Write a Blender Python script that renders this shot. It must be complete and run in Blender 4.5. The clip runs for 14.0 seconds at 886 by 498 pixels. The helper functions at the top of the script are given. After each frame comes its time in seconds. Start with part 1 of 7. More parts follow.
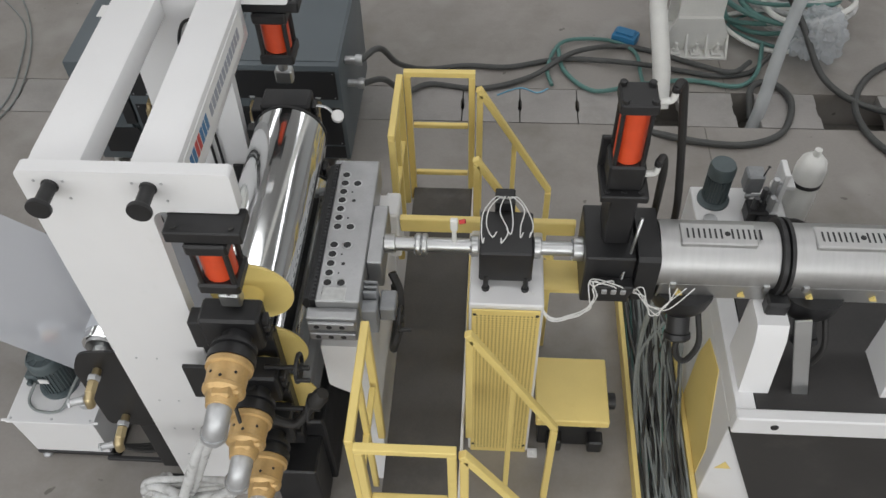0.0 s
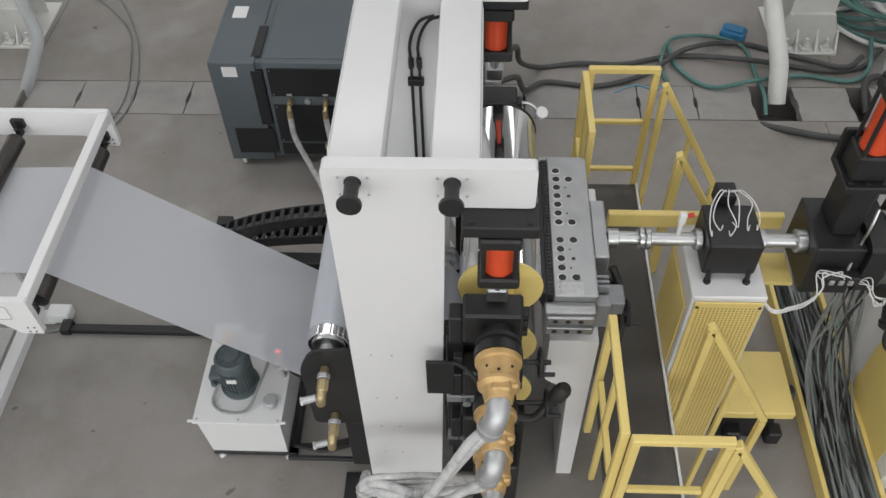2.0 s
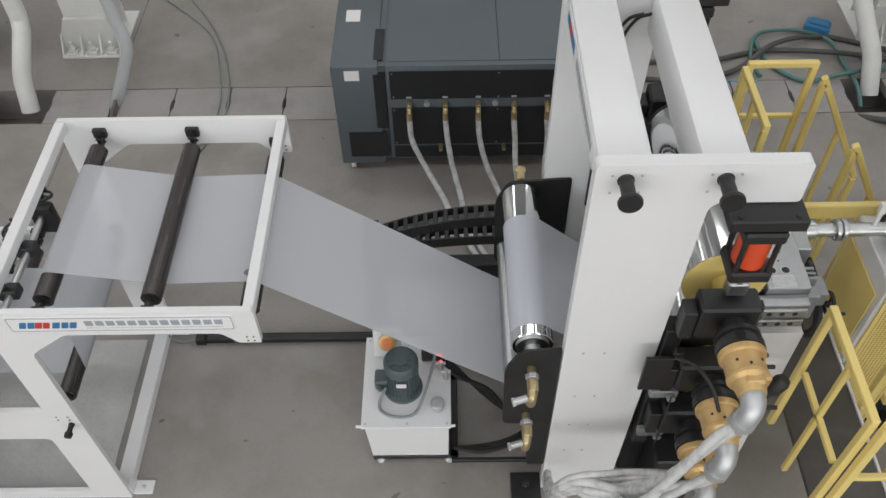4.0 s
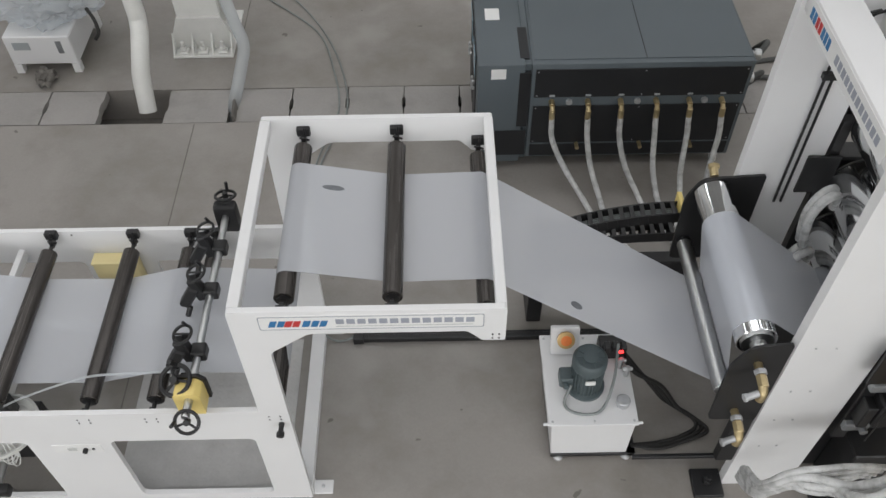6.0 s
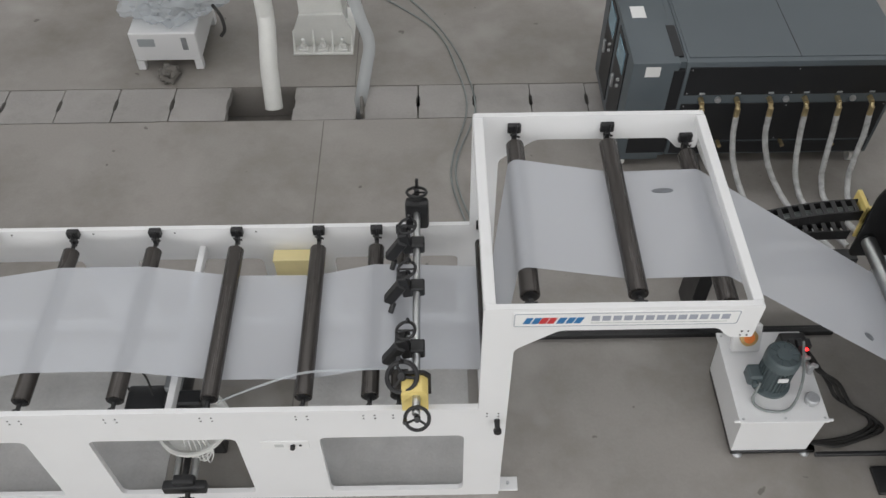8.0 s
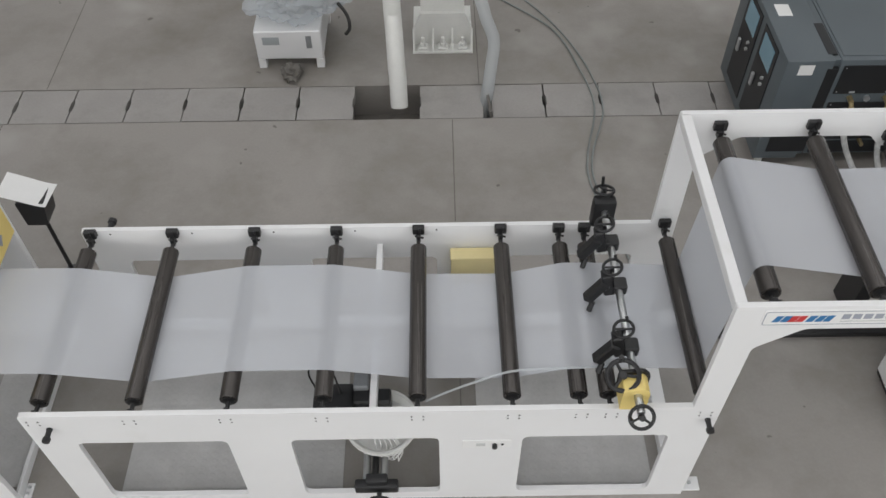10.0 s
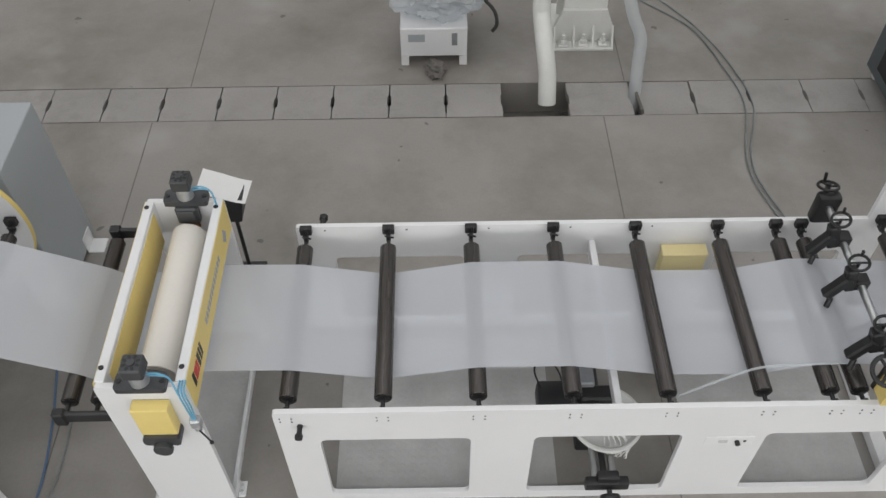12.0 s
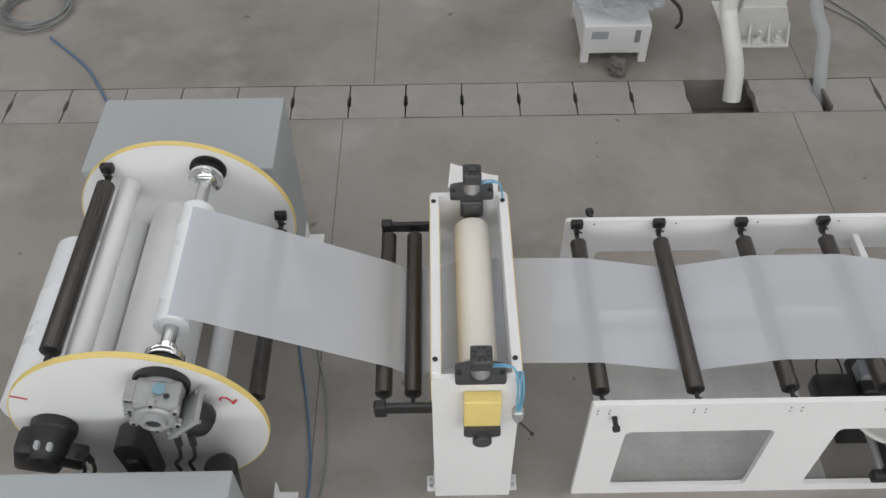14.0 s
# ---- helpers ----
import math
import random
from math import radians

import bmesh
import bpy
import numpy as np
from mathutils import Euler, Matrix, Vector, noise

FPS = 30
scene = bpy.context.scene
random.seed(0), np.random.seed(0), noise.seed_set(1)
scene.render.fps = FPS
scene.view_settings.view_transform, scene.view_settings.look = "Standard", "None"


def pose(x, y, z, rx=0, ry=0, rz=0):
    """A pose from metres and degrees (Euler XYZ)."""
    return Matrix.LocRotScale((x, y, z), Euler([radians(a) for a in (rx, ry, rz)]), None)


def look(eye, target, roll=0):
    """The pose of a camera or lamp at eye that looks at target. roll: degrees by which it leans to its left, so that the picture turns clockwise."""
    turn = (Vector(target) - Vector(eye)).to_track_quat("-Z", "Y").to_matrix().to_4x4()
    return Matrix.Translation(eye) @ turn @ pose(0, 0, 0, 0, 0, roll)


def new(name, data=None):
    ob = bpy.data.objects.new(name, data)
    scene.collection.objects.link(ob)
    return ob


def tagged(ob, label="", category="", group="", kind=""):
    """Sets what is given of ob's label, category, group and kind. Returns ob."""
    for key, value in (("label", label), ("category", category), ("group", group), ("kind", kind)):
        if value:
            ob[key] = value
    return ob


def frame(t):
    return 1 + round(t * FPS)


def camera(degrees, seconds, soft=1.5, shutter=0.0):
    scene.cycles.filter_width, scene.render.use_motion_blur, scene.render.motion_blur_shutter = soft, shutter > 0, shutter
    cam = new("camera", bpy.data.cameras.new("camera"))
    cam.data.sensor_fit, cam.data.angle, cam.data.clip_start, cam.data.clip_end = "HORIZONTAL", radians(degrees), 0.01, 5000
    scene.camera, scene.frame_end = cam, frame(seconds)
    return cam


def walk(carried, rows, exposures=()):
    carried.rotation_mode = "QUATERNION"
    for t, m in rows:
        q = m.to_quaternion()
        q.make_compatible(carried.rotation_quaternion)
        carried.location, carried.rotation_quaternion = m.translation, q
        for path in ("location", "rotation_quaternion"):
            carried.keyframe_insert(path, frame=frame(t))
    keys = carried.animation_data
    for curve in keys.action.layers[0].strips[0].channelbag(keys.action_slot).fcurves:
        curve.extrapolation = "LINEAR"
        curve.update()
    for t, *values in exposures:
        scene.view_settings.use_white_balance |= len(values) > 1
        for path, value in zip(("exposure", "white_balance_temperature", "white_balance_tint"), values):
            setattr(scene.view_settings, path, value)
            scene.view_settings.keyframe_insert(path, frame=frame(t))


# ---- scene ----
cam = camera(55.0, 14.0)
PATH = [
    (0, (0.851, 0.746, 4.913), (0.748, 2.025, 3.378), -1.8),
    (0.5, (0.584, 0.721, 4.912), (0.481, 2.002, 3.38), -1.9),
    (1, (0.283, 0.699, 4.924), (0.184, 1.98, 3.391), -1.9),
    (1.5, (-0.008, 0.677, 4.929), (-0.094, 1.958, 3.396), -1.7),
    (2, (-0.312, 0.653, 4.936), (-0.387, 1.935, 3.403), -1.6),
    (2.5, (-0.587, 0.634, 4.942), (-0.653, 1.918, 3.409), -1.6),
    (5, (-2.011, 0.623, 4.957), (-2.008, 1.909, 3.425), -1.0),
    (5.5, (-2.307, 0.622, 4.959), (-2.302, 1.908, 3.427), -0.8),
    (6, (-2.596, 0.622, 4.954), (-2.59, 1.909, 3.423), -0.8),
    (6.5, (-2.868, 0.63, 4.965), (-2.86, 1.912, 3.431), -0.8),
    (7, (-3.162, 0.632, 4.961), (-3.151, 1.915, 3.427), -0.6),
    (7.5, (-3.445, 0.632, 4.962), (-3.432, 1.915, 3.428), -0.4),
    (8, (-3.752, 0.633, 4.96), (-3.738, 1.917, 3.426), -0.4),
    (10.5, (-5.154, 0.655, 4.935), (-5.148, 1.941, 3.403), -0.6),
    (11, (-5.494, 0.651, 4.928), (-5.479, 1.939, 3.398), -0.3),
    (11.5, (-5.808, 0.653, 4.91), (-5.796, 1.943, 3.382), -0.5),
    (12, (-6.164, 0.667, 4.911), (-6.154, 1.953, 3.379), -0.5),
    (12.5, (-6.51, 0.659, 4.906), (-6.498, 1.946, 3.375), -0.5),
    (13, (-6.928, 0.656, 4.894), (-6.918, 1.946, 3.366), -0.5),
    (13.5, (-7.367, 0.651, 4.88), (-7.357, 1.943, 3.353), -0.6),
    (14, (-7.795, 0.638, 4.9), (-7.789, 1.929, 3.372), -0.7),
]
walk(cam, [(t, look(eye, target, roll)) for t, eye, target, roll in PATH])

# ---- world and light ----
world = bpy.data.worlds.new("hall_daylight")
scene.world = world
world.use_nodes = True
wn = world.node_tree.nodes
sky = wn.new("ShaderNodeTexSky")
sky.sky_type, sky.sun_disc, sky.sun_elevation, sky.sun_rotation = "NISHITA", False, radians(55), radians(200)
world.node_tree.links.new(sky.outputs[0], wn["Background"].inputs[0])
wn["Background"].inputs[1].default_value = 0.10
scene.view_settings.exposure = -0.33

HALL = (-26.0, 18.0, -14.0, 20.0, 9.0)          # x0, x1, y0, y1, height
SKYLIGHTS = [(-9.5, 1.6), (-3.6, 1.6), (2.0, 1.6), (8.0, 1.6), (14.0, 1.6)]   # centre y, width
FILL_X = (-19.0, -12.0, -5.0, 2.0, 9.0)          # added fill lamps in openings of the unseen south wall
FILL_POWER = 420.0
SKY_POWER = 620.0


def skylight_lamp(y, w):
    data = bpy.data.lights.new("skylight_lamp", "AREA")
    data.shape, data.size, data.size_y, data.energy = "RECTANGLE", 38.0, w - 0.1, SKY_POWER
    data.color = (1.0, 0.985, 0.96)
    lamp = new("skylight_lamp", data)
    lamp.matrix_world = pose(-4.0, y, HALL[4] + 0.02)
    return lamp


for sy, sw in SKYLIGHTS:
    skylight_lamp(sy, sw)


# Unseen fill light, added to brighten the plates that face the camera.
def south_fill_lamp(x):
    data = bpy.data.lights.new("south_fill_lamp", "AREA")
    data.shape, data.size, data.size_y, data.energy = "RECTANGLE", 5.6, 3.3, FILL_POWER
    data.color = (1.0, 0.99, 0.97)
    lamp = new("south_fill_lamp", data)
    lamp.matrix_world = pose(x, HALL[2] - 0.05, 4.75, 90, 0, 0)


for wx in FILL_X:
    south_fill_lamp(wx)


# ---- materials ----
def mat(name, color, rough=0.5, metal=0.0, var=0.06, scale=4.0, bump=0.0, fine=60.0, stain=None, coat=0.0, aniso=None):
    m = bpy.data.materials.new(name)
    m.use_nodes = True
    nt = m.node_tree
    b = nt.nodes["Principled BSDF"]
    tc = nt.nodes.new("ShaderNodeTexCoord")
    n1 = nt.nodes.new("ShaderNodeTexNoise")
    n1.inputs["Scale"].default_value, n1.inputs["Detail"].default_value = scale, 6.0
    n2 = nt.nodes.new("ShaderNodeTexNoise")
    n2.inputs["Scale"].default_value, n2.inputs["Detail"].default_value = fine, 3.0
    src = tc.outputs["Object"]
    if aniso:
        mp = nt.nodes.new("ShaderNodeMapping")
        mp.inputs["Scale"].default_value = aniso
        nt.links.new(src, mp.inputs[0])
        src = mp.outputs[0]
    for n in (n1, n2):
        nt.links.new(src, n.inputs["Vector"])
    add = nt.nodes.new("ShaderNodeMath")
    add.operation = "MULTIPLY_ADD"
    nt.links.new(n2.outputs["Fac"], add.inputs[0])
    add.inputs[1].default_value = 0.35
    nt.links.new(n1.outputs["Fac"], add.inputs[2])
    ramp = nt.nodes.new("ShaderNodeMapRange")
    ramp.inputs["From Min"].default_value, ramp.inputs["From Max"].default_value = 0.35, 1.0
    ramp.inputs["To Min"].default_value, ramp.inputs["To Max"].default_value = 1.0 - var * 1.5, 1.0 + var
    nt.links.new(add.outputs[0], ramp.inputs["Value"])
    mul = nt.nodes.new("ShaderNodeVectorMath")
    mul.operation = "SCALE"
    mul.inputs[0].default_value = color
    nt.links.new(ramp.outputs[0], mul.inputs["Scale"])
    out = mul.outputs[0]
    if stain:
        col, lo, hi, ssc = stain
        n3 = nt.nodes.new("ShaderNodeTexNoise")
        n3.inputs["Scale"].default_value, n3.inputs["Detail"].default_value, n3.inputs["Roughness"].default_value = ssc, 8.0, 0.65
        nt.links.new(tc.outputs["Object"], n3.inputs["Vector"])
        mr = nt.nodes.new("ShaderNodeMapRange")
        mr.inputs["From Min"].default_value, mr.inputs["From Max"].default_value = lo, hi
        nt.links.new(n3.outputs["Fac"], mr.inputs["Value"])
        mx = nt.nodes.new("ShaderNodeMix")
        mx.data_type = "RGBA"
        nt.links.new(mr.outputs[0], mx.inputs["Factor"])
        nt.links.new(out, mx.inputs["A"])
        mx.inputs["B"].default_value = (*col, 1)
        out = mx.outputs["Result"]
    nt.links.new(out, b.inputs["Base Color"])
    rr = nt.nodes.new("ShaderNodeMapRange")
    rr.inputs["To Min"].default_value, rr.inputs["To Max"].default_value = max(0.02, rough - 0.08 * min(1, rough * 4)), rough + 0.08 * min(1, rough * 4)
    nt.links.new(n1.outputs["Fac"], rr.inputs["Value"])
    nt.links.new(rr.outputs[0], b.inputs["Roughness"])
    b.inputs["Metallic"].default_value = metal
    b.inputs["Coat Weight"].default_value = coat
    if bump:
        bp = nt.nodes.new("ShaderNodeBump")
        bp.inputs["Strength"].default_value, bp.inputs["Distance"].default_value = bump, 0.002
        nt.links.new(n2.outputs["Fac"], bp.inputs["Height"])
        nt.links.new(bp.outputs[0], b.inputs["Normal"])
    return m


CONCRETE = mat("floor_concrete", (0.300, 0.281, 0.262), 0.48, var=0.10, scale=0.7, bump=0.15, fine=45, stain=((0.200, 0.183, 0.162), 0.45, 0.70, 0.9))


def speckle(m, color, scale, lo, hi):
    """Small dark dirt specks over a material's colour."""
    nt = m.node_tree
    b = nt.nodes["Principled BSDF"]
    old = b.inputs["Base Color"].links[0].from_socket
    tc = nt.nodes.new("ShaderNodeTexCoord")
    n = nt.nodes.new("ShaderNodeTexNoise")
    n.inputs["Scale"].default_value, n.inputs["Detail"].default_value = scale, 2.0
    nt.links.new(tc.outputs["Object"], n.inputs["Vector"])
    mr = nt.nodes.new("ShaderNodeMapRange")
    mr.inputs["From Min"].default_value, mr.inputs["From Max"].default_value = lo, hi
    mr.inputs["To Max"].default_value = 0.75
    nt.links.new(n.outputs["Fac"], mr.inputs["Value"])
    mx = nt.nodes.new("ShaderNodeMix")
    mx.data_type = "RGBA"
    nt.links.new(mr.outputs[0], mx.inputs["Factor"])
    nt.links.new(old, mx.inputs["A"])
    mx.inputs["B"].default_value = (*color, 1)
    nt.links.new(mx.outputs["Result"], b.inputs["Base Color"])


speckle(CONCRETE, (0.10, 0.09, 0.08), 7.0, 0.735, 0.76)
speckle(CONCRETE, (0.38, 0.365, 0.345), 1.7, 0.58, 0.80)
COVERC = mat("cover_concrete", (0.325, 0.310, 0.296), 0.6, var=0.12, scale=2.0, bump=0.2, fine=50, stain=((0.23, 0.222, 0.205), 0.5, 0.8, 2.5))
PITC = mat("pit_concrete", (0.16, 0.15, 0.135), 0.85, var=0.25, scale=5, bump=0.5, fine=40)
WHITE = mat("white_paint", (0.765, 0.766, 0.768), 0.38, var=0.025, scale=2.5, bump=0.06, fine=220, stain=((0.66, 0.655, 0.63), 0.62, 0.95, 3.0))
WALLW = mat("wall_panel", (0.62, 0.63, 0.63), 0.6, var=0.05, scale=0.6)
YELLOW = mat("yellow_paint", (0.80, 0.63, 0.22), 0.42, var=0.05, scale=3.5, bump=0.06, fine=180, stain=((0.62, 0.46, 0.12), 0.6, 0.95, 4.0))
PALEY = mat("pale_yellow_plastic", (0.88, 0.76, 0.40), 0.45, var=0.05)
BLACK = mat("black_paint", (0.016, 0.016, 0.017), 0.42, var=0.3, scale=8, bump=0.1, fine=150)
RUBBER = mat("black_rubber", (0.022, 0.021, 0.02), 0.6, var=0.25, scale=10, bump=0.15, fine=120)
DARKROLL = mat("dark_anodised_roller", (0.060, 0.054, 0.050), 0.27, metal=0.45, var=0.06, scale=3, fine=40, aniso=(9, 0.25, 9))
CHROME = mat("chrome", (0.82, 0.83, 0.84), 0.09, metal=1.0, var=0.03, scale=3)
STEEL = mat("machined_steel", (0.54, 0.55, 0.55), 0.33, metal=1.0, var=0.05, scale=5, bump=0.015, fine=90, aniso=(1, 6, 1))
BARREL = mat("brushed_aluminium", (0.50, 0.50, 0.495), 0.46, metal=1.0, var=0.06, scale=6, bump=0.05, fine=120, aniso=(8, 1, 1))
DIEGREY = mat("die_steel", (0.42, 0.425, 0.43), 0.36, metal=0.80, var=0.10, scale=9, bump=0.1, fine=120)
CASTGREY = mat("grey_cast_metal", (0.30, 0.31, 0.32), 0.5, metal=0.4, var=0.15, scale=12, bump=0.2, fine=120)
ALUCAST = mat("aluminium_casting", (0.36, 0.365, 0.37), 0.42, metal=0.35, var=0.12, scale=14, bump=0.25, fine=140)
DARKCAST = mat("dark_cast_metal", (0.07, 0.072, 0.075), 0.45, metal=0.3, var=0.2, scale=12, bump=0.2, fine=120)
BLUEGREY = mat("blue_grey_cabinet", (0.098, 0.118, 0.130), 0.40, var=0.06, scale=2.5, bump=0.05, fine=150)
BLACKPANEL = mat("black_panel", (0.014, 0.015, 0.017), 0.45, var=0.2, scale=3)
LIGHTGREY = mat("light_grey_paint", (0.375, 0.400, 0.412), 0.45, var=0.03, scale=1.8, bump=0.04, fine=160)
ORANGE = mat("red_orange_paint", (0.66, 0.075, 0.022), 0.36, var=0.08, scale=9)
DIALORANGE = mat("orange_dial", (0.85, 0.24, 0.06), 0.35, var=0.1, scale=40)
BRASSOR = mat("gold_painted_casting", (0.62, 0.415, 0.18), 0.40, metal=0.35, var=0.14, scale=10, bump=0.15, fine=80)
BRASS = mat("brass", (0.52, 0.42, 0.24), 0.36, metal=0.8, var=0.12, scale=20)
GALV = mat("galvanised_fitting", (0.55, 0.56, 0.57), 0.42, metal=0.7, var=0.12, scale=20, bump=0.2)
HOSECLEAR = mat("braided_clear_hose", (0.56, 0.565, 0.56), 0.28, var=0.22, scale=16, bump=0.6, fine=140)
HOSEGREY = mat("grey_hose", (0.075, 0.077, 0.075), 0.55, var=0.2, scale=6)
CABLEG = mat("grey_cable", (0.23, 0.25, 0.245), 0.5, var=0.25, scale=5)
TEAL = mat("green_hose", (0.10, 0.22, 0.20), 0.45, var=0.2, scale=5)
WHITECABLE = mat("white_cable", (0.72, 0.72, 0.70), 0.5, var=0.08)
BLUETUBE = mat("blue_air_tube", (0.16, 0.42, 0.60), 0.35, var=0.1)
BLUEBOX = mat("blue_plastic", (0.03, 0.18, 0.36), 0.4, var=0.1)
MOTOR = mat("motor_grey_green", (0.085, 0.110, 0.116), 0.42, var=0.12, scale=9)
CREAM = mat("cream_rubber", (0.75, 0.715, 0.655), 0.45, var=0.04, scale=3)
PVCW = mat("white_pvc", (0.72, 0.72, 0.69), 0.42, var=0.07, scale=4)
FILMROLL = mat("white_film_roll", (0.78, 0.80, 0.82), 0.28, var=0.03, scale=2)
PLATFORM = mat("dark_rubber_deck", (0.072, 0.067, 0.062), 0.55, var=0.22, scale=3, bump=0.4, fine=90, stain=((0.13, 0.12, 0.11), 0.55, 0.85, 2.0))
DARKPLATE = mat("dark_base_plate", (0.036, 0.034, 0.033), 0.5, var=0.22, scale=3, bump=0.2, fine=90, stain=((0.075, 0.07, 0.065), 0.58, 0.9, 2.5))
PAPER = mat("paper", (0.78, 0.78, 0.77), 0.7, var=0.03)
SIGNBLUE = mat("sign_blue", (0.03, 0.17, 0.38), 0.4)
RUSTY = mat("rusty_steel", (0.24, 0.115, 0.045), 0.6, metal=0.3, var=0.25, scale=18, bump=0.3)
SIGNRED = mat("sign_red", (0.55, 0.04, 0.04), 0.4)
SIGNGREY = mat("sign_grey", (0.33, 0.35, 0.40), 0.5)
SCREEN = mat("display_pane", (0.20, 0.34, 0.42), 0.15)
HOLES = mat("dim_perforation", (0.30, 0.22, 0.07), 0.7, var=0.1)
CARDB = mat("faded_label", (0.55, 0.56, 0.55), 0.6, var=0.12, scale=30)
REDDOT = mat("red_indicator", (0.7, 0.02, 0.02), 0.3)
REDDOT.node_tree.nodes["Principled BSDF"].inputs["Emission Color"].default_value = (1, 0.03, 0.03, 1)
REDDOT.node_tree.nodes["Principled BSDF"].inputs["Emission Strength"].default_value = 4.0


def checker_mat():
    """Embossed aluminium tread plate: staggered raised lozenges."""
    m = mat("tread_plate", (0.50, 0.495, 0.485), 0.5, metal=0.1, var=0.12, scale=5)
    nt = m.node_tree
    tc = nt.nodes.new("ShaderNodeTexCoord")
    mp = nt.nodes.new("ShaderNodeMapping")
    mp.inputs["Scale"].default_value = (15.0, 21.0, 0.0)
    nt.links.new(tc.outputs["Object"], mp.inputs[0])
    vo = nt.nodes.new("ShaderNodeTexVoronoi")
    vo.inputs["Scale"].default_value, vo.inputs["Randomness"].default_value = 1.0, 0.0
    nt.links.new(mp.outputs[0], vo.inputs["Vector"])
    mr = nt.nodes.new("ShaderNodeMapRange")
    mr.inputs["From Min"].default_value, mr.inputs["From Max"].default_value = 0.38, 0.24
    nt.links.new(vo.outputs["Distance"], mr.inputs["Value"])
    bp = nt.nodes.new("ShaderNodeBump")
    bp.inputs["Strength"].default_value, bp.inputs["Distance"].default_value = 0.22, 0.006
    nt.links.new(mr.outputs[0], bp.inputs["Height"])
    nt.links.new(bp.outputs[0], nt.nodes["Principled BSDF"].inputs["Normal"])
    return m


def film_mat(name, clear, color):
    m = bpy.data.materials.new(name)
    m.use_nodes = True
    nt = m.node_tree
    b = nt.nodes["Principled BSDF"]
    b.inputs["Base Color"].default_value = (*color, 1)
    b.inputs["Roughness"].default_value = 0.46
    b.inputs["IOR"].default_value = 1.45
    b.inputs["Specular IOR Level"].default_value = 0.25
    tl = nt.nodes.new("ShaderNodeBsdfTranslucent")
    tl.inputs["Color"].default_value = (*color, 1)
    tr = nt.nodes.new("ShaderNodeBsdfTransparent")
    tr.inputs["Color"].default_value = (0.93, 0.95, 0.97, 1)
    tc = nt.nodes.new("ShaderNodeTexCoord")
    mp = nt.nodes.new("ShaderNodeMapping")
    mp.inputs["Scale"].default_value = (0.6, 5.0, 0.6)
    nz = nt.nodes.new("ShaderNodeTexNoise")
    nz.inputs["Scale"].default_value = 1.5
    nt.links.new(tc.outputs["Object"], mp.inputs[0])
    nt.links.new(mp.outputs[0], nz.inputs["Vector"])
    bp = nt.nodes.new("ShaderNodeBump")
    bp.inputs["Strength"].default_value, bp.inputs["Distance"].default_value = 0.12, 0.01
    nt.links.new(nz.outputs["Fac"], bp.inputs["Height"])
    nt.links.new(bp.outputs[0], b.inputs["Normal"])
    m1 = nt.nodes.new("ShaderNodeMixShader")
    m1.inputs[0].default_value = 0.35
    nt.links.new(b.outputs[0], m1.inputs[1])
    nt.links.new(tl.outputs[0], m1.inputs[2])
    m2 = nt.nodes.new("ShaderNodeMixShader")
    m2.inputs[0].default_value = clear
    nt.links.new(m1.outputs[0], m2.inputs[1])
    nt.links.new(tr.outputs[0], m2.inputs[2])
    nt.links.new(m2.outputs[0], nt.nodes["Material Output"].inputs["Surface"])
    return m


TREAD = checker_mat()
FILM = film_mat("translucent_plastic_film", 0.45, (0.80, 0.812, 0.845))
WRAP = film_mat("clear_wrapping_film", 0.55, (0.75, 0.77, 0.78))
GLASSY = film_mat("hazy_plastic", 0.5, (0.7, 0.72, 0.72))


# ---- building helpers ----
def mesh_from(bm, name, material, base=(0, 0, 0), smooth=True):
    if any(base):
        bmesh.ops.translate(bm, verts=bm.verts, vec=[-c for c in base])
    bmesh.ops.recalc_face_normals(bm, faces=bm.faces)
    me = bpy.data.meshes.new(name)
    if smooth:
        for f in bm.faces:
            f.smooth = True
        for e in bm.edges:
            if len(e.link_faces) == 2 and e.calc_face_angle(0) > radians(32):
                e.smooth = False
    bm.to_mesh(me)
    bm.free()
    me.materials.append(material)
    return me


def thing(name, base, label, category, group="", kind=""):
    ob = new(name)
    ob.location = base
    ob.empty_display_size = 0.1
    ob["base"] = base
    return tagged(ob, label, category, group, kind)


def part(name, bm, material, parent, label="", kind=""):
    """A bmesh in world coordinates as one mesh under a thing or a part; it shares the thing's origin."""
    top = parent
    while top.parent:
        top = top.parent
    ob = new(name, mesh_from(bm, name, material, tuple(top["base"])))
    ob.parent = parent
    return tagged(ob, label, "", "", kind)


def pieces(name, bm, material, parent, label=""):
    """Every connected piece of a bmesh as a part of its own."""
    seen, out = set(), []
    for v in list(bm.verts):
        if v in seen:
            continue
        todo, isle = [v], []
        seen.add(v)
        while todo:
            w = todo.pop()
            isle.append(w)
            for e in w.link_edges:
                o = e.other_vert(w)
                if o not in seen:
                    seen.add(o)
                    todo.append(o)
        one = B()
        copy = {w: one.verts.new(w.co) for w in isle}
        for f in {f for w in isle for f in w.link_faces}:
            one.faces.new([copy[w] for w in f.verts])
        out.append(part(name, one, material, parent, label))
    bm.free()
    return out


def solid(name, bm, material, base, label, category, group="", kind=""):
    """A thing that is one single mesh."""
    ob = new(name, mesh_from(bm, name, material, base))
    ob.location = base
    ob["base"] = base
    return tagged(ob, label, category, group, kind)


def B():
    return bmesh.new()


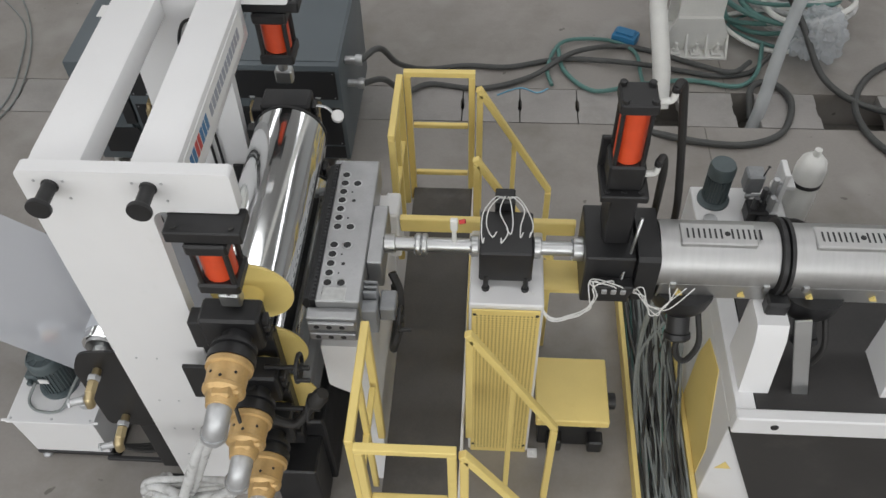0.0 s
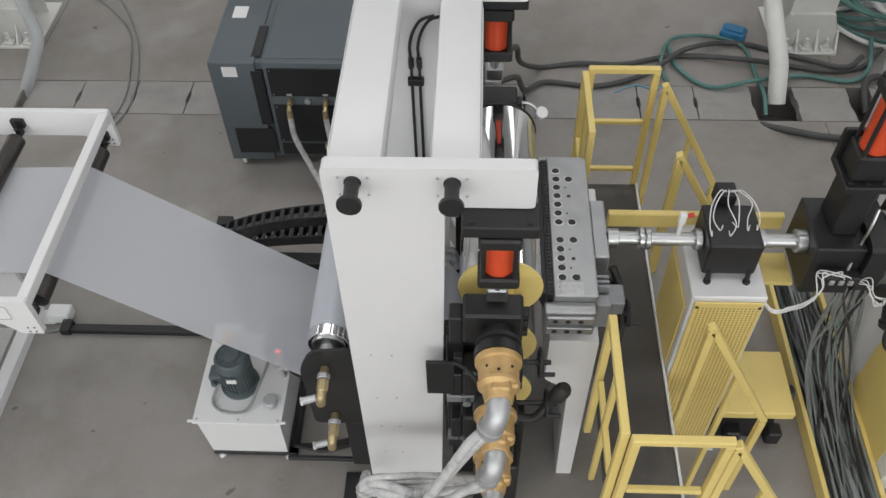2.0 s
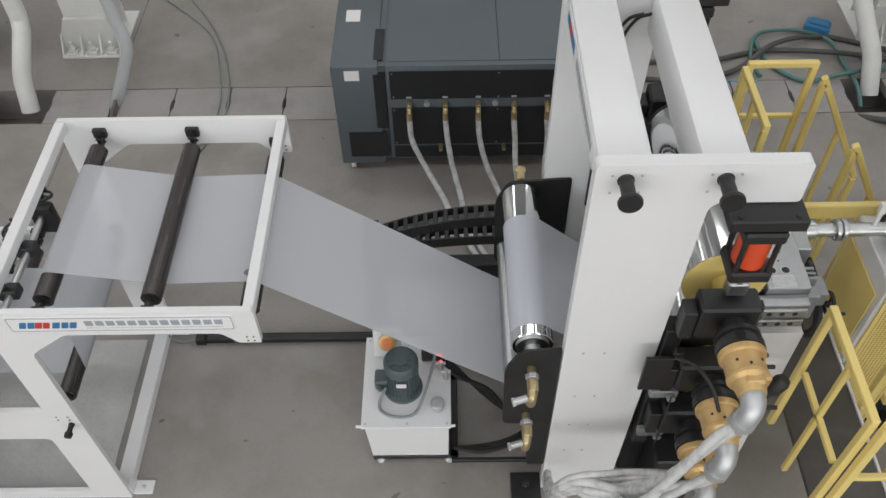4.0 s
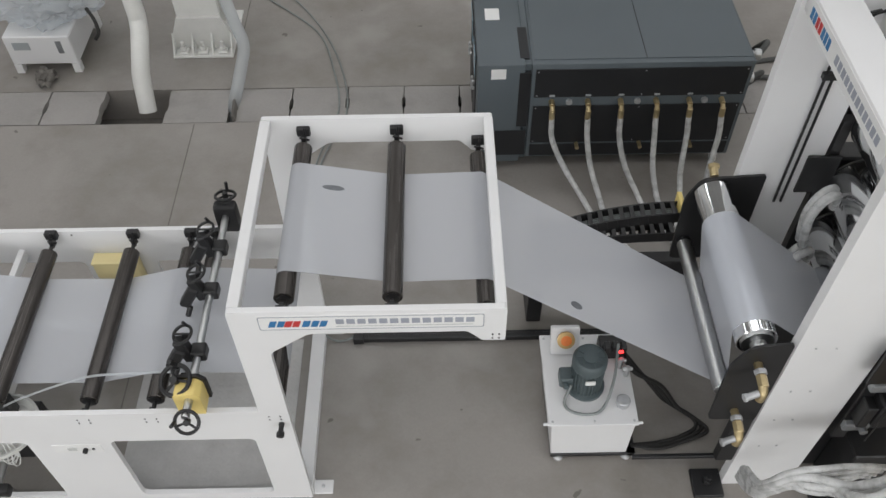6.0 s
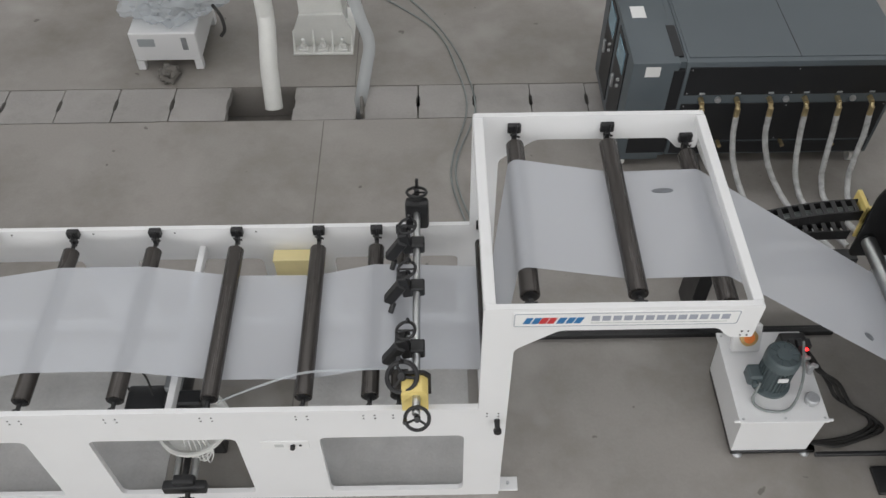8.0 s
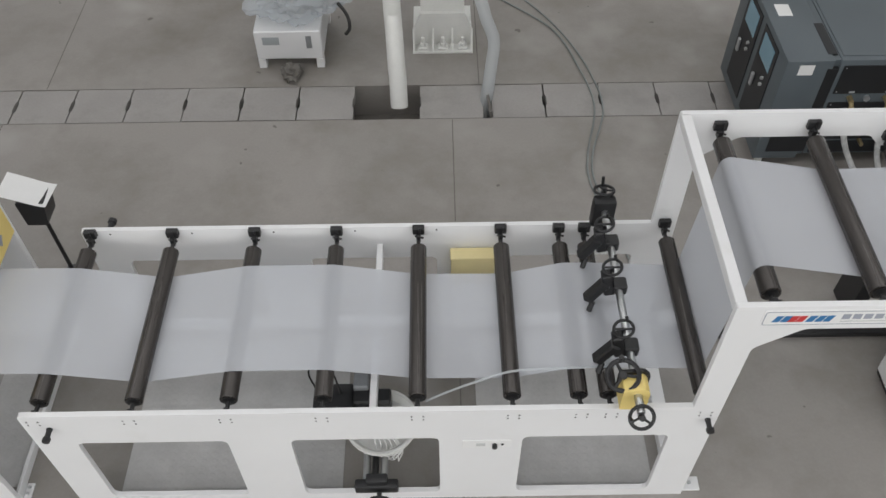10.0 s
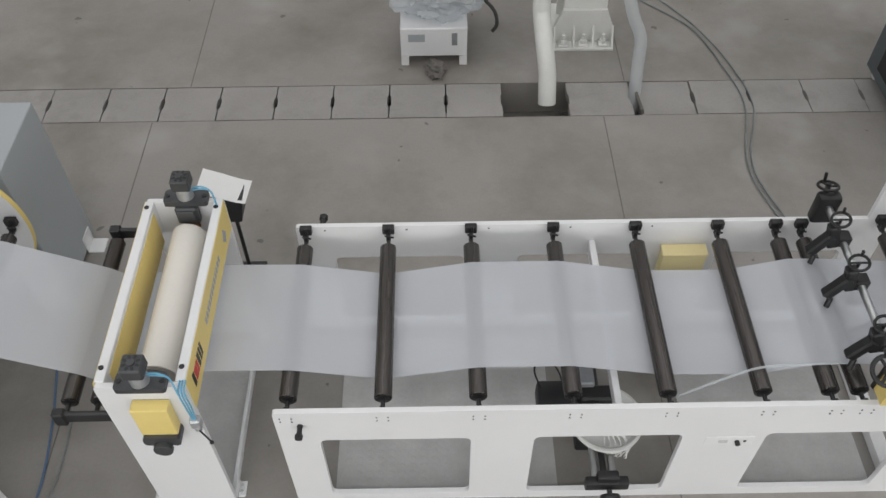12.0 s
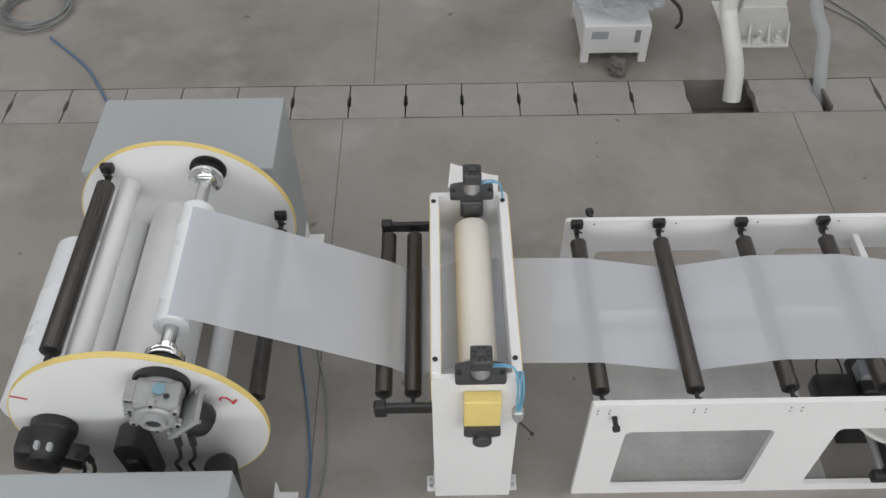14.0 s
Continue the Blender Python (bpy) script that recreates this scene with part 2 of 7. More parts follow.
def box(bm, x0, x1, y0, y1, z0, z1, b=0.004, seg=1, m=None):
    r = bmesh.ops.create_cube(bm, size=1.0)
    vs = r["verts"]
    for v in vs:
        v.co = Vector(((x0 + x1) / 2 + v.co.x * (x1 - x0), (y0 + y1) / 2 + v.co.y * (y1 - y0), (z0 + z1) / 2 + v.co.z * (z1 - z0)))
    if m is not None:
        bmesh.ops.transform(bm, matrix=m, verts=vs)
    b = min(b, 0.3 * min(abs(x1 - x0), abs(y1 - y0), abs(z1 - z0)))
    if b > 0:
        es = list({e for v in vs for e in v.link_edges})
        bmesh.ops.bevel(bm, geom=es, offset=b, segments=seg, affect="EDGES", profile=0.5)
    return bm


def around(p, rx=0, ry=0, rz=0):
    return Matrix.Translation(p) @ pose(0, 0, 0, rx, ry, rz) @ Matrix.Translation([-c for c in p])


def basis(d):
    d = Vector(d).normalized()
    u = d.cross(Vector((0, 0, 1)) if abs(d.z) < 0.9 else Vector((1, 0, 0))).normalized()
    return d, u, d.cross(u)


def lathe(bm, p, d, profile, seg=24):
    """Profile of (radius, height along d) turned round the axis through p."""
    d, u, v = basis(d)
    p = Vector(p)
    rings = []
    for r, h in profile:
        if r <= 1e-6:
            rings.append([bm.verts.new(p + d * h)])
        else:
            rings.append([bm.verts.new(p + d * h + (u * math.cos(a) + v * math.sin(a)) * r) for a in (2 * math.pi * i / seg for i in range(seg))])
    for a, b in zip(rings, rings[1:]):
        for i in range(seg):
            j = (i + 1) % seg
            if len(a) == 1 and len(b) > 1:
                bm.faces.new((a[0], b[i], b[j]))
            elif len(b) == 1 and len(a) > 1:
                bm.faces.new((a[i], a[j], b[0]))
            elif len(a) > 1:
                bm.faces.new((a[i], a[j], b[j], b[i]))
    return bm


def rod(bm, p0, p1, r, seg=16, c=0.0):
    """A closed cylinder from p0 to p1 with chamfered ends."""
    p0, p1 = Vector(p0), Vector(p1)
    h = (p1 - p0).length
    c = c or min(r * 0.15, 0.003, h * 0.2)
    return lathe(bm, p0, p1 - p0, [(0, 0), (r - c, 0), (r, c), (r, h - c), (r - c, h), (0, h)], seg)


def ring(bm, p, d, R, r, seg=28, sec=8):
    d, u, v = basis(d)
    p = Vector(p)
    rows = []
    for i in range(seg):
        a = 2 * math.pi * i / seg
        e = u * math.cos(a) + v * math.sin(a)
        rows.append([bm.verts.new(p + e * (R + r * math.cos(t)) + d * (r * math.sin(t))) for t in (2 * math.pi * k / sec for k in range(sec))])
    for i in range(seg):
        for k in range(sec):
            bm.faces.new((rows[i][k], rows[(i + 1) % seg][k], rows[(i + 1) % seg][(k + 1) % sec], rows[i][(k + 1) % sec]))
    return bm


def smooth_path(pts, n=8):
    pts = [Vector(p) for p in pts]
    if len(pts) < 3:
        return pts
    q = [pts[0] * 2 - pts[1]] + pts + [pts[-1] * 2 - pts[-2]]
    out = []
    for i in range(1, len(q) - 2):
        a, b, c, d = q[i - 1:i + 3]
        for k in range(n):
            t = k / n
            out.append(0.5 * ((2 * b) + (c - a) * t + (2 * a - 5 * b + 4 * c - d) * t * t + (3 * b - a - 3 * c + d) * t ** 3))
    out.append(pts[-1])
    return out


def tube(bm, pts, r, seg=8, n=8, curved=True):
    path = smooth_path(pts, n) if curved else [Vector(p) for p in pts]
    t0 = (path[1] - path[0]).normalized()
    _, u, _ = basis(t0)
    rings = []
    for i, p in enumerate(path):
        t = (path[min(i + 1, len(path) - 1)] - path[max(i - 1, 0)]).normalized()
        u = (u - t * u.dot(t)).normalized()
        v = t.cross(u)
        rings.append([bm.verts.new(p + (u * math.cos(a) + v * math.sin(a)) * r) for a in (2 * math.pi * k / seg for k in range(seg))])
    for a, b in zip(rings, rings[1:]):
        for k in range(seg):
            bm.faces.new((a[k], a[(k + 1) % seg], b[(k + 1) % seg], b[k]))
    bm.faces.new(rings[0][::-1])
    bm.faces.new(rings[-1])
    return bm


def rounded(pts, r, n=4):
    """A polygon with its corners rounded; r is one radius or one for each corner."""
    out = []
    k = len(pts)
    for i in range(k):
        p, a, b = Vector(pts[i]), Vector(pts[i - 1]), Vector(pts[(i + 1) % k])
        rr = r[i] if isinstance(r, (list, tuple)) else r
        if rr <= 0:
            out.append(tuple(p))
            continue
        da, db = (a - p).normalized(), (b - p).normalized()
        s, e = p + da * min(rr, (a - p).length * 0.45), p + db * min(rr, (b - p).length * 0.45)
        for j in range(n + 1):
            t = j / n
            out.append(tuple((1 - t) ** 2 * s + 2 * t * (1 - t) * p + t * t * e))
    return out


def rect(a0, b0, a1, b1):
    return [(a0, b0), (a1, b0), (a1, b1), (a0, b1)]


def prism(bm, outer, holes, axis, c0, c1):
    """A plate: a polygon with holes, as thick as c0 to c1 along the axis (its plane is the two other axes, in order)."""
    def at(p, c):
        return {"x": (c, p[0], p[1]), "y": (p[0], c, p[1]), "z": (p[0], p[1], c)}[axis]
    es = []
    for loop in [outer] + list(holes):
        vs = [bm.verts.new(at(p, c0)) for p in loop]
        es += [bm.edges.new((vs[i], vs[(i + 1) % len(vs)])) for i in range(len(vs))]
    n = {"x": (1, 0, 0), "y": (0, 1, 0), "z": (0, 0, 1)}[axis]
    g = bmesh.ops.triangle_fill(bm, use_beauty=True, edges=es, normal=n)
    faces = [f for f in g["geom"] if isinstance(f, bmesh.types.BMFace)]
    ex = bmesh.ops.extrude_face_region(bm, geom=faces)
    bmesh.ops.translate(bm, verts=[v for v in ex["geom"] if isinstance(v, bmesh.types.BMVert)], vec=Vector(n) * (c1 - c0))
    return bm


def bolts(bm, places, d, r=0.007, h=0.006, seg=8):
    for p in places:
        p = Vector(p)
        rod(bm, p, p + Vector(d) * h, r, seg)
    return bm


# ---- hall ----
def hall():
    x0, x1, y0, y1, h = HALL
    bm = B()
    box(bm, x0, x1, y0, 6.27, -0.4, 0.0, 0)
    floor = solid("floor", bm, CONCRETE, (0, 0, 0), "dusty grey polished concrete factory floor with faint joints", "floor", kind="structure")
    bm = B()
    box(bm, x0, x1, 6.73, y1, -0.4, 0.0, 0)
    solid("floor_beyond_trench", bm, CONCRETE, (0, 0, 0), "dusty grey concrete factory floor behind the covered trench", "floor", kind="structure")
    bm = B()
    box(bm, x0, x1, 6.27, 6.73, -0.42, -0.34, 0)
    solid("trench_floor", bm, PITC, (0, 0, 0), "dark dirty bottom of the cable trench", "trench", kind="structure")
    # the covers of the trench: two runs of slabs either side of the open pits
    runs = [-6.082 - 0.5 * j for j in range(28)]
    slabs = [(x, x + 0.5) for x in runs] + [(-5.01, -4.44)] + [(-4.385, -3.9)] + [(-2.4 + 0.5 * k, -1.9 + 0.5 * k) for k in range(-3, 9)] + [(2.47, 2.95), (3.14, 3.66), (4.2, 4.7), (4.7, 5.2), (5.2, 5.7)]
    trench = thing("trench_covers", (0, 0, 0), "row of grey concrete trench covers with slotted lifting joints", "trench cover", kind="structure")
    rnd = random.Random(5)
    for a, b in slabs:
        bm = B()
        w, d, sl = 0.004 + rnd.random() * 0.003, 0.008, 0.075
        # each slab has half a lifting slot in both of its short ends
        g = 0.012
        out = [(a + w, 6.28), (b - w, 6.28), (b - w, 6.5 - sl), (b - w - g, 6.5 - sl + 0.02), (b - w - g, 6.5 + sl - 0.02), (b - w, 6.5 + sl), (b - w, 6.72), (a + w, 6.72),
               (a + w, 6.5 + sl), (a + w + g, 6.5 + sl - 0.02), (a + w + g, 6.5 - sl + 0.02), (a + w, 6.5 - sl)]
        dz = rnd.uniform(-0.004, 0.003)
        prism(bm, out, [], "z", -0.08 + dz, dz)
        part("cover_slab", bm, COVERC, trench)
    # floor joints, as fine sunken lines filled with dirt
    bm = B()
    for xj in (-14.6, -8.62, -4.72, 2.66):
        box(bm, xj - 0.004, xj + 0.004, -8, 6.26, -0.01, 0.0012, 0)
        box(bm, xj + 0.25 - 0.004, xj + 0.25 + 0.004, 6.74, 19, -0.01, 0.0012, 0)
    solid("floor_joint", bm, PITC, (0, 0, 0), "thin dirt-filled joints in the concrete floor", "floor joint", kind="structure")
    # unseen south wall; its openings are added to let the fill light in
    bm = B()
    prism(bm, rect(x0, 0, x1, h), [rect(wx - 2.8, 3.1, wx + 2.8, 6.4) for wx in FILL_X], "y", y0 - 0.2, y0)
    solid("wall_south", bm, WALLW, (0, 0, 0), "unseen light grey hall wall with openings for added fill lamps", "wall", kind="structure")
    for name, dims in (("wall_north", (x0, x1, y1, y1 + 0.2, 0, h)), ("wall_west", (x0 - 0.2, x0, y0, y1, 0, h)), ("wall_east", (x1, x1 + 0.2, y0, y1, 0, h))):
        bm = B()
        box(bm, *dims, 0)
        solid(name, bm, WALLW, (0, 0, 0), "plain light grey factory hall wall", "wall", kind="structure")
    bm = B()
    edges = [y0 - 0.2]
    for sy, sw in SKYLIGHTS:
        edges += [sy - sw / 2, sy + sw / 2]
    edges.append(y1 + 0.2)
    for a, b in zip(edges[::2], edges[1::2]):
        box(bm, x0, x1, a, b, h, h + 0.15, 0)
    box(bm, x0, -23.0, y0, y1, h + 0.004, h + 0.14, 0)
    box(bm, 15.0, x1, y0, y1, h + 0.004, h + 0.14, 0)
    solid("ceiling", bm, WALLW, (0, 0, 0), "light grey sheet roof with long skylight strips", "ceiling", kind="structure")


hall()

# ---- the sheet's way over the rollers ----
YF0, YF1 = 3.085, 3.805                      # the sheet's edges
RZ = 1.0                                     # axle height on the roller stand
RX = [-6.965, -6.467, -5.968, -5.470, -4.972, -4.473, -4.12, -3.965]
# centre x, centre z, radius, +1 over or -1 under, going from the winder to the calender
WIND = (-9.13, 1.45, 0.088)
ROUTE = [(*WIND, 1), (-8.105, 1.0, 0.046, 1), (-7.95, 1.0, 0.046, -1), (-7.61, 0.99, 0.07, 1)]
ROUTE += [(x, RZ, 0.048, s) for x, s in zip(RX, (1, -1, 1, 1, -1, -1, 1, 1))]
ROUTE += [(-3.475, 1.02, 0.048, -1), (-3.325, 1.80, 0.048, 1), (-2.822, 1.80, 0.048, -1), (-2.38, 1.715, 0.048, 1),
          (-1.105, 0.975, 0.046, -1), (-1.03, 1.405, 0.105, 1), (-0.19, 1.07, 0.18, -1)]


def route_points():
    th = []
    for (ax, az, ar, sa), (bx, bz, br, sb) in zip(ROUTE, ROUTE[1:]):
        dx, dz = bx - ax, bz - az
        th.append(math.atan2(dz, dx) - math.asin((sa * ar - sb * br) / math.hypot(dx, dz)))
    th = [0.0] + th + [0.6]
    pts = []
    for (cx, cz, r, s), a, b in zip(ROUTE, th, th[1:]):
        while s > 0 and b > a + 0.01:
            b -= 2 * math.pi
        while s < 0 and b < a - 0.01:
            b += 2 * math.pi
        n = max(2, int(abs(b - a) / 0.16) + 1)
        for i in range(n):
            t = a + (b - a) * i / (n - 1)
            pts.append((cx - s * (r + 0.0015) * math.sin(t), cz + s * (r + 0.0015) * math.cos(t)))
    out = [pts[0]]
    for p in pts[1:]:
        if math.hypot(p[0] - out[-1][0], p[1] - out[-1][1]) > 1e-4:
            out.append(p)
    return out


WAY = route_points()
LENGTHS = [0.0]
for wa, wb in zip(WAY, WAY[1:]):
    LENGTHS.append(LENGTHS[-1] + math.hypot(wb[0] - wa[0], wb[1] - wa[1]))


def on_way(s):
    """Place (x, z) and slope in degrees at s metres along the sheet."""
    i = max(0, min(len(WAY) - 2, int(np.searchsorted(LENGTHS, s)) - 1))
    (ax, az), (bx, bz) = WAY[i], WAY[i + 1]
    t = (s - LENGTHS[i]) / (LENGTHS[i + 1] - LENGTHS[i])
    return ax + (bx - ax) * t, az + (bz - az) * t, math.degrees(math.atan2(bz - az, bx - ax))


def way_s(x, lo, hi):
    """Metres along the sheet at which it passes x, between two lengths."""
    best = min(np.linspace(lo, hi, 800), key=lambda s: abs(on_way(s)[0] - x))
    return float(best)


def sheet():
    bm = B()
    h = 0.0007
    ys = [YF0 + (YF1 - YF0) * i / 6 for i in range(7)]
    rows = []
    # the sheet wanders a little sideways between the calender and the stand
    for i, (x, z) in enumerate(WAY):
        dy = float(np.interp(x, (-5.0, -3.9, -3.4, -2.4, -1.1, 0.0), (0.0, -0.012, 0.032, 0.03, -0.055, -0.055)))
        ax, az = WAY[max(i - 1, 0)]
        bx, bz = WAY[min(i + 1, len(WAY) - 1)]
        d = Vector((bx - ax, bz - az)).normalized()
        nx, nz = -d.y, d.x
        rows.append(([bm.verts.new((x + nx * h, y + dy, z + nz * h)) for y in ys], [bm.verts.new((x - nx * h, y + dy, z - nz * h)) for y in ys]))
    for (a, a2), (b, b2) in zip(rows, rows[1:]):
        for j in range(6):
            bm.faces.new((a[j], a[j + 1], b[j + 1], b[j]))
            bm.faces.new((a2[j], b2[j], b2[j + 1], a2[j + 1]))
        bm.faces.new((a[0], b[0], b2[0], a2[0]))
        bm.faces.new((a[6], a2[6], b2[6], b[6]))
    ob = solid("plastic_sheet", bm, FILM, (0, 0, 0), "translucent whitish plastic sheet running over the rollers to the winder", "plastic sheet")
    return ob


sheet()


# ---- rollers and stands ----
def roller(name, x, z, r, y0, y1, material, parent, axle=0.012, block=True, ends=0.06, near=None):
    near = near or ends
    bm = B()
    rod(bm, (x, y0, z), (x, y1, z), r, 28, 0.003)
    ob = part(name, bm, material, parent)
    bm = B()
    rod(bm, (x, y0 - near, z), (x, y0 - 0.001, z), axle, 12)
    rod(bm, (x, y1 + 0.001, z), (x, y1 + ends, z), axle, 12)
    pieces("axle", bm, BLACK, ob)
    bm = B()
    lathe(bm, (x, y0 + 0.001, z), (0, -1, 0), [(0, 0), (r * 0.72, 0), (r * 0.72, 0.008), (r * 0.45, 0.012), (0, 0.012)], 18)
    part("end_cap", bm, BLACK, ob)
    if block:
        bm = B()
        box(bm, x - 0.036, x + 0.036, y1 + ends + 0.008, y1 + ends + 0.05, z + 0.022, z + 0.078, 0.005)
        box(bm, x - 0.013, x + 0.013, y1 + ends - 0.022, y1 + ends + 0.03, z - 0.02, z + 0.045, 0.005)
        rod(bm, (x + 0.008, y1 + ends + 0.0, z + 0.05), (x + 0.008, y1 + ends + 0.0, z + 0.095), 0.007, 8)
        rod(bm, (x - 0.022, y1 + ends - 0.006, z + 0.03), (x + 0.030, y1 + ends - 0.006, z + 0.012), 0.006, 8)
        part("bearing_block", bm, BLACK, ob)
        bm = B()
        prism(bm, [(x - 0.035, z + 0.012), (x + 0.035, z + 0.012), (x + 0.028, z + 0.028), (x - 0.028, z + 0.028)], [], "y", y0 - near - 0.02, y0 - near + 0.004)
        box(bm, x - 0.014, x + 0.014, y0 - near - 0.015, y0 - near + 0.02, z - 0.03, z + 0.03, 0.004)
        part("bearing_block", bm, BLACK, ob)
    return ob


NY, FY = 2.822, 4.09                         # outer face of the near plate, inner face of the far plate
WINDOWS = [(-6.815, -6.005), (-5.665, -4.862), (-4.41, -3.62)]


def roller_stand():
    st = thing("roller_stand", (-5.0, 3.45, 0), "long white steel roller stand with a raised gantry end", "machine frame")
    outline = [(-7.03, 0.0), (-7.03, 1.055), (-3.55, 1.055), (-3.55, 1.925), (-2.305, 1.925), (-2.305, 1.68), (-2.41, 1.68), (-2.48, 1.755), (-3.20, 1.755), (-3.40, 1.60), (-3.40, 0.0)]
    wins = [rounded(rect(a, 0.085, b, 0.765), 0.045) for a, b in WINDOWS]
    for name, a, b in (("near_side_plate", NY, NY + 0.03), ("far_side_plate", FY, FY + 0.03)):
        bm = B()
        prism(bm, rounded(outline, [0, 0.02, 0.0, 0.02, 0.02, 0.01, 0.01, 0.02, 0.03, 0.03, 0]), wins, "y", a, b)
        ob = part("side_plate", bm, WHITE, st)
        bm = B()
        bx = RX + [-3.475]
        if a == NY:
            bolts(bm, [(x + dx, a - 0.002, 0.99 + dz) for x in bx for dx in (-0.030, 0.030) for dz in (-0.016, 0.016)], (0, -1, 0), 0.005, 0.002)
        else:
            bolts(bm, [(x + 0.11, a - 0.001, 1.025) for x in bx[:5]], (0, -1, 0), 0.006, 0.003)
        bolts(bm, [(x, a - 0.002, z) for x in (-2.335, -2.365) for z in (1.70, 1.73)], (0, -1, 0), 0.005, 0.002)
        pieces("bolt_head", bm, BLACK, ob)
    # flanges that stiffen the gantry and the ends
    for name, dims in (("gantry_crossbar", (-3.55, -3.495, NY + 0.03, FY, 1.862, 1.922)), ("gantry_crossbar", (-2.355, -2.305, NY + 0.03, FY, 1.862, 1.922)),
                       ("cross_tube", (-5.235, -5.195, NY + 0.03, FY, 0.83, 0.90)),
                       ("floor_beam", (-3.49, -3.40, NY + 0.03, FY, 0.0, 0.08))):
        bm = B()
        box(bm, *dims)
        part(name, bm, WHITE, st)
    for x0, x1, y0, y1 in ((-3.40, -3.28, 4.02, 4.14), (-3.40, -3.28, 2.84, 2.93)):
        bm = B()
        box(bm, x0, x1, y0, y1, 0, 0.012)
        box(bm, x0 if x0 > -5 else x1 - 0.008, x0 + 0.008 if x0 > -5 else x1, y0, y1, 0.012, 0.11)
        ob = part("foot_plate", bm, WHITE, st)
        bm = B()
        rod(bm, ((x0 + x1) / 2, (y0 + y1) / 2, 0.012), ((x0 + x1) / 2, (y0 + y1) / 2, 0.03), 0.011, 6)
        part("anchor_bolt", bm, GALV, ob)
    for x in (-6.90, -3.45):
        bm = B()
        lathe(bm, (x, NY, 0.93), (0, -1, 0), [(0.016, 0), (0.016, 0.01), (0.014, 0.012), (0.014, 0.05), (0.020, 0.053), (0.022, 0.060), (0.020, 0.078), (0.0, 0.08)], 14)
        part("lifting_peg", bm, BLACK, st)
    bm = B()
    lathe(bm, (-6.87, FY + 0.03, 1.02), (0, 1, 0), [(0.018, 0), (0.018, 0.06), (0.026, 0.065), (0.026, 0.09), (0, 0.09)], 14)
    part("lifting_peg", bm, BLACK, st)
    for x in RX:
        roller("roller", x, RZ, 0.048, 2.935, 3.965, DARKROLL, st, ends=0.075)
    roller("roller", -3.475, 1.02, 0.048, 2.935, 3.975, DARKROLL, st, ends=0.075)
    for x, z in ((-3.325, 1.80), (-2.822, 1.80), (-2.38, 1.715)):
        roller("gantry_roller", x, z, 0.048, 2.985, 4.0, DARKROLL, st, ends=0.055)
    # switch plate on the near side
    bm = B()
    box(bm, -4.735, -4.47, NY - 0.004, NY, 0.65, 0.735, 0.002)
    ob = part("switch_plate", bm, PAPER, st, "small grey switch plate with a black knob")
    bm = B()
    rod(bm, (-4.56, NY - 0.03, 0.69), (-4.56, NY - 0.004, 0.69), 0.014, 12)
    part("knob", bm, BLACK, ob)
    bm = B()
    box(bm, -4.66, -4.61, NY - 0.007, NY - 0.004, 0.675, 0.705, 0.001)
    part("display", bm, CARDB, ob)
    bm = B()
    box(bm, -4.525, -4.51, NY - 0.010, NY - 0.004, 0.685, 0.70, 0.002)
    part("button", bm, BLACK, ob)
    return st


roller_stand()


def name_board(x0, x1, z0, z1, y):
    """White board with a thin blue rim, a coloured mark and bars in place of the wording."""
    bd = thing("name_board", ((x0 + x1) / 2, y, z0), "white nameplate with blue rim and a red and blue mark", "sign")
    bm = B()
    prism(bm, rounded(rect(x0, z0, x1, z1), 0.012), [], "y", y - 0.004, y)
    pl = part("board", bm, PAPER, bd)
    bm = B()
    prism(bm, rounded(rect(x0 + 0.006, z0 + 0.006, x1 - 0.006, z1 - 0.006), 0.012), [rounded(rect(x0 + 0.010, z0 + 0.010, x1 - 0.010, z1 - 0.010), 0.01)], "y", y - 0.0052, y - 0.004)
    part("rim", bm, SIGNGREY, pl)
    w, h = x1 - x0, z1 - z0
    a, b = z0 + h * 0.26, z0 + h * 0.66
    for i, (u0, u1, m) in enumerate(((0.045, 0.075, SIGNBLUE), (0.082, 0.112, SIGNBLUE), (0.114, 0.146, SIGNRED), (0.15, 0.18, SIGNRED), (0.192, 0.224, SIGNBLUE), (0.232, 0.262, SIGNBLUE), (0.268, 0.298, SIGNBLUE))):
        bm = B()
        sh = 0.016
        q = [(x0 + w * u0, a), (x0 + w * u1, a), (x0 + w * u1 + sh, b), (x0 + w * u0 + sh, b)]
        prism(bm, q, [], "y", y - 0.0056, y - 0.004)
        part("mark_bar", bm, m, pl)
    n = 13
    for i in range(n):
        u = 0.345 + i * 0.0475
        bm = B()
        box(bm, x0 + w * u, x0 + w * (u + 0.036), y - 0.0056, y - 0.004, z0 + h * 0.42, z0 + h * 0.74, 0)
        part("wording_bar", bm, SIGNGREY, pl)
    bm = B()
    box(bm, x0 + w * 0.345, x0 + w * 0.945, y - 0.0056, y - 0.004, z0 + h * 0.24, z0 + h * 0.29, 0)
    part("wording_bar", bm, CARDB, pl)
    return bd


name_board(-3.42, -2.40, 1.79, 1.90, NY - 0.0005)


def tread(x0, x1, y0, y1, z):
    bm = B()
    box(bm, x0, x1, y0, y1, z, z + 0.006, 0.001)
    return solid("tread_plate", bm, TREAD, (x0, y0, z), "embossed aluminium tread plate lying on the floor", "tread plate", group="tread plates")


tread(-7.80, -7.435, 2.93, 4.0, 0.0)
tread(-6.81, -5.46, 2.89, 3.98, 0.0)
tread(-4.62, -3.56, 2.89, 3.98, 0.0)


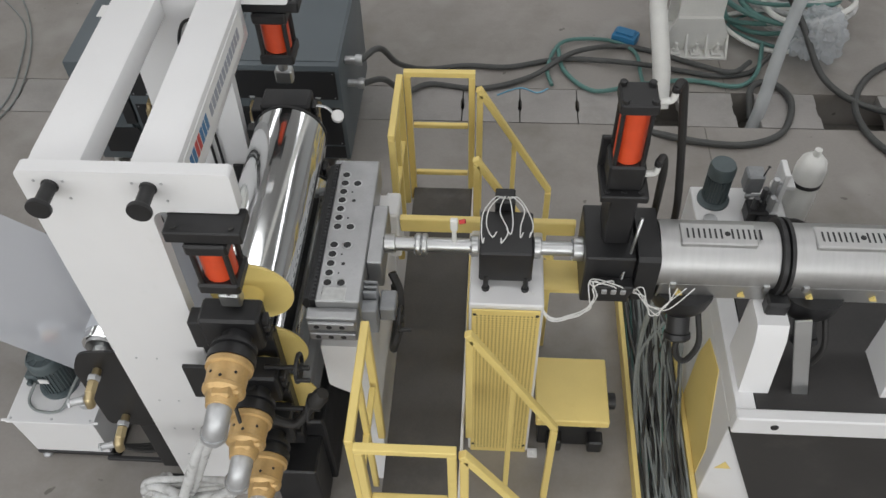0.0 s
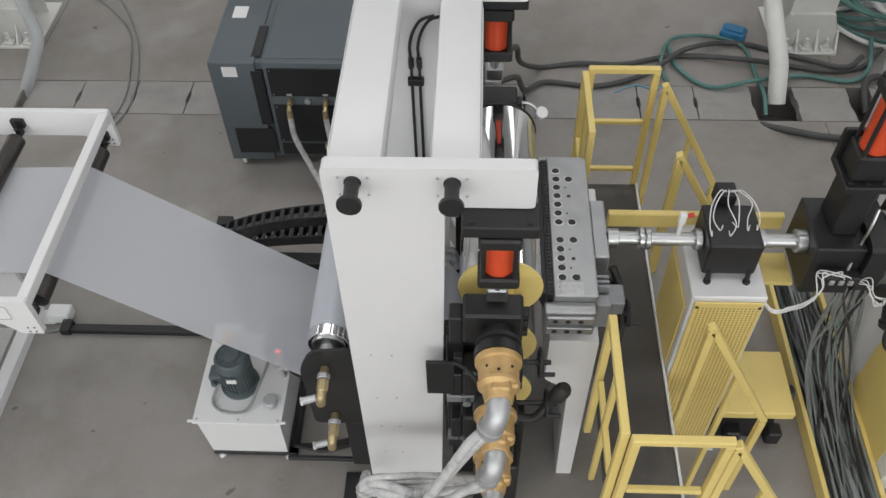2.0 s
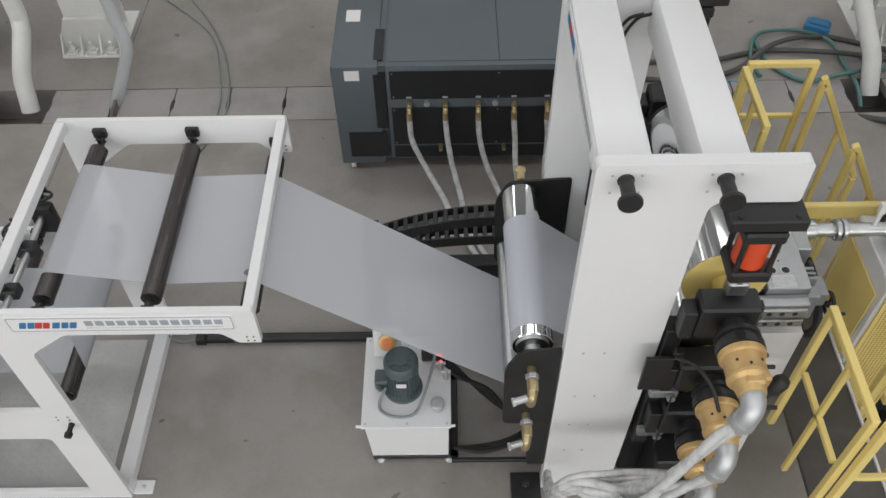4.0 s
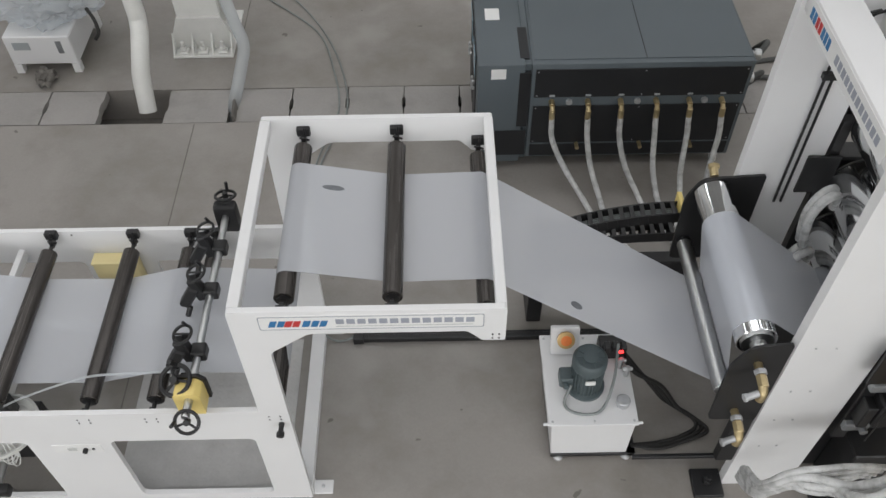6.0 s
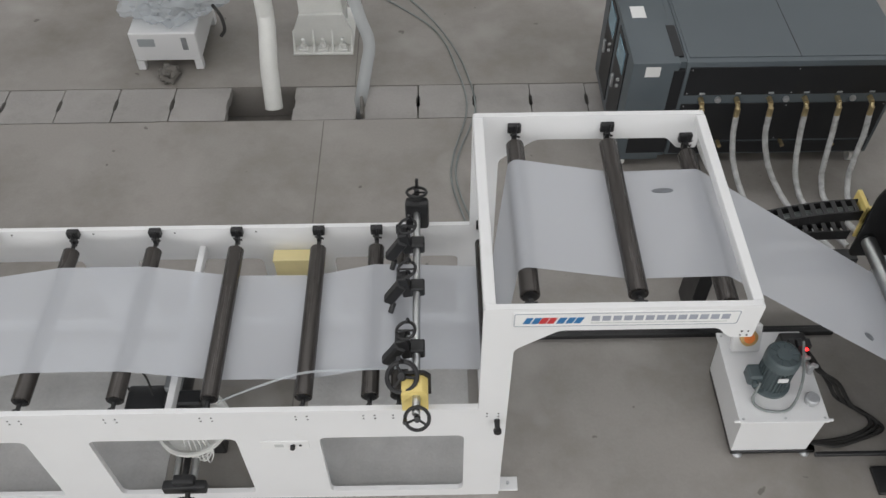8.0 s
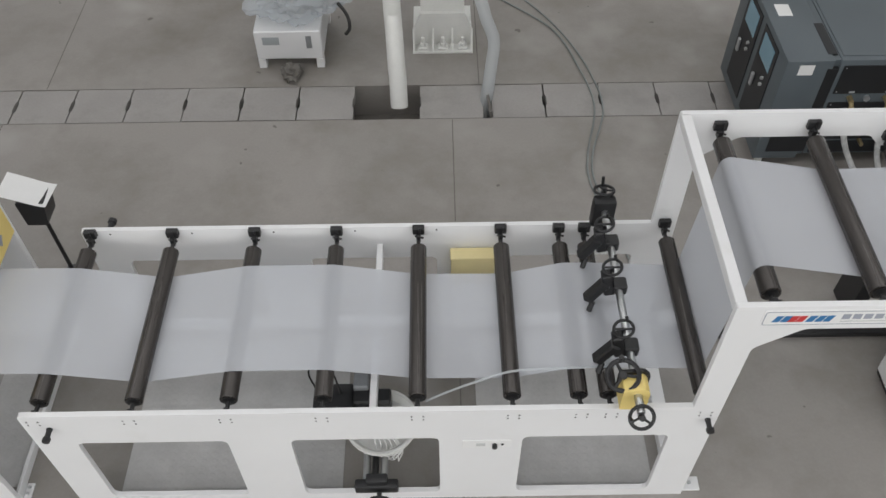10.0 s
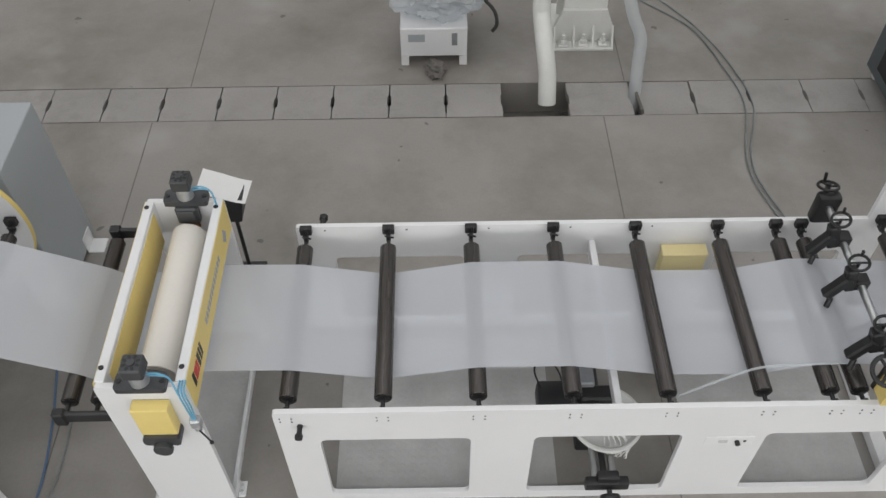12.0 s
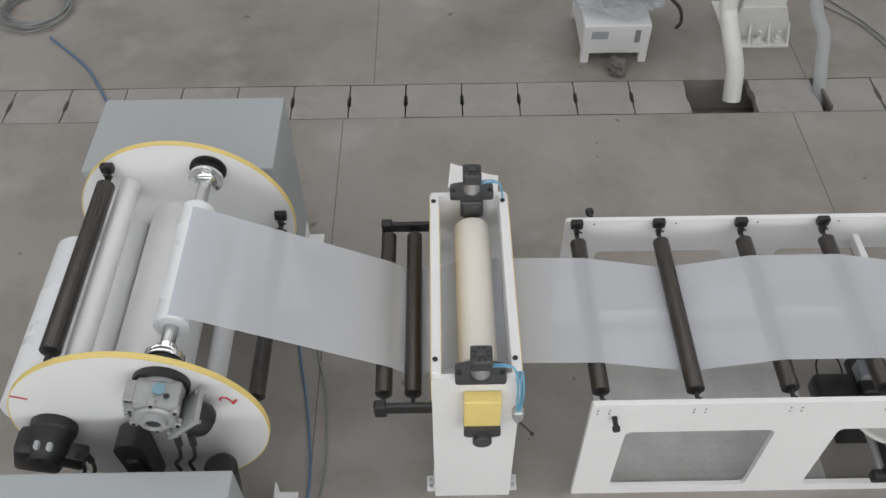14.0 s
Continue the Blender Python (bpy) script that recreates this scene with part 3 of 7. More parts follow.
# ---- winder ----
def winder():
    w = thing("winder", (-9.32, 3.45, 0), "white turret winder with two big discs edged in yellow", "winder")
    cx, cz, R = -9.335, 1.0, 0.64
    for y0, y1 in ((2.78, 2.81), (4.19, 4.22)):
        bm = B()
        lathe(bm, (cx, y0, cz), (0, 1, 0), [(0, 0), (R - 0.004, 0), (R, 0.004), (R, y1 - y0 - 0.004), (R - 0.004, y1 - y0), (0, y1 - y0)], 96)
        d = part("disc", bm, WHITE, w)
        bm = B()
        lathe(bm, (cx, y0 - 0.001, cz), (0, 1, 0), [(R - 0.002, 0), (R + 0.003, 0), (R + 0.003, y1 - y0 + 0.002), (R - 0.002, y1 - y0 + 0.002), (R - 0.002, 0)], 96)
        part("rim", bm, YELLOW, d, "yellow painted rim")
    # tie tubes between the discs
    for a, r in ((95, 0.06), (-85, 0.06), (185, 0.06), (-35, 0.06)):
        x, z = cx + 0.33 * math.cos(radians(a)), cz + 0.33 * math.sin(radians(a))
        if a == 95:
            x, z = -9.615, 1.325
        bm = B()
        rod(bm, (x, 2.81, z), (x, 4.19, z), r, 24)
        part("tie_tube", bm, WHITE, w)
    bm = B()
    rod(bm, (cx - 0.03, 2.81, cz - 0.03), (cx - 0.03, 4.19, cz - 0.03), 0.21, 40)
    part("centre_shaft", bm, WHITE, w)
    roller("guide_roller", -9.70, 1.435, 0.052, 2.95, 4.08, DARKROLL, w, axle=0.016, ends=0.06, near=0.118)
    roller("guide_roller", -8.77, 1.01, 0.045, 2.93, 4.08, DARKROLL, w, axle=0.016, ends=0.06, near=0.098)
    # winding shaft with its roll
    bm = B()
    rod(bm, (WIND[0], 2.84, WIND[1]), (WIND[0], 4.16, WIND[1]), 0.036, 24)
    sh = part("winding_shaft", bm, STEEL, w)
    bm = B()
    rod(bm, (WIND[0], 3.07, WIND[1]), (WIND[0], 3.86, WIND[1]), WIND[2], 40, 0.002)
    part("film_roll", bm, FILMROLL, sh, "white roll of wound sheet")
    for y, s in ((4.125, -1), (2.875, 1)):
        bm = B()
        lathe(bm, (WIND[0], y - 0.066 * s, WIND[1]), (0, s, 0), [(0, 0), (0.08, 0), (0.08, 0.064), (0, 0.064)], 28)
        part("chuck_boss", bm, BLACK, sh)
        bm = B()
        lathe(bm, (WIND[0], y, WIND[1]), (0, s, 0), [(0.0, 0), (0.092, 0), (0.098, 0.01), (0.098, 0.03), (0.066, 0.036), (0.06, 0.05), (0.05, 0.06), (0.05, 0.085), (0, 0.085)], 30)
        ck = part("chuck", bm, CHROME, sh)
        bm = B()
        lathe(bm, (WIND[0], y - 0.064 * s, WIND[1]), (0, s, 0), [(0, 0), (0.105, 0), (0.105, 0.012), (0, 0.012)], 32)
        part("chuck_ring", bm, BLACK, ck)
    # the second, finished roll at the back of the turret
    bm = B()
    rod(bm, (-9.99, 2.95, 0.87), (-9.99, 4.05, 0.87), 0.17, 40, 0.003)
    part("full_roll", bm, FILMROLL, w, "white finished roll of sheet")
    # drive of the winding shaft: cast gearbox on a black ring, flange, motor
    gx, gz = WIND[0] + 0.005, WIND[1] - 0.035
    bm = B()
    lathe(bm, (gx, 2.779, gz + 0.01), (0, -1, 0), [(0, 0), (0.135, 0), (0.135, 0.03), (0.12, 0.036), (0, 0.036)], 36)
    gr = part("drive_ring", bm, BLACK, w)
    bm = B()
    tilt = around((gx, 2.65, gz), 0, 14, 0)
    box(bm, gx - 0.105, gx + 0.105, 2.60, 2.745, gz - 0.115, gz + 0.105, 0.022, 2, m=tilt)
    lathe(bm, (gx, 2.745, gz), (0, -1, 0), [(0.115, 0), (0.115, 0.02), (0.10, 0.026), (0.10, 0.05)], 28)
    lathe(bm, (gx, 2.602, gz - 0.005), (0, -1, 0), [(0, -0.02), (0.098, -0.02), (0.098, 0.012), (0.088, 0.022), (0.062, 0.024), (0.058, 0.045), (0.040, 0.047), (0.036, 0.036), (0, 0.036)], 32)
    gm = part("gearbox", bm, ALUCAST, w, "light grey cast aluminium gearbox")
    bm = B()
    for k in range(7):
        box(bm, gx - 0.145, gx - 0.10, 2.62, 2.73, gz - 0.07 + k * 0.024, gz - 0.058 + k * 0.024, 0.003, m=tilt)
    pieces("cooling_rib", bm, ALUCAST, gm)
    bm = B()
    for a in range(6):
        c, d = math.cos(a * 1.047 + 0.4), math.sin(a * 1.047 + 0.4)
        rod(bm, (gx + 0.115 * c, 2.585, gz + 0.115 * d), (gx + 0.115 * c, 2.62, gz + 0.115 * d), 0.022, 10)
    pieces("bolt_boss", bm, ALUCAST, gm)
    bm = B()
    for a in range(6):
        c, d = math.cos(a * 1.047 + 0.4), math.sin(a * 1.047 + 0.4)
        rod(bm, (gx + 0.115 * c, 2.578, gz + 0.115 * d), (gx + 0.115 * c, 2.586, gz + 0.115 * d), 0.010, 6)
    pieces("boss_screw", bm, BLACK, gm)
    bm = B()
    lathe(bm, (gx + 0.03, 2.68, gz + 0.106), (0.24, 0, 0.97), [(0, 0.0), (0.03, 0.0), (0.03, 0.006), (0, 0.006)], 24)
    part("badge", bm, SCREEN, gm, "round blue badge")
    bm = B()
    lathe(bm, (gx, 2.567, gz - 0.005), (0, -1, 0), [(0, 0), (0.034, 0), (0.034, 0.002), (0, 0.002)], 20)
    part("bore", bm, BLACK, gm)
    for ax_, az_ in ((-0.09, 0.085), (0.07, 0.11), (-0.105, -0.02)):
        bm = B()
        rod(bm, (gx + ax_, 2.64, gz + az_), (gx + ax_ * 1.25, 2.625, gz + az_ * 1.25), 0.013, 6)
        part("drain_plug", bm, BLACK, gm)
    bm = B()
    fc = Vector((gx + 0.115, 2.655, gz - 0.085))
    turn = around(fc, 0, 46, 0)
    box(bm, fc.x - 0.014, fc.x + 0.014, 2.565, 2.75, fc.z - 0.115, fc.z + 0.115, 0.01, 2, m=turn)
    fl = part("flange", bm, ALUCAST, gm)
    bm = B()
    for y in (2.588, 2.728):
        for dz in (-0.092, 0.092):
            rod(bm, tuple(turn @ Vector((fc.x - 0.026, y, fc.z + dz))), tuple(turn @ Vector((fc.x + 0.03, y, fc.z + dz))), 0.011, 6)
    pieces("flange_bolt", bm, CASTGREY, fl)
    bm = B()
    lathe(bm, tuple(fc + Vector((-0.005, 0.02, -0.03))), (0.66, 0.0, -0.75), [(0, 0), (0.08, 0), (0.084, 0.015), (0.084, 0.09), (0.07, 0.115), (0.05, 0.125), (0, 0.128)], 28)
    part("motor", bm, BLACK, gm)
    # second drive, all black, with two sockets and two leads
    mx, mz = -9.80, 1.03
    bm = B()
    lathe(bm, (mx + 0.03, 2.778, mz), (0, -1, 0), [(0, 0), (0.115, 0), (0.115, 0.05), (0.108, 0.06), (0.108, 0.16), (0.09, 0.19), (0.07, 0.22), (0, 0.225)], 28)
    box(bm, mx - 0.12, mx + 0.11, 2.57, 2.73, mz - 0.14, mz + 0.08, 0.035, 2, m=around((mx, 2.65, mz), 0, 20, 0))
    box(bm, mx + 0.10, mx + 0.22, 2.59, 2.69, mz - 0.06, mz + 0.06, 0.02, 2, m=around((mx, 2.65, mz), 0, 28, 0))
    g2 = part("gearmotor", bm, BLACK, w, "black gearmotor with two sockets")
    for dx, dz in ((0.03, 0.155), (0.085, 0.135)):
        bm = B()
        box(bm, mx + dx - 0.012, mx + dx + 0.012, 2.585, 2.625, mz + dz - 0.055, mz + dz - 0.025, 0.004)
        part("socket", bm, LIGHTGREY, g2)
    for o in (0.0, 0.05):
        bm = B()
        tube(bm, [(mx + 0.18 + o, 2.62, mz - 0.06), (mx + 0.20 + o, 2.58, mz - 0.10), (mx + 0.16 + o, 2.57, mz - 0.2), (mx + 0.18 + o, 2.58, mz - 0.32)], 0.010, 8)
        rod(bm, (mx + 0.17 + o, 2.62, mz - 0.02), (mx + 0.185 + o, 2.61, mz - 0.08), 0.017, 8)
        part("plug_lead", bm, RUBBER, g2)
    bm = B()
    prism(bm, rounded([(-9.41, 0.62), (-9.30, 0.62), (-9.28, 1.06), (-9.31, 1.11), (-9.39, 1.11), (-9.43, 1.06)], 0.02), [], "y", 2.61, 2.74)
    box(bm, -9.385, -9.32, 2.585, 2.615, 0.66, 0.98, 0.012)
    part("drive_motor", bm, BLACK, w)
    bm = B()
    lathe(bm, (-8.97, 2.62, 0.56), (0.1, 0, 1), [(0, 0), (0.085, 0), (0.085, 0.28), (0.07, 0.30), (0.045, 0.305), (0, 0.305)], 26)
    part("fan_housing", bm, BLACK, w)
    for x in (-9.09, -9.02):
        bm = B()
        tube(bm, [(x, 2.62, 1.14), (x, 2.58, 1.05), (x - 0.04, 2.58, 0.98), (x - 0.05, 2.6, 0.86)], 0.010, 8)
        rod(bm, (x, 2.63, 1.18), (x, 2.615, 1.10), 0.018, 10)
        part("plug_lead", bm, RUBBER, w)
    for txt, x, z, tilt in (("1", -9.875, 1.345, 116), ("2", -8.83, 1.20, -58)):
        cu = bpy.data.curves.new("digit", "FONT")
        cu.body, cu.size, cu.extrude = txt, 0.12, 0.0008
        tmp = bpy.data.objects.new("digit", cu)
        scene.collection.objects.link(tmp)
        me = bpy.data.meshes.new_from_object(tmp.evaluated_get(bpy.context.evaluated_depsgraph_get()))
        bpy.data.objects.remove(tmp)
        me.materials.append(SIGNRED)
        ob = new("digit", me)
        ob.parent = w
        ob.matrix_basis = pose(x - w["base"][0], 2.778 - w["base"][1], z, 90, tilt, 0)
    # stays that carry the discs
    for y0, y1 in ((4.24, 4.30),):
        bm = B()
        prism(bm, [(-8.95, 0.0), (-8.72, 0.0), (-8.72, 0.12), (-8.78, 0.62), (-8.95, 0.62)], [], "y", y0 + 0.2 if y0 < 3 else y0, y1 + 0.2 if y0 < 3 else y1)
        part("stay", bm, WHITE, w)
    for y0, y1, z, nm in ((4.34, 5.0, 1.30, "cabinet"), (1.75, 2.46, 1.14, "cabinet")):
        bm = B()
        box(bm, -9.96, -8.80, y0, y1, 0.03, z, 0.006)
        part(nm, bm, LIGHTGREY, w, "light grey sheet steel drive cabinet")
    for y in (2.72, 4.80):
        bm = B()
        box(bm, -8.80, -8.68, y, y + 0.14, 0, 0.012)
        box(bm, -8.80, -8.79, y, y + 0.14, 0.012, 0.15)
        part("foot_plate", bm, WHITE, w)
    for zz in (0.55, 0.88):
        bm = B()
        box(bm, -8.799, -8.794, 2.2, 2.42, zz, zz + 0.02, 0)
        part("stripe", bm, SIGNRED, w)
    return w


winder()


# ---- nip roll stand ----
def nip_stand():
    n = thing("nip_stand", (-7.62, 3.45, 0), "white nip roll stand with yellow side covers", "machine frame")
    x0, x1 = -7.85, -7.405
    for y0, y1 in ((NY, NY + 0.03), (4.05, 4.08)):
        bm = B()
        prism(bm, rounded([(x0, 0), (x0, 1.335), (x1, 1.335), (x1, 0)], [0, 0.02, 0.02, 0]), [], "y", y0, y1)
        part("side_plate", bm, WHITE, n)
    for xa, xb, o in ((x0, x0 + 0.05, -1), (x1 - 0.05, x1, 1)):
        bm = B()
        box(bm, xa, xb, NY + 0.03, 4.05, 1.12, 1.345, 0.004)
        bar = part("cross_beam", bm, WHITE, n)
        if o < 0:
            bm = B()
            box(bm, xb, xb + 0.004, NY + 0.10, 3.99, 1.06, 1.31, 0.001)
            part("inner_cover", bm, YELLOW, bar, "yellow inner cover")
        bm = B()
        xf = xa - 0.004 if o < 0 else xb
        box(bm, xf, xf + 0.004, NY + 0.02, 4.06, 1.10, 1.338, 0.001)
        cov = part("cover", bm, YELLOW, bar, "yellow side cover")
        bm = B()
        rod(bm, ((xa + xb) / 2 - 0.005, 4.0, 1.345), ((xa + xb) / 2 - 0.005, 4.0, 1.352), 0.014, 12)
        rod(bm, ((xa + xb) / 2 - 0.005, 2.93, 1.345), ((xa + xb) / 2 - 0.005, 2.93, 1.352), 0.014, 12)
        pieces("plug", bm, BLACK, bar)
    # wording on the outer cover, as a mark and plain bars
    for k, (ya, yb, za, zb, m) in enumerate(((2.92, 2.95, 1.17, 1.27, BLACK), (2.96, 3.0, 1.17, 1.26, SIGNRED), (3.005, 3.03, 1.17, 1.26, SIGNRED), (3.04, 3.07, 1.17, 1.27, BLACK), (3.08, 3.10, 1.17, 1.27, BLACK), (3.11, 3.13, 1.17, 1.27, BLACK))):
        bm = B()
        box(bm, x1 + 0.004, x1 + 0.0056, ya, yb, za, zb, 0)
        part("mark_bar", bm, m, n)
    for k in range(12):
        bm = B()
        y = 3.28 + k * 0.038
        box(bm, x1 + 0.004, x1 + 0.0056, y, y + 0.026, 1.20, 1.245, 0)
        part("wording_bar", bm, SIGNGREY, n)
    bm = B()
    prism(bm, [(3.86, 1.20), (3.90, 1.26), (3.94, 1.20), (3.90, 1.15)], [], "x", x1 + 0.004, x1 + 0.0056)
    part("warning_mark", bm, SIGNGREY, n)
    bm = B()
    rod(bm, (-7.61, 2.985, 1.166), (-7.61, 3.945, 1.166), 0.102, 48, 0.004)
    nr = part("rubber_roller", bm, CREAM, n, "cream rubber-covered nip roller")
    bm = B()
    rod(bm, (-7.61, 3.945, 1.166), (-7.61, 4.03, 1.166), 0.046, 20)
    rod(bm, (-7.61, 2.90, 1.166), (-7.61, 2.985, 1.166), 0.046, 20)
    pieces("journal", bm, RUSTY, nr, "rust-brown shaft end")
    bm = B()
    rod(bm, (-7.61, 2.93, 0.99), (-7.61, 3.98, 0.99), 0.0695, 32)
    part("steel_roller", bm, STEEL, n)
    for y, s in ((4.06, 1), (2.835, -1)):
        bm = B()
        prism(bm, rounded([(-7.735, y - 0.05), (-7.485, y - 0.05), (-7.485, y + 0.05), (-7.56, y + 0.065), (-7.66, y + 0.065), (-7.735, y + 0.05)], 0.02), [], "z", 1.34, 1.375)
        cr = part("cylinder_bracket", bm, DARKCAST, n)
        bm = B()
        bolts(bm, [(-7.61 + a, y, 1.375) for a in (-0.105, 0.105)], (0, 0, 1), 0.014, 0.008)
        pieces("bolt_head", bm, BLACK, cr)
        bm = B()
        yi = y - 0.075 if s > 0 else y + 0.02
        box(bm, -7.675, -7.545, yi, yi + 0.055, 1.215, 1.34, 0.01)
        box(bm, -7.66, -7.56, yi - 0.014, yi, 1.24, 1.33, 0.006)
        part("slide_block", bm, DARKCAST, cr)
        bm = B()
        rod(bm, (-7.61, y, 1.37), (-7.61, y, 1.455), 0.047, 24)
        part("cylinder_barrel", bm, GALV, cr)
        bm = B()
        box(bm, -7.662, -7.558, y - 0.052, y + 0.052, 1.455, 1.535, 0.008)
        rod(bm, (-7.61, y, 1.535), (-7.61, y, 1.545), 0.020, 12)
        head = part("cylinder_head", bm, DARKCAST, cr)
        bm = B()
        for k in range(8):
            a = k * math.pi / 4 + 0.39
            box(bm, -7.61 + 0.026, -7.61 + 0.046, y - 0.007, y + 0.007, 1.533, 1.5365, 0, m=around((-7.61, y, 1.53), 0, 0, math.degrees(a)))
        pieces("recess", bm, BLACKPANEL, head)
        bm = B()
        for o in (0, 0.018):
            tube(bm, [(-7.565, y, 1.44 - o), (-7.50, y - 0.02, 1.47 - o), (-7.45, y - 0.03, 1.44), (-7.43, y - 0.05, 1.34 - o)], 0.005, 6)
        pieces("air_tube", bm, BLUETUBE, cr)
    bm = B()
    box(bm, -7.69, -7.505, NY - 0.07, NY - 0.002, 0.985, 1.225, 0.004)
    yc = part("guard_box", bm, YELLOW, n, "yellow sheet steel guard")
    bm = B()
    prism(bm, rounded([(-7.69, 0.91), (-7.50, 0.91), (-7.50, 0.985), (-7.69, 0.985)], 0.025), [], "y", NY - 0.09, NY - 0.003)
    for x in (-7.655, -7.535):
        rod(bm, (x, NY - 0.06, 0.875), (x, NY - 0.06, 0.912), 0.016, 10)
    rod(bm, (-7.595, NY - 0.12, 0.90), (-7.595, NY - 0.09, 0.90), 0.05, 20)
    part("bearing_housing", bm, DARKCAST, yc)
    bm = B()
    box(bm, -7.44, -7.385, NY - 0.05, NY - 0.002, 1.00, 1.07, 0.008)
    rod(bm, (-7.41, NY - 0.03, 0.97), (-7.41, NY - 0.03, 1.0), 0.02, 10)
    va = part("air_regulator", bm, GALV, n)
    bm = B()
    rod(bm, (-7.41, NY - 0.04, 0.985), (-7.345, NY - 0.09, 0.95), 0.005, 8)
    lathe(bm, (-7.34, NY - 0.095, 0.945), (0, 0, 1), [(0, -0.012), (0.009, -0.008), (0.012, 0), (0.009, 0.008), (0, 0.012)], 10)
    part("lever", bm, BLACK, va)
    bm = B()
    for o in (0, 0.014, 0.028):
        tube(bm, [(-7.43 + o, NY + 0.03, 1.345), (-7.43 + o, NY - 0.03, 1.33), (-7.425 + o, NY - 0.035, 1.2), (-7.42 + o * 0.5, NY - 0.03, 1.07)], 0.005, 6)
    pieces("air_tube", bm, BLUETUBE, va)
    # swing arms with two rollers on the winder side
    for y in (4.14, 2.83):
        bm = B()
        box(bm, -8.145, x0 + 0.11 if y > 3 else x0 + 0.06, y - 0.06 if y > 3 else y, y - 0.032 if y > 3 else y + 0.028, 0.985, 1.065, 0.008)
        box(bm, -8.15, -8.085, y - 0.075 if y > 3 else y - 0.012, y - 0.02 if y > 3 else y + 0.04, 0.97, 1.075, 0.008)
        part("roller_arm", bm, BLACK, n)
    for x in (-8.105, -7.95):
        roller("guide_roller", x, 1.0, 0.046, 2.94, 4.04, DARKROLL, n, block=False, ends=0.10)
    bm = B()
    box(bm, -7.43, -7.406, 2.86, 4.04, 0.0, 0.07, 0.004)
    part("floor_beam", bm, WHITE, n)
    for xa, xb in ((x0 - 0.05, x0), (x1, x1 + 0.05)):
        for y in (2.85, 4.0):
            bm = B()
            box(bm, xa, xb, y, y + 0.1, 0, 0.012)
            box(bm, xa if xa > -7.6 else xb - 0.008, xa + 0.008 if xa > -7.6 else xb, y, y + 0.1, 0.012, 0.09)
            ob = part("foot_plate", bm, WHITE, n)
            bm = B()
            bolts(bm, [((xa + xb) / 2, y + 0.03, 0.012), ((xa + xb) / 2, y + 0.07, 0.012)], (0, 0, 1), 0.01, 0.012, 6)
            pieces("anchor_bolt", bm, GALV, ob)
    bm = B()
    return n


nip_stand()


def paper_stand():
    """A black box on a thin post with a curled sheet of paper on top."""
    ps = thing("control_stand", (-7.53, 4.60, 0), "black control box on a post with a curled paper on top", "control box")
    bm = B()
    prism(bm, rounded([(-7.63, 0.87), (-7.44, 0.87), (-7.48, 0.66), (-7.62, 0.66)], 0.01), [], "y", 4.50, 4.67)
    part("box", bm, BLACK, ps)
    bm = B()
    rod(bm, (-7.55, 4.60, 0.012), (-7.55, 4.60, 0.66), 0.014, 14)
    box(bm, -7.62, -7.44, 4.51, 4.69, 0.0, 0.012, 0.003)
    pieces("post", bm, BLACK, ps)
    bm = B()
    rows = []
    for i in range(11):
        u = i / 10
        x = -7.74 + 0.32 * u
        z = 0.878 + 0.05 * (1 - u) ** 3 + 0.012 * math.sin(u * 5)
        rows.append([[bm.verts.new((x + 0.02 * v, 4.52 + 0.21 * v - 0.05 * u, z + 0.012 * v * (1 - u) + h)) for v in (0, 0.5, 1)] for h in (0.0, 0.0012)])
    for (a, a2), (b, b2) in zip(rows, rows[1:]):
        for j in range(2):
            bm.faces.new((a[j], a[j + 1], b[j + 1], b[j]))
            bm.faces.new((a2[j], b2[j], b2[j + 1], a2[j + 1]))
        bm.faces.new((a[0], b[0], b2[0], a2[0]))
        bm.faces.new((a[2], a2[2], b2[2], b[2]))
    pp = solid("paper_sheet", bm, PAPER, (-7.58, 4.60, 0.88), "curled white paper sheet lying on a black box", "paper")
    return ps


paper_stand()


# ---- calender ----
CN, CF = 2.86, 4.09                           # front face of the near plate, back face of the far plate
ROLLS = [1.89, 1.435, 1.01]


def sign_on_beam(parent, x, side, y0, y1, z0, z1):
    bm = B()
    prism(bm, rounded(rect(y0, z0, y1, z1), 0.015), [], "x", x, x + 0.004 * side)
    pl = part("name_board", bm, PAPER, parent, "white nameplate with a coloured mark")
    xs = x + 0.004 * side
    w = y1 - y0
    cols = (SIGNBLUE, SIGNBLUE, SIGNRED, SIGNRED, SIGNBLUE, SIGNBLUE, SIGNBLUE)
    for i, m in enumerate(cols):
        bm = B()
        u = (0.05 + 0.04 * i) if side > 0 else (0.95 - 0.04 * i)
        ya = y0 + w * u
        box(bm, xs, xs + 0.0016 * side, ya, ya + w * 0.03, z0 + (z1 - z0) * 0.25, z0 + (z1 - z0) * 0.75, 0)
        part("mark_bar", bm, m, pl)
    for i in range(12):
        bm = B()
        u = (0.37 + 0.047 * i) if side > 0 else (0.59 - 0.047 * i)
        ya = y0 + w * u
        box(bm, xs, xs + 0.0016 * side, ya, ya + w * 0.034, z0 + (z1 - z0) * 0.3, z0 + (z1 - z0) * 0.7, 0)
        part("wording_bar", bm, SIGNGREY, pl)


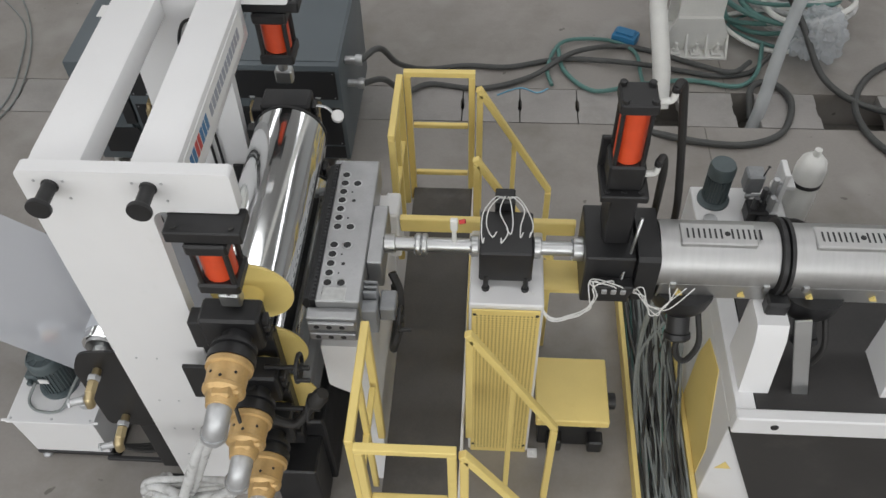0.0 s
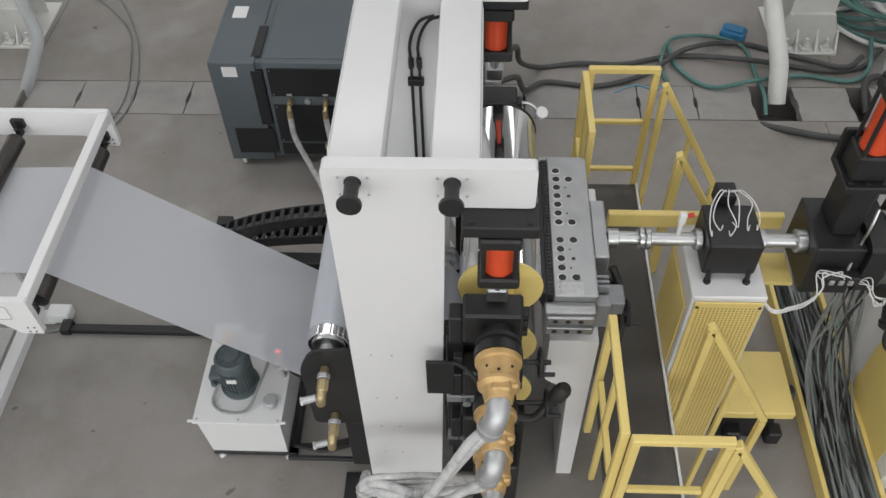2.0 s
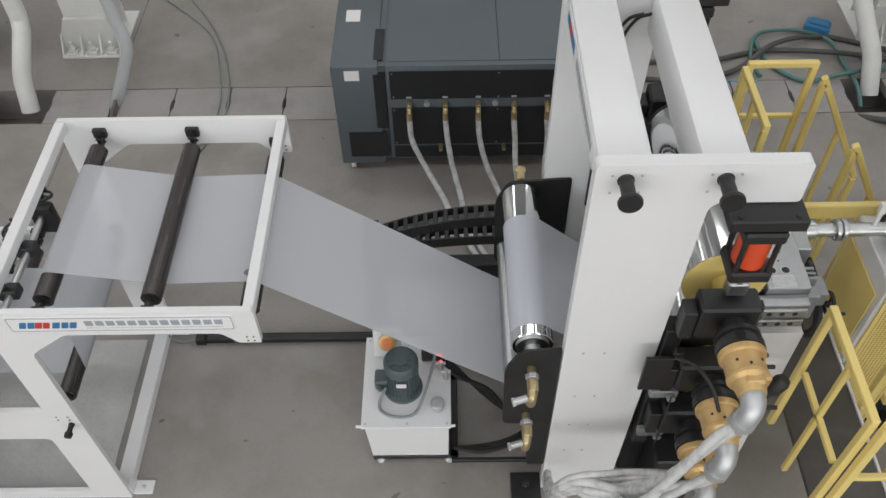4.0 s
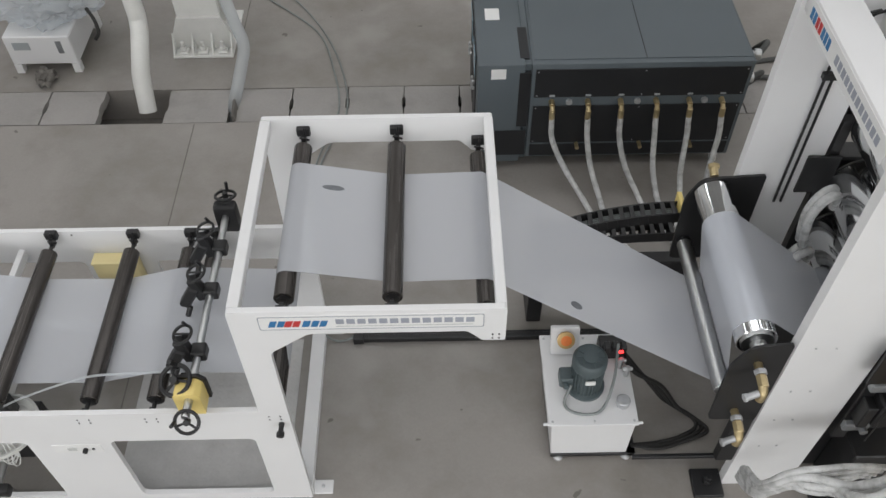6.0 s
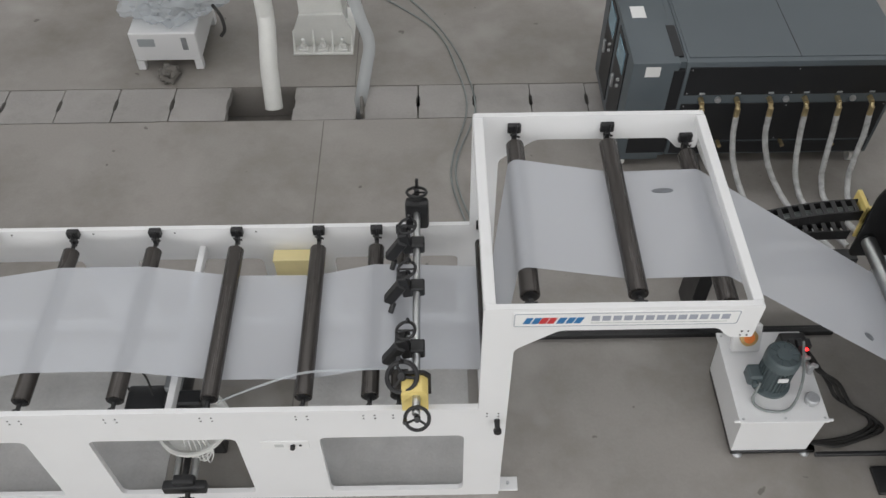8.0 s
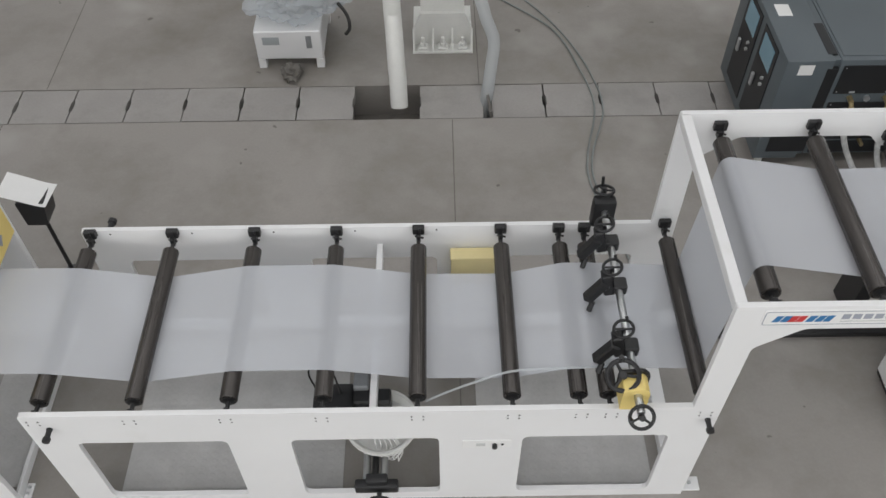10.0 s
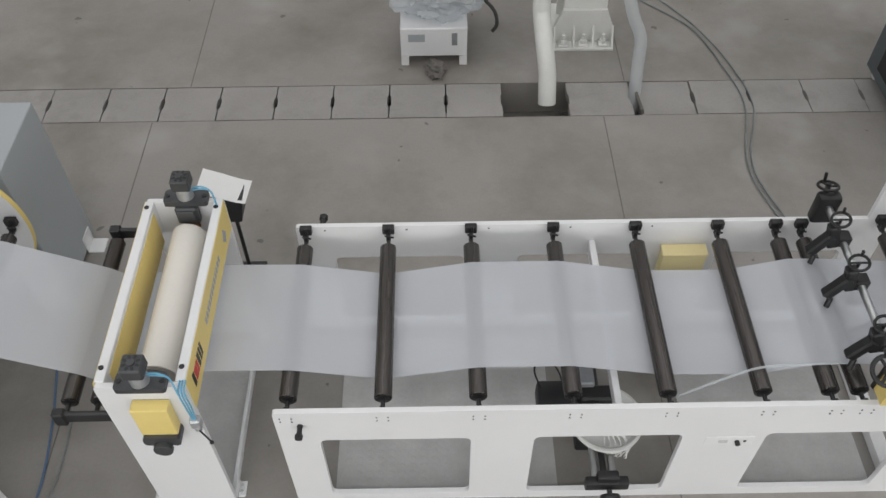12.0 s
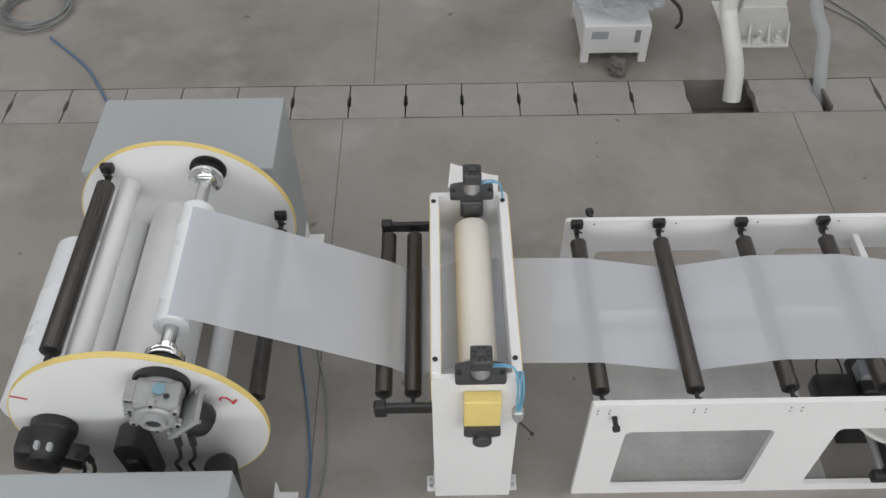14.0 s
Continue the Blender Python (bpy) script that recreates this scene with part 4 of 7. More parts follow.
def press_cylinder(parent, x, y, ztop, s):
    bm = B()
    box(bm, x - 0.15, x + 0.15, y - 0.07, y + 0.07, ztop - 0.06, ztop, 0.006)
    top = part("cylinder_bracket", bm, BLACK, parent)
    bm = B()
    bolts(bm, [(x + a, y + b, ztop) for a in (-0.11, 0.11) for b in (-0.04, 0.04)], (0, 0, 1), 0.012, 0.006)
    pieces("bolt_head", bm, RUBBER, top)
    bm = B()
    box(bm, x - 0.085, x + 0.085, y - 0.085, y + 0.085, ztop - 0.12, ztop - 0.06, 0.01)
    box(bm, x - 0.085, x + 0.085, y - 0.085, y + 0.085, ztop - 0.36, ztop - 0.30, 0.01)
    for a in (-0.065, 0.065):
        for b in (-0.065, 0.065):
            rod(bm, (x + a, y + b, ztop - 0.34), (x + a, y + b, ztop - 0.1), 0.012, 10)
    pieces("cylinder_cap", bm, BLACK, top)
    bm = B()
    rod(bm, (x, y, ztop - 0.30), (x, y, ztop - 0.12), 0.068, 28)
    part("cylinder_barrel", bm, ORANGE, top, "red-orange cylinder barrel")
    bm = B()
    rod(bm, (x, y, ztop - 0.47), (x, y, ztop - 0.36), 0.026, 16)
    box(bm, x - 0.045, x + 0.045, y - 0.03, y + 0.03, ztop - 0.52, ztop - 0.44, 0.008)
    part("piston_rod", bm, STEEL, top)


def rotary_union(parent, x, y, z):
    """Black gland ring, gold casting and galvanised elbow, pointing towards the aisle."""
    bm = B()
    lathe(bm, (x, y, z), (0, -1, 0), [(0, 0), (0.065, 0), (0.065, 0.05), (0.098, 0.055), (0.10, 0.075), (0.088, 0.08), (0.088, 0.10), (0.104, 0.105), (0.104, 0.14), (0, 0.14)], 30)
    bolts(bm, [(x + 0.07 * math.cos(k), y - 0.14, z + 0.07 * math.sin(k)) for k in (0.3, 1.35, 2.4, 3.45, 4.5, 5.55)], (0, -1, 0), 0.009, 0.008)
    gl = part("gland_ring", bm, BLACK, parent)
    bm = B()
    lathe(bm, (x, y - 0.14, z), (0, -1, 0), [(0, 0), (0.096, 0), (0.10, 0.006), (0.10, 0.028), (0.087, 0.034), (0.085, 0.115), (0.090, 0.120), (0.088, 0.135), (0.070, 0.150), (0.058, 0.205), (0.03, 0.215), (0, 0.215)], 36)
    box(bm, x - 0.035, x + 0.05, y - 0.325, y - 0.25, z + 0.02, z + 0.068, 0.010)
    box(bm, x + 0.02, x + 0.085, y - 0.30, y - 0.265, z - 0.02, z + 0.05, 0.010)
    uc = part("union_casting", bm, BRASSOR, gl, "gold painted rotary union")
    bm = B()
    for a, dy in ((0.9, 0.075), (1.6, 0.10), (2.2, 0.075)):
        rod(bm, (x + 0.083 * math.cos(a), y - 0.14 - dy, z + 0.083 * math.sin(a)), (x + 0.0885 * math.cos(a), y - 0.14 - dy, z + 0.0885 * math.sin(a)), 0.007, 8)
    pieces("grub_screw", bm, BLACK, uc)
    bm = B()
    tube(bm, [(x, y - 0.32, z), (x, y - 0.37, z - 0.005), (x - 0.01, y - 0.40, z - 0.04), (x - 0.03, y - 0.41, z - 0.10)], 0.050, 18)
    lathe(bm, (x - 0.028, y - 0.408, z - 0.085), (-0.2, -0.05, -1), [(0.0, 0), (0.056, 0), (0.056, 0.03), (0.036, 0.035), (0.036, 0.07), (0, 0.07)], 18)
    part("elbow", bm, GALV, gl, "galvanised pipe elbow")


def handwheel(parent, c, d, R, spokes=3, grip=True, mat_=None):
    c, dd = Vector(c), Vector(d).normalized()
    mat_ = mat_ or BLACK
    bm = B()
    ring(bm, c, dd, R, R * 0.16, 24, 8)
    _, u, v = basis(dd)
    for k in range(spokes):
        a = 2 * math.pi * k / spokes + 0.4
        rod(bm, c, c + (u * math.cos(a) + v * math.sin(a)) * R, R * 0.11, 8)
    rod(bm, c - dd * R * 0.35, c + dd * R * 0.3, R * 0.28, 12)
    if grip:
        g = c + u * R
        rod(bm, g, g + dd * R * 1.0, R * 0.17, 10)
    return part("handwheel", bm, mat_, parent)


def calender():
    c = thing("calender", (-0.5, 3.45, 0), "tall white three-roll calender stand with chrome rolls", "calender")
    for ya, yb in ((CN, CN + 0.06), (CF - 0.06, CF)):
        bm = B()
        hb = 2.545 if ya == CN else 2.67
        outline = [(-0.90, 0.0), (-0.89, 2.75), (-0.085, 2.75), (-0.085, hb), (-0.40, hb), (-0.43, hb - 0.035), (-0.49, 0.0)]
        prism(bm, rounded(outline, [0, 0.03, 0.02, 0.02, 0.03, 0.03, 0]), [], "y", ya, yb)
        sp = part("side_plate", bm, WHITE, c)
        if ya == CN:
            bm = B()
            for x0 in (-0.77, -0.40):
                bolts(bm, [(x0 + a, ya - 0.001, 2.64 + b) for a in (-0.055, 0.055) for b in (-0.03, 0.06)], (0, -1, 0), 0.006, 0.003)
            bolts(bm, [(-0.80, ya - 0.001, z) for z in (0.5, 0.8, 1.1, 1.5)] + [(-0.70, ya - 0.001, z) for z in (0.5, 0.8, 1.1, 1.5)], (0, -1, 0), 0.006, 0.003)
            pieces("bolt_head", bm, GALV, sp)
        for x0 in (-0.772, -0.40):
            bm = B()
            s = -1 if ya == CN else 1
            y = ya if ya == CN else yb
            lathe(bm, (x0, y, 2.675), (0, s, 0), [(0.033, -0.004), (0.033, 0.006), (0.028, 0.01), (0.028, 0.10), (0.045, 0.105), (0.048, 0.112), (0.046, 0.125), (0, 0.128)], 26)
            part("lifting_peg", bm, BLACK, sp)
    for xa, xb, zb in ((-0.875, -0.665, 2.60), (-0.485, -0.295, 2.50)):
        bm = B()
        box(bm, xa, xb, CN + 0.06, CF - 0.06, zb, 2.73, 0.02, 2)
        part("cross_beam", bm, WHITE, c)
    sign_on_beam(c, -0.295, 1, 2.98, 3.95, 2.56, 2.70)
    sign_on_beam(c, -0.875, -1, 2.98, 3.95, 2.605, 2.715)
    # rails and pipes on the inner face of the far plate
    for x in (-0.64, -0.60):
        bm = B()
        tube(bm, [(x, CF - 0.075, 1.3), (x, CF - 0.075, 2.25), (x, CF - 0.08, 2.45), (x + 0.05, CF - 0.09, 2.58), (x + 0.12, CF - 0.1, 2.62)], 0.008, 8)
        rod(bm, (x, CF - 0.075, 2.30), (x, CF - 0.075, 2.36), 0.014, 8)
        part("grease_line", bm, BLACK, c)
    bm = B()
    box(bm, -0.66, -0.58, CF - 0.095, CF - 0.06, 2.20, 2.24, 0.004)
    part("line_clip", bm, BLACK, c)
    # the rolls
    for i, z in enumerate(ROLLS):
        bm = B()
        rod(bm, (-0.194, 2.99, z), (-0.194, 4.01, z), 0.186, 72, 0.004)
        r = part("chrome_roll", bm, CHROME, c, "mirror-polished chrome roll")
        for y, s in ((2.988, -1), (4.012, 1)):
            bm = B()
            lathe(bm, (-0.194, y, z), (0, s, 0), [(0, 0), (0.19, 0), (0.192, 0.004), (0.19, 0.012), (0.06, 0.014), (0.06, 0.10), (0, 0.10)], 56)
            part("end_cover", bm, YELLOW if y < 3 else BLACK, r, "yellow round end cover" if y < 3 else "")
        for y0, y1 in ((2.74, 2.87), (4.11, 4.26)):
            bm = B()
            box(bm, -0.36, -0.10, y0, y1, z - 0.10, z + 0.11, 0.012)
            box(bm, -0.42, -0.36, y0 + 0.02, y1 - 0.02, z - 0.13, z + 0.06, 0.006)
            for zz in (-0.07, 0.0, 0.05):
                box(bm, -0.10, -0.075, y0 + 0.04, y1 - 0.04, z + zz - 0.02, z + zz + 0.02, 0.004)
            part("bearing_block", bm, BLACK, r)
        rotary_union(c, -0.205, 2.74, z)
    press_cylinder(c, -0.215, 2.83, 2.54, 1)
    press_cylinder(c, -0.225, 4.22, 2.60, 1)
    # black plates, adjusting wheels and rods on the aisle side
    bm = B()
    box(bm, -0.53, -0.40, 2.755, 2.775, 1.33, 1.60, 0.003)
    box(bm, -0.40, -0.36, 2.76, 2.80, 1.585, 1.64, 0.004)
    box(bm, -0.41, -0.38, 2.775, 2.90, 1.40, 1.44, 0.004)
    pieces("guard_plate", bm, BLACK, c)
    # the black slide housing that carries the two lower bearing blocks
    bm = B()
    box(bm, -0.455, -0.12, 2.90, 2.965, 0.60, 1.66, 0.006)
    box(bm, -0.44, -0.36, 2.84, 2.90, 0.62, 1.70, 0.006)
    sd = part("slide_housing", bm, BLACK, c)
    for z in (1.20, 0.80):
        bm = B()
        box(bm, -0.44, -0.30, 2.80, 2.84, z - 0.03, z + 0.03, 0.006)
        rod(bm, (-0.34, 2.80, z), (-0.34, 2.77, z), 0.022, 12)
        part("stop_screw", bm, CASTGREY, sd)
    bm = B()
    box(bm, -0.55, -0.36, 4.005, 4.022, 1.38, 1.66, 0.003)
    part("guard_plate", bm, BLACK, c)
    bm = B()
    box(bm, -0.43, -0.37, 4.03, 4.09, 0.4, 1.9, 0.003)
    part("far_slide", bm, BLACK, c)
    bm = B()
    tube(bm, [(-0.40, 2.75, 1.62), (-0.33, 2.68, 1.66), (-0.26, 2.60, 1.60), (-0.22, 2.52, 1.50)], 0.009, 8)
    tube(bm, [(-0.36, 2.74, 1.28), (-0.375, 2.70, 1.10), (-0.38, 2.70, 0.85)], 0.004, 6)
    pieces("sensor_lead", bm, RUBBER, c)
    for x, y, z in ((0.0, 2.80, 1.56), (0.04, 2.70, 1.36)):
        bm = B()
        rod(bm, (x - 0.16, y, z), (x + 0.05, y, z), 0.012, 10)
        sp = part("spindle", bm, BLACK, c)
        handwheel(sp, (x, y, z), (1, 0, 0), 0.065)
    bm = B()
    tube(bm, [(-0.22, 2.72, 1.5), (-0.15, 2.66, 1.36), (-0.03, 2.64, 1.32), (0.05, 2.68, 1.40), (0.09, 2.70, 1.46)], 0.022, 10)
    lathe(bm, (0.07, 2.69, 1.42), (0.4, 0.1, 0.7), [(0.03, 0), (0.04, 0.02), (0.04, 0.08), (0.03, 0.1), (0, 0.1)], 14)
    part("power_lead", bm, RUBBER, c)
    bm = B()
    box(bm, -0.42, -0.02, 2.98, 3.95, 0.0, 0.72, 0.01)
    box(bm, -0.30, -0.05, 2.75, 2.98, 0.0, 0.55, 0.01)
    part("drive_housing", bm, BLACK, c)
    bm = B()
    for x, y in ((-0.99, 2.86), (-0.30, 2.70), (-0.98, 4.08)):
        box(bm, x - 0.09, x + 0.09, y - 0.09, y + 0.09, 0, 0.03, 0.004)
        rod(bm, (x, y, 0.03), (x, y, 0.07), 0.03, 6)
        rod(bm, (x, y, 0.07), (x, y, 0.10), 0.016, 10)
    pieces("levelling_foot", bm, BLACK, c)
    bm = B()
    lathe(bm, (0.035, 4.163, 1.896), (0.2, -0.5, 0.8), [(0, -0.03), (0.032, -0.03), (0.034, 0.0), (0.03, 0.006), (0, 0.006)], 20)
    ga = part("pressure_gauge", bm, PAPER, c, "round white pressure gauge")
    bm = B()
    tube(bm, [(-0.1, 4.18, 1.95), (-0.03, 4.19, 1.93), (0.03, 4.17, 1.88)], 0.008, 8)
    part("pipe", bm, STEEL, ga)
    # two take-off rolls in black brackets on the winder side
    for ya, yb in ((2.87, 2.885), (4.008, 4.023)):
        bm = B()
        prism(bm, rounded([(-1.16, 0.80), (-1.17, 1.34), (-1.10, 1.50), (-0.74 if ya > 3 else -0.90, 1.52), (-0.74 if ya > 3 else -0.90, 0.80)], [0.04, 0.05, 0.06, 0.02, 0.02]), [], "y", ya, yb)
        part("roll_bracket", bm, BLACK, c)
    for x, z, r, y0, y1, m in ((-1.03, 1.405, 0.104, 2.97, 3.99, CHROME), (-1.105, 0.975, 0.045, 2.95, 3.98, STEEL)):
        bm = B()
        rod(bm, (x, y0, z), (x, y1, z), r, 48, 0.004)
        ro = part("take_off_roll", bm, m, c, "polished steel take-off roll")
        bm = B()
        for y, s in ((y0, -1), (y1, 1)):
            lathe(bm, (x, y, z), (0, s, 0), [(0, -0.002), (r * 0.8, -0.002), (r * 0.8, 0.012), (r * 0.4, 0.016), (r * 0.4, 0.07), (0, 0.07)], 28)
        pieces("journal", bm, STEEL, ro)
        bm = B()
        lathe(bm, (x, y1 + 0.004, z), (0, 1, 0), [(r * 0.45, 0), (r * 0.95, 0.002), (r * 0.95, 0.014), (r * 0.5, 0.018), (r * 0.45, 0)], 28)
        part("bearing_cap", bm, BLACK, ro)
    bm = B()
    rod(bm, (-1.03, 4.03, 1.50), (-1.03, 4.10, 1.53), 0.026, 8)
    rod(bm, (-1.06, 4.08, 1.53), (-1.0, 4.08, 1.53), 0.018, 8)
    part("water_fitting", bm, BRASS, c, "brass water fitting")
    for z in (1.36, 0.90):
        bm = B()
        rod(bm, (-1.04, 2.87, z), (-1.04, 2.80, z), 0.022, 14)
        rod(bm, (-1.04, 2.80, z), (-1.04, 2.74, z - 0.01), 0.028, 6)
        tube(bm, [(-1.04, 2.75, z - 0.01), (-1.045, 2.72, z - 0.03), (-1.05, 2.715, z - 0.08)], 0.024, 12)
        va = part("valve", bm, BRASS, c, "brass ball valve")
        bm = B()
        rod(bm, (-1.066, 2.718, z - 0.03), (-1.13, 2.70, z - 0.035), 0.019, 10)
        rod(bm, (-1.128, 2.70, z - 0.035), (-1.142, 2.697, z - 0.036), 0.024, 6)
        part("valve_outlet", bm, GALV, va)
        bm = B()
        rod(bm, (-1.04, 2.803, z + 0.001), (-1.04, 2.83, z + 0.005), 0.033, 6)
        part("valve_collar", bm, GALV, va)
    bm = B()
    box(bm, -1.0, -0.90, 2.87, 2.93, 0.30, 0.80, 0.004)
    box(bm, -1.44, -0.9, 2.985, 3.01, 0.09, 0.12, 0.004)
    part("pipe_tray", bm, BLACK, c)
    # clear braided hoses from the elbows, round the near post
    for k, z in enumerate(ROLLS):
        for o in ((0, 0.06) if k < 2 else (0,)):
            bm = B()
            x0, y0 = -0.235, 2.325
            zz = 0.90 - 0.05 * k - o * 0.6
            path = smooth_path([(x0, y0, z - 0.13), (x0 - 0.05 - o * 0.5, y0 - 0.005, z - 0.20), (-0.46 - o, 2.335 - o, 1.24 - 0.10 * k - o), (-0.56 - o, 2.37 - o, 1.04 - 0.06 * k),
                                (-0.62, 2.42, zz + 0.04), (-0.69, 2.46 - o * 0.4, zz + 0.01), (-0.76, 2.485 - o * 0.4, zz - 0.01), (-0.82, 2.50 + o * 0.3, zz - 0.05), (-0.875, 2.51, zz - 0.13), (-0.90, 2.55, zz - 0.26), (-0.90, 2.66, zz - 0.40), (-0.90, 2.75, zz - 0.46)], 10)
            tube(bm, path, 0.023, 12, 1, False)
            hs = part("braided_hose", bm, HOSECLEAR, c, "clear braided hose")
            bm = B()
            lathe(bm, (x0 - 0.005, y0, z - 0.12), (-0.2, 0, -1), [(0.030, 0), (0.031, 0.002), (0.031, 0.016), (0.030, 0.018)], 18)
            part("hose_clip", bm, RUBBER, hs)
    for k in range(4):
        bm = B()
        zz = 0.925 - 0.035 * k
        tube(bm, [(-0.30 - 0.02 * k, 2.56, zz - 0.10), (-0.45, 2.53, zz - 0.02), (-0.58, 2.52 - 0.012 * k, zz), (-0.68, 2.51 - 0.012 * k, zz + 0.005), (-0.77, 2.515 - 0.012 * k, zz - 0.015), (-0.845, 2.52, zz - 0.07), (-0.89, 2.53, zz - 0.17), (-0.905, 2.58, zz - 0.30), (-0.905, 2.72, zz - 0.42)], 0.017, 12)
        part("braided_hose", bm, HOSECLEAR, c)
    # braided loops at the far ends of the rolls
    for z in (1.56, 1.10):
        for o in (0.0, 0.05):
            bm = B()
            tube(bm, [(-0.52, 3.75 + o, z - 0.35), (-0.57, 3.72 + o, z - 0.1), (-0.54, 3.72 + o, z + 0.04), (-0.46, 3.75 + o, z + 0.06), (-0.42, 3.8 + o, z - 0.08)], 0.026, 10)
            part("braided_hose", bm, HOSECLEAR, c)
    return c


calender()


# ---- cable chain, hydraulic tank, temperature unit ----
def cable_chain():
    ch = thing("cable_chain", (-1.5, 4.25, 0), "black plastic cable chain carrying leads to the calender", "cable chain")
    for row, (za, zb, y) in enumerate(((0.80, 1.02, 4.20), (0.62, 0.72, 4.30))):
        n = 15
        for i in range(n):
            t = i / (n - 1)
            x = -1.95 + 0.87 * t
            z = za + (zb - za) * (1 - (1 - t) ** 2)
            tilt = -math.degrees(math.atan2((zb - za) * 2 * (1 - t), 0.87))
            bm = B()
            m = around((x, y, z), 0, tilt, 0)
            for yy in (y - 0.055, y + 0.045):
                box(bm, x - 0.034, x + 0.034, yy, yy + 0.012, z - 0.042, z + 0.042, 0.008, m=m)
            box(bm, x - 0.014, x + 0.014, y - 0.05, y + 0.05, z + 0.032, z + 0.042, 0.002, m=m)
            box(bm, x - 0.014, x + 0.014, y - 0.05, y + 0.05, z - 0.042, z - 0.032, 0.002, m=m)
            part("chain_link", bm, BLACK, ch)
    for k in range(5):
        bm = B()
        tube(bm, [(-1.95, 4.17 + k * 0.015, 0.80), (-1.5, 4.17 + k * 0.015, 0.96), (-1.1, 4.17 + k * 0.015, 1.02)], 0.007, 6)
        part("lead", bm, CABLEG, ch)
    bm = B()
    box(bm, -1.11, -1.08, 4.12, 4.30, 0.98, 1.10, 0.004)
    box(bm, -1.11, -1.0, 4.12, 4.14, 0.85, 1.12, 0.004)
    part("chain_bracket", bm, YELLOW, ch, "yellow steel bracket")
    bm = B()
    box(bm, -2.0, -1.90, 4.1, 4.35, 0, 0.82, 0.004)
    box(bm, -1.90, -0.92, 4.2, 4.3, 0.35, 0.52, 0.006)
    part("support", bm, BLACK, ch)
    return ch


cable_chain()


def hydraulic_unit():
    h = thing("hydraulic_unit", (-1.7, 3.35, 0), "white hydraulic tank with a grey-green electric motor on top", "hydraulic unit")
    bm = B()
    prism(bm, [(-1.93, 0.05), (-1.46, 0.05), (-1.455, 0.415), (-1.955, 0.415)], [], "y", 3.06, 3.66)
    t = part("tank", bm, WHITE, h)
    bm = B()
    box(bm, -1.975, -1.44, 3.045, 3.69, 0.415, 0.432, 0.003)
    lid = part("tank_lid", bm, WHITE, h)
    bm = B()
    bolts(bm, [(x, y, 0.432) for x in (-1.95, -1.7, -1.465) for y in (3.07, 3.66)], (0, 0, 1), 0.008, 0.006, 6)
    pieces("bolt_head", bm, GALV, lid)
    for x in (-1.985, -1.435):
        bm = B()
        rod(bm, (x - 0.02, 3.06, 0.424), (x + 0.02, 3.06, 0.424), 0.009, 10)
        part("lug", bm, WHITE, lid)
    bm = B()
    box(bm, -1.93, -1.40, 3.05, 3.10, 0.02, 0.05, 0.004)
    box(bm, -1.93, -1.40, 3.60, 3.65, 0.02, 0.05, 0.004)
    box(bm, -1.45, -1.40, 3.05, 3.65, 0.02, 0.05, 0.004)
    box(bm, -1.93, -1.88, 3.10, 3.60, 0.02, 0.05, 0.004)
    part("skid", bm, BLACK, h)
    for x in (-1.88, -1.456):
        for y in (3.06, 3.62):
            bm = B()
            lathe(bm, (x, y, 0), (0, 0, 1), [(0, 0), (0.03, 0), (0.03, 0.01), (0.014, 0.02), (0.014, 0.03), (0, 0.03)], 14)
            part("foot", bm, GALV, h)
    # motor: finned barrel, fan cowl, terminal box
    mx, my = -1.73, 3.32
    bm = B()
    lathe(bm, (mx, my, 0.432), (0, 0, 1), [(0, 0), (0.118, 0), (0.118, 0.02), (0.088, 0.03), (0.088, 0.24), (0, 0.24)], 36)
    mo = part("motor", bm, MOTOR, h, "grey-green electric motor")
    bm = B()
    for k in range(28):
        a = 2 * math.pi * k / 28
        box(bm, mx + 0.0885, mx + 0.100, my - 0.003, my + 0.003, 0.465, 0.665, 0, m=around((mx, my, 0.5), 0, 0, math.degrees(a)))
    pieces("cooling_fin", bm, MOTOR, mo)
    bm = B()
    lathe(bm, (mx, my, 0.67), (0, 0, 1), [(0, 0), (0.103, 0), (0.103, 0.055), (0.092, 0.075), (0.087, 0.078), (0.087, 0.07), (0.045, 0.07), (0.045, 0.078), (0, 0.078)], 36)
    part("fan_cowl", bm, MOTOR, mo)
    for k in range(10):
        bm = B()
        box(bm, mx + 0.042, mx + 0.09, my - 0.004, my + 0.004, 0.737, 0.746, 0, m=around((mx, my, 0.67), 0, 0, 36 * k))
        pieces("cowl_rib", bm, MOTOR, mo)
    bm = B()
    box(bm, mx - 0.165, mx - 0.08, my - 0.05, my + 0.05, 0.48, 0.57, 0.01)
    rod(bm, (mx - 0.13, my - 0.05, 0.53), (mx - 0.13, my - 0.08, 0.53), 0.018, 12)
    part("terminal_box", bm, MOTOR, mo)
    bm = B()
    box(bm, mx - 0.03, mx + 0.03, my - 0.108, my - 0.098, 0.60, 0.635, 0.002)
    part("rating_plate", bm, PAPER, mo)
    bm = B()
    lathe(bm, (-1.52, 3.18, 0.432), (0, 0, 1), [(0, 0), (0.036, 0), (0.036, 0.02), (0.042, 0.022), (0.042, 0.05), (0.036, 0.056), (0, 0.056)], 22)
    part("filler_cap", bm, GALV, t)
    bm = B()
    tube(bm, [(-1.83, 3.26, 0.53), (-1.87, 3.18, 0.45), (-1.80, 3.12, 0.44), (-1.66, 3.13, 0.445), (-1.58, 3.26, 0.55), (-1.52, 3.50, 0.60)], 0.009, 8)
    part("oil_line", bm, CABLEG, t)
    bm = B()
    box(bm, -1.62, -1.46, 3.50, 3.62, 0.432, 0.53, 0.008)
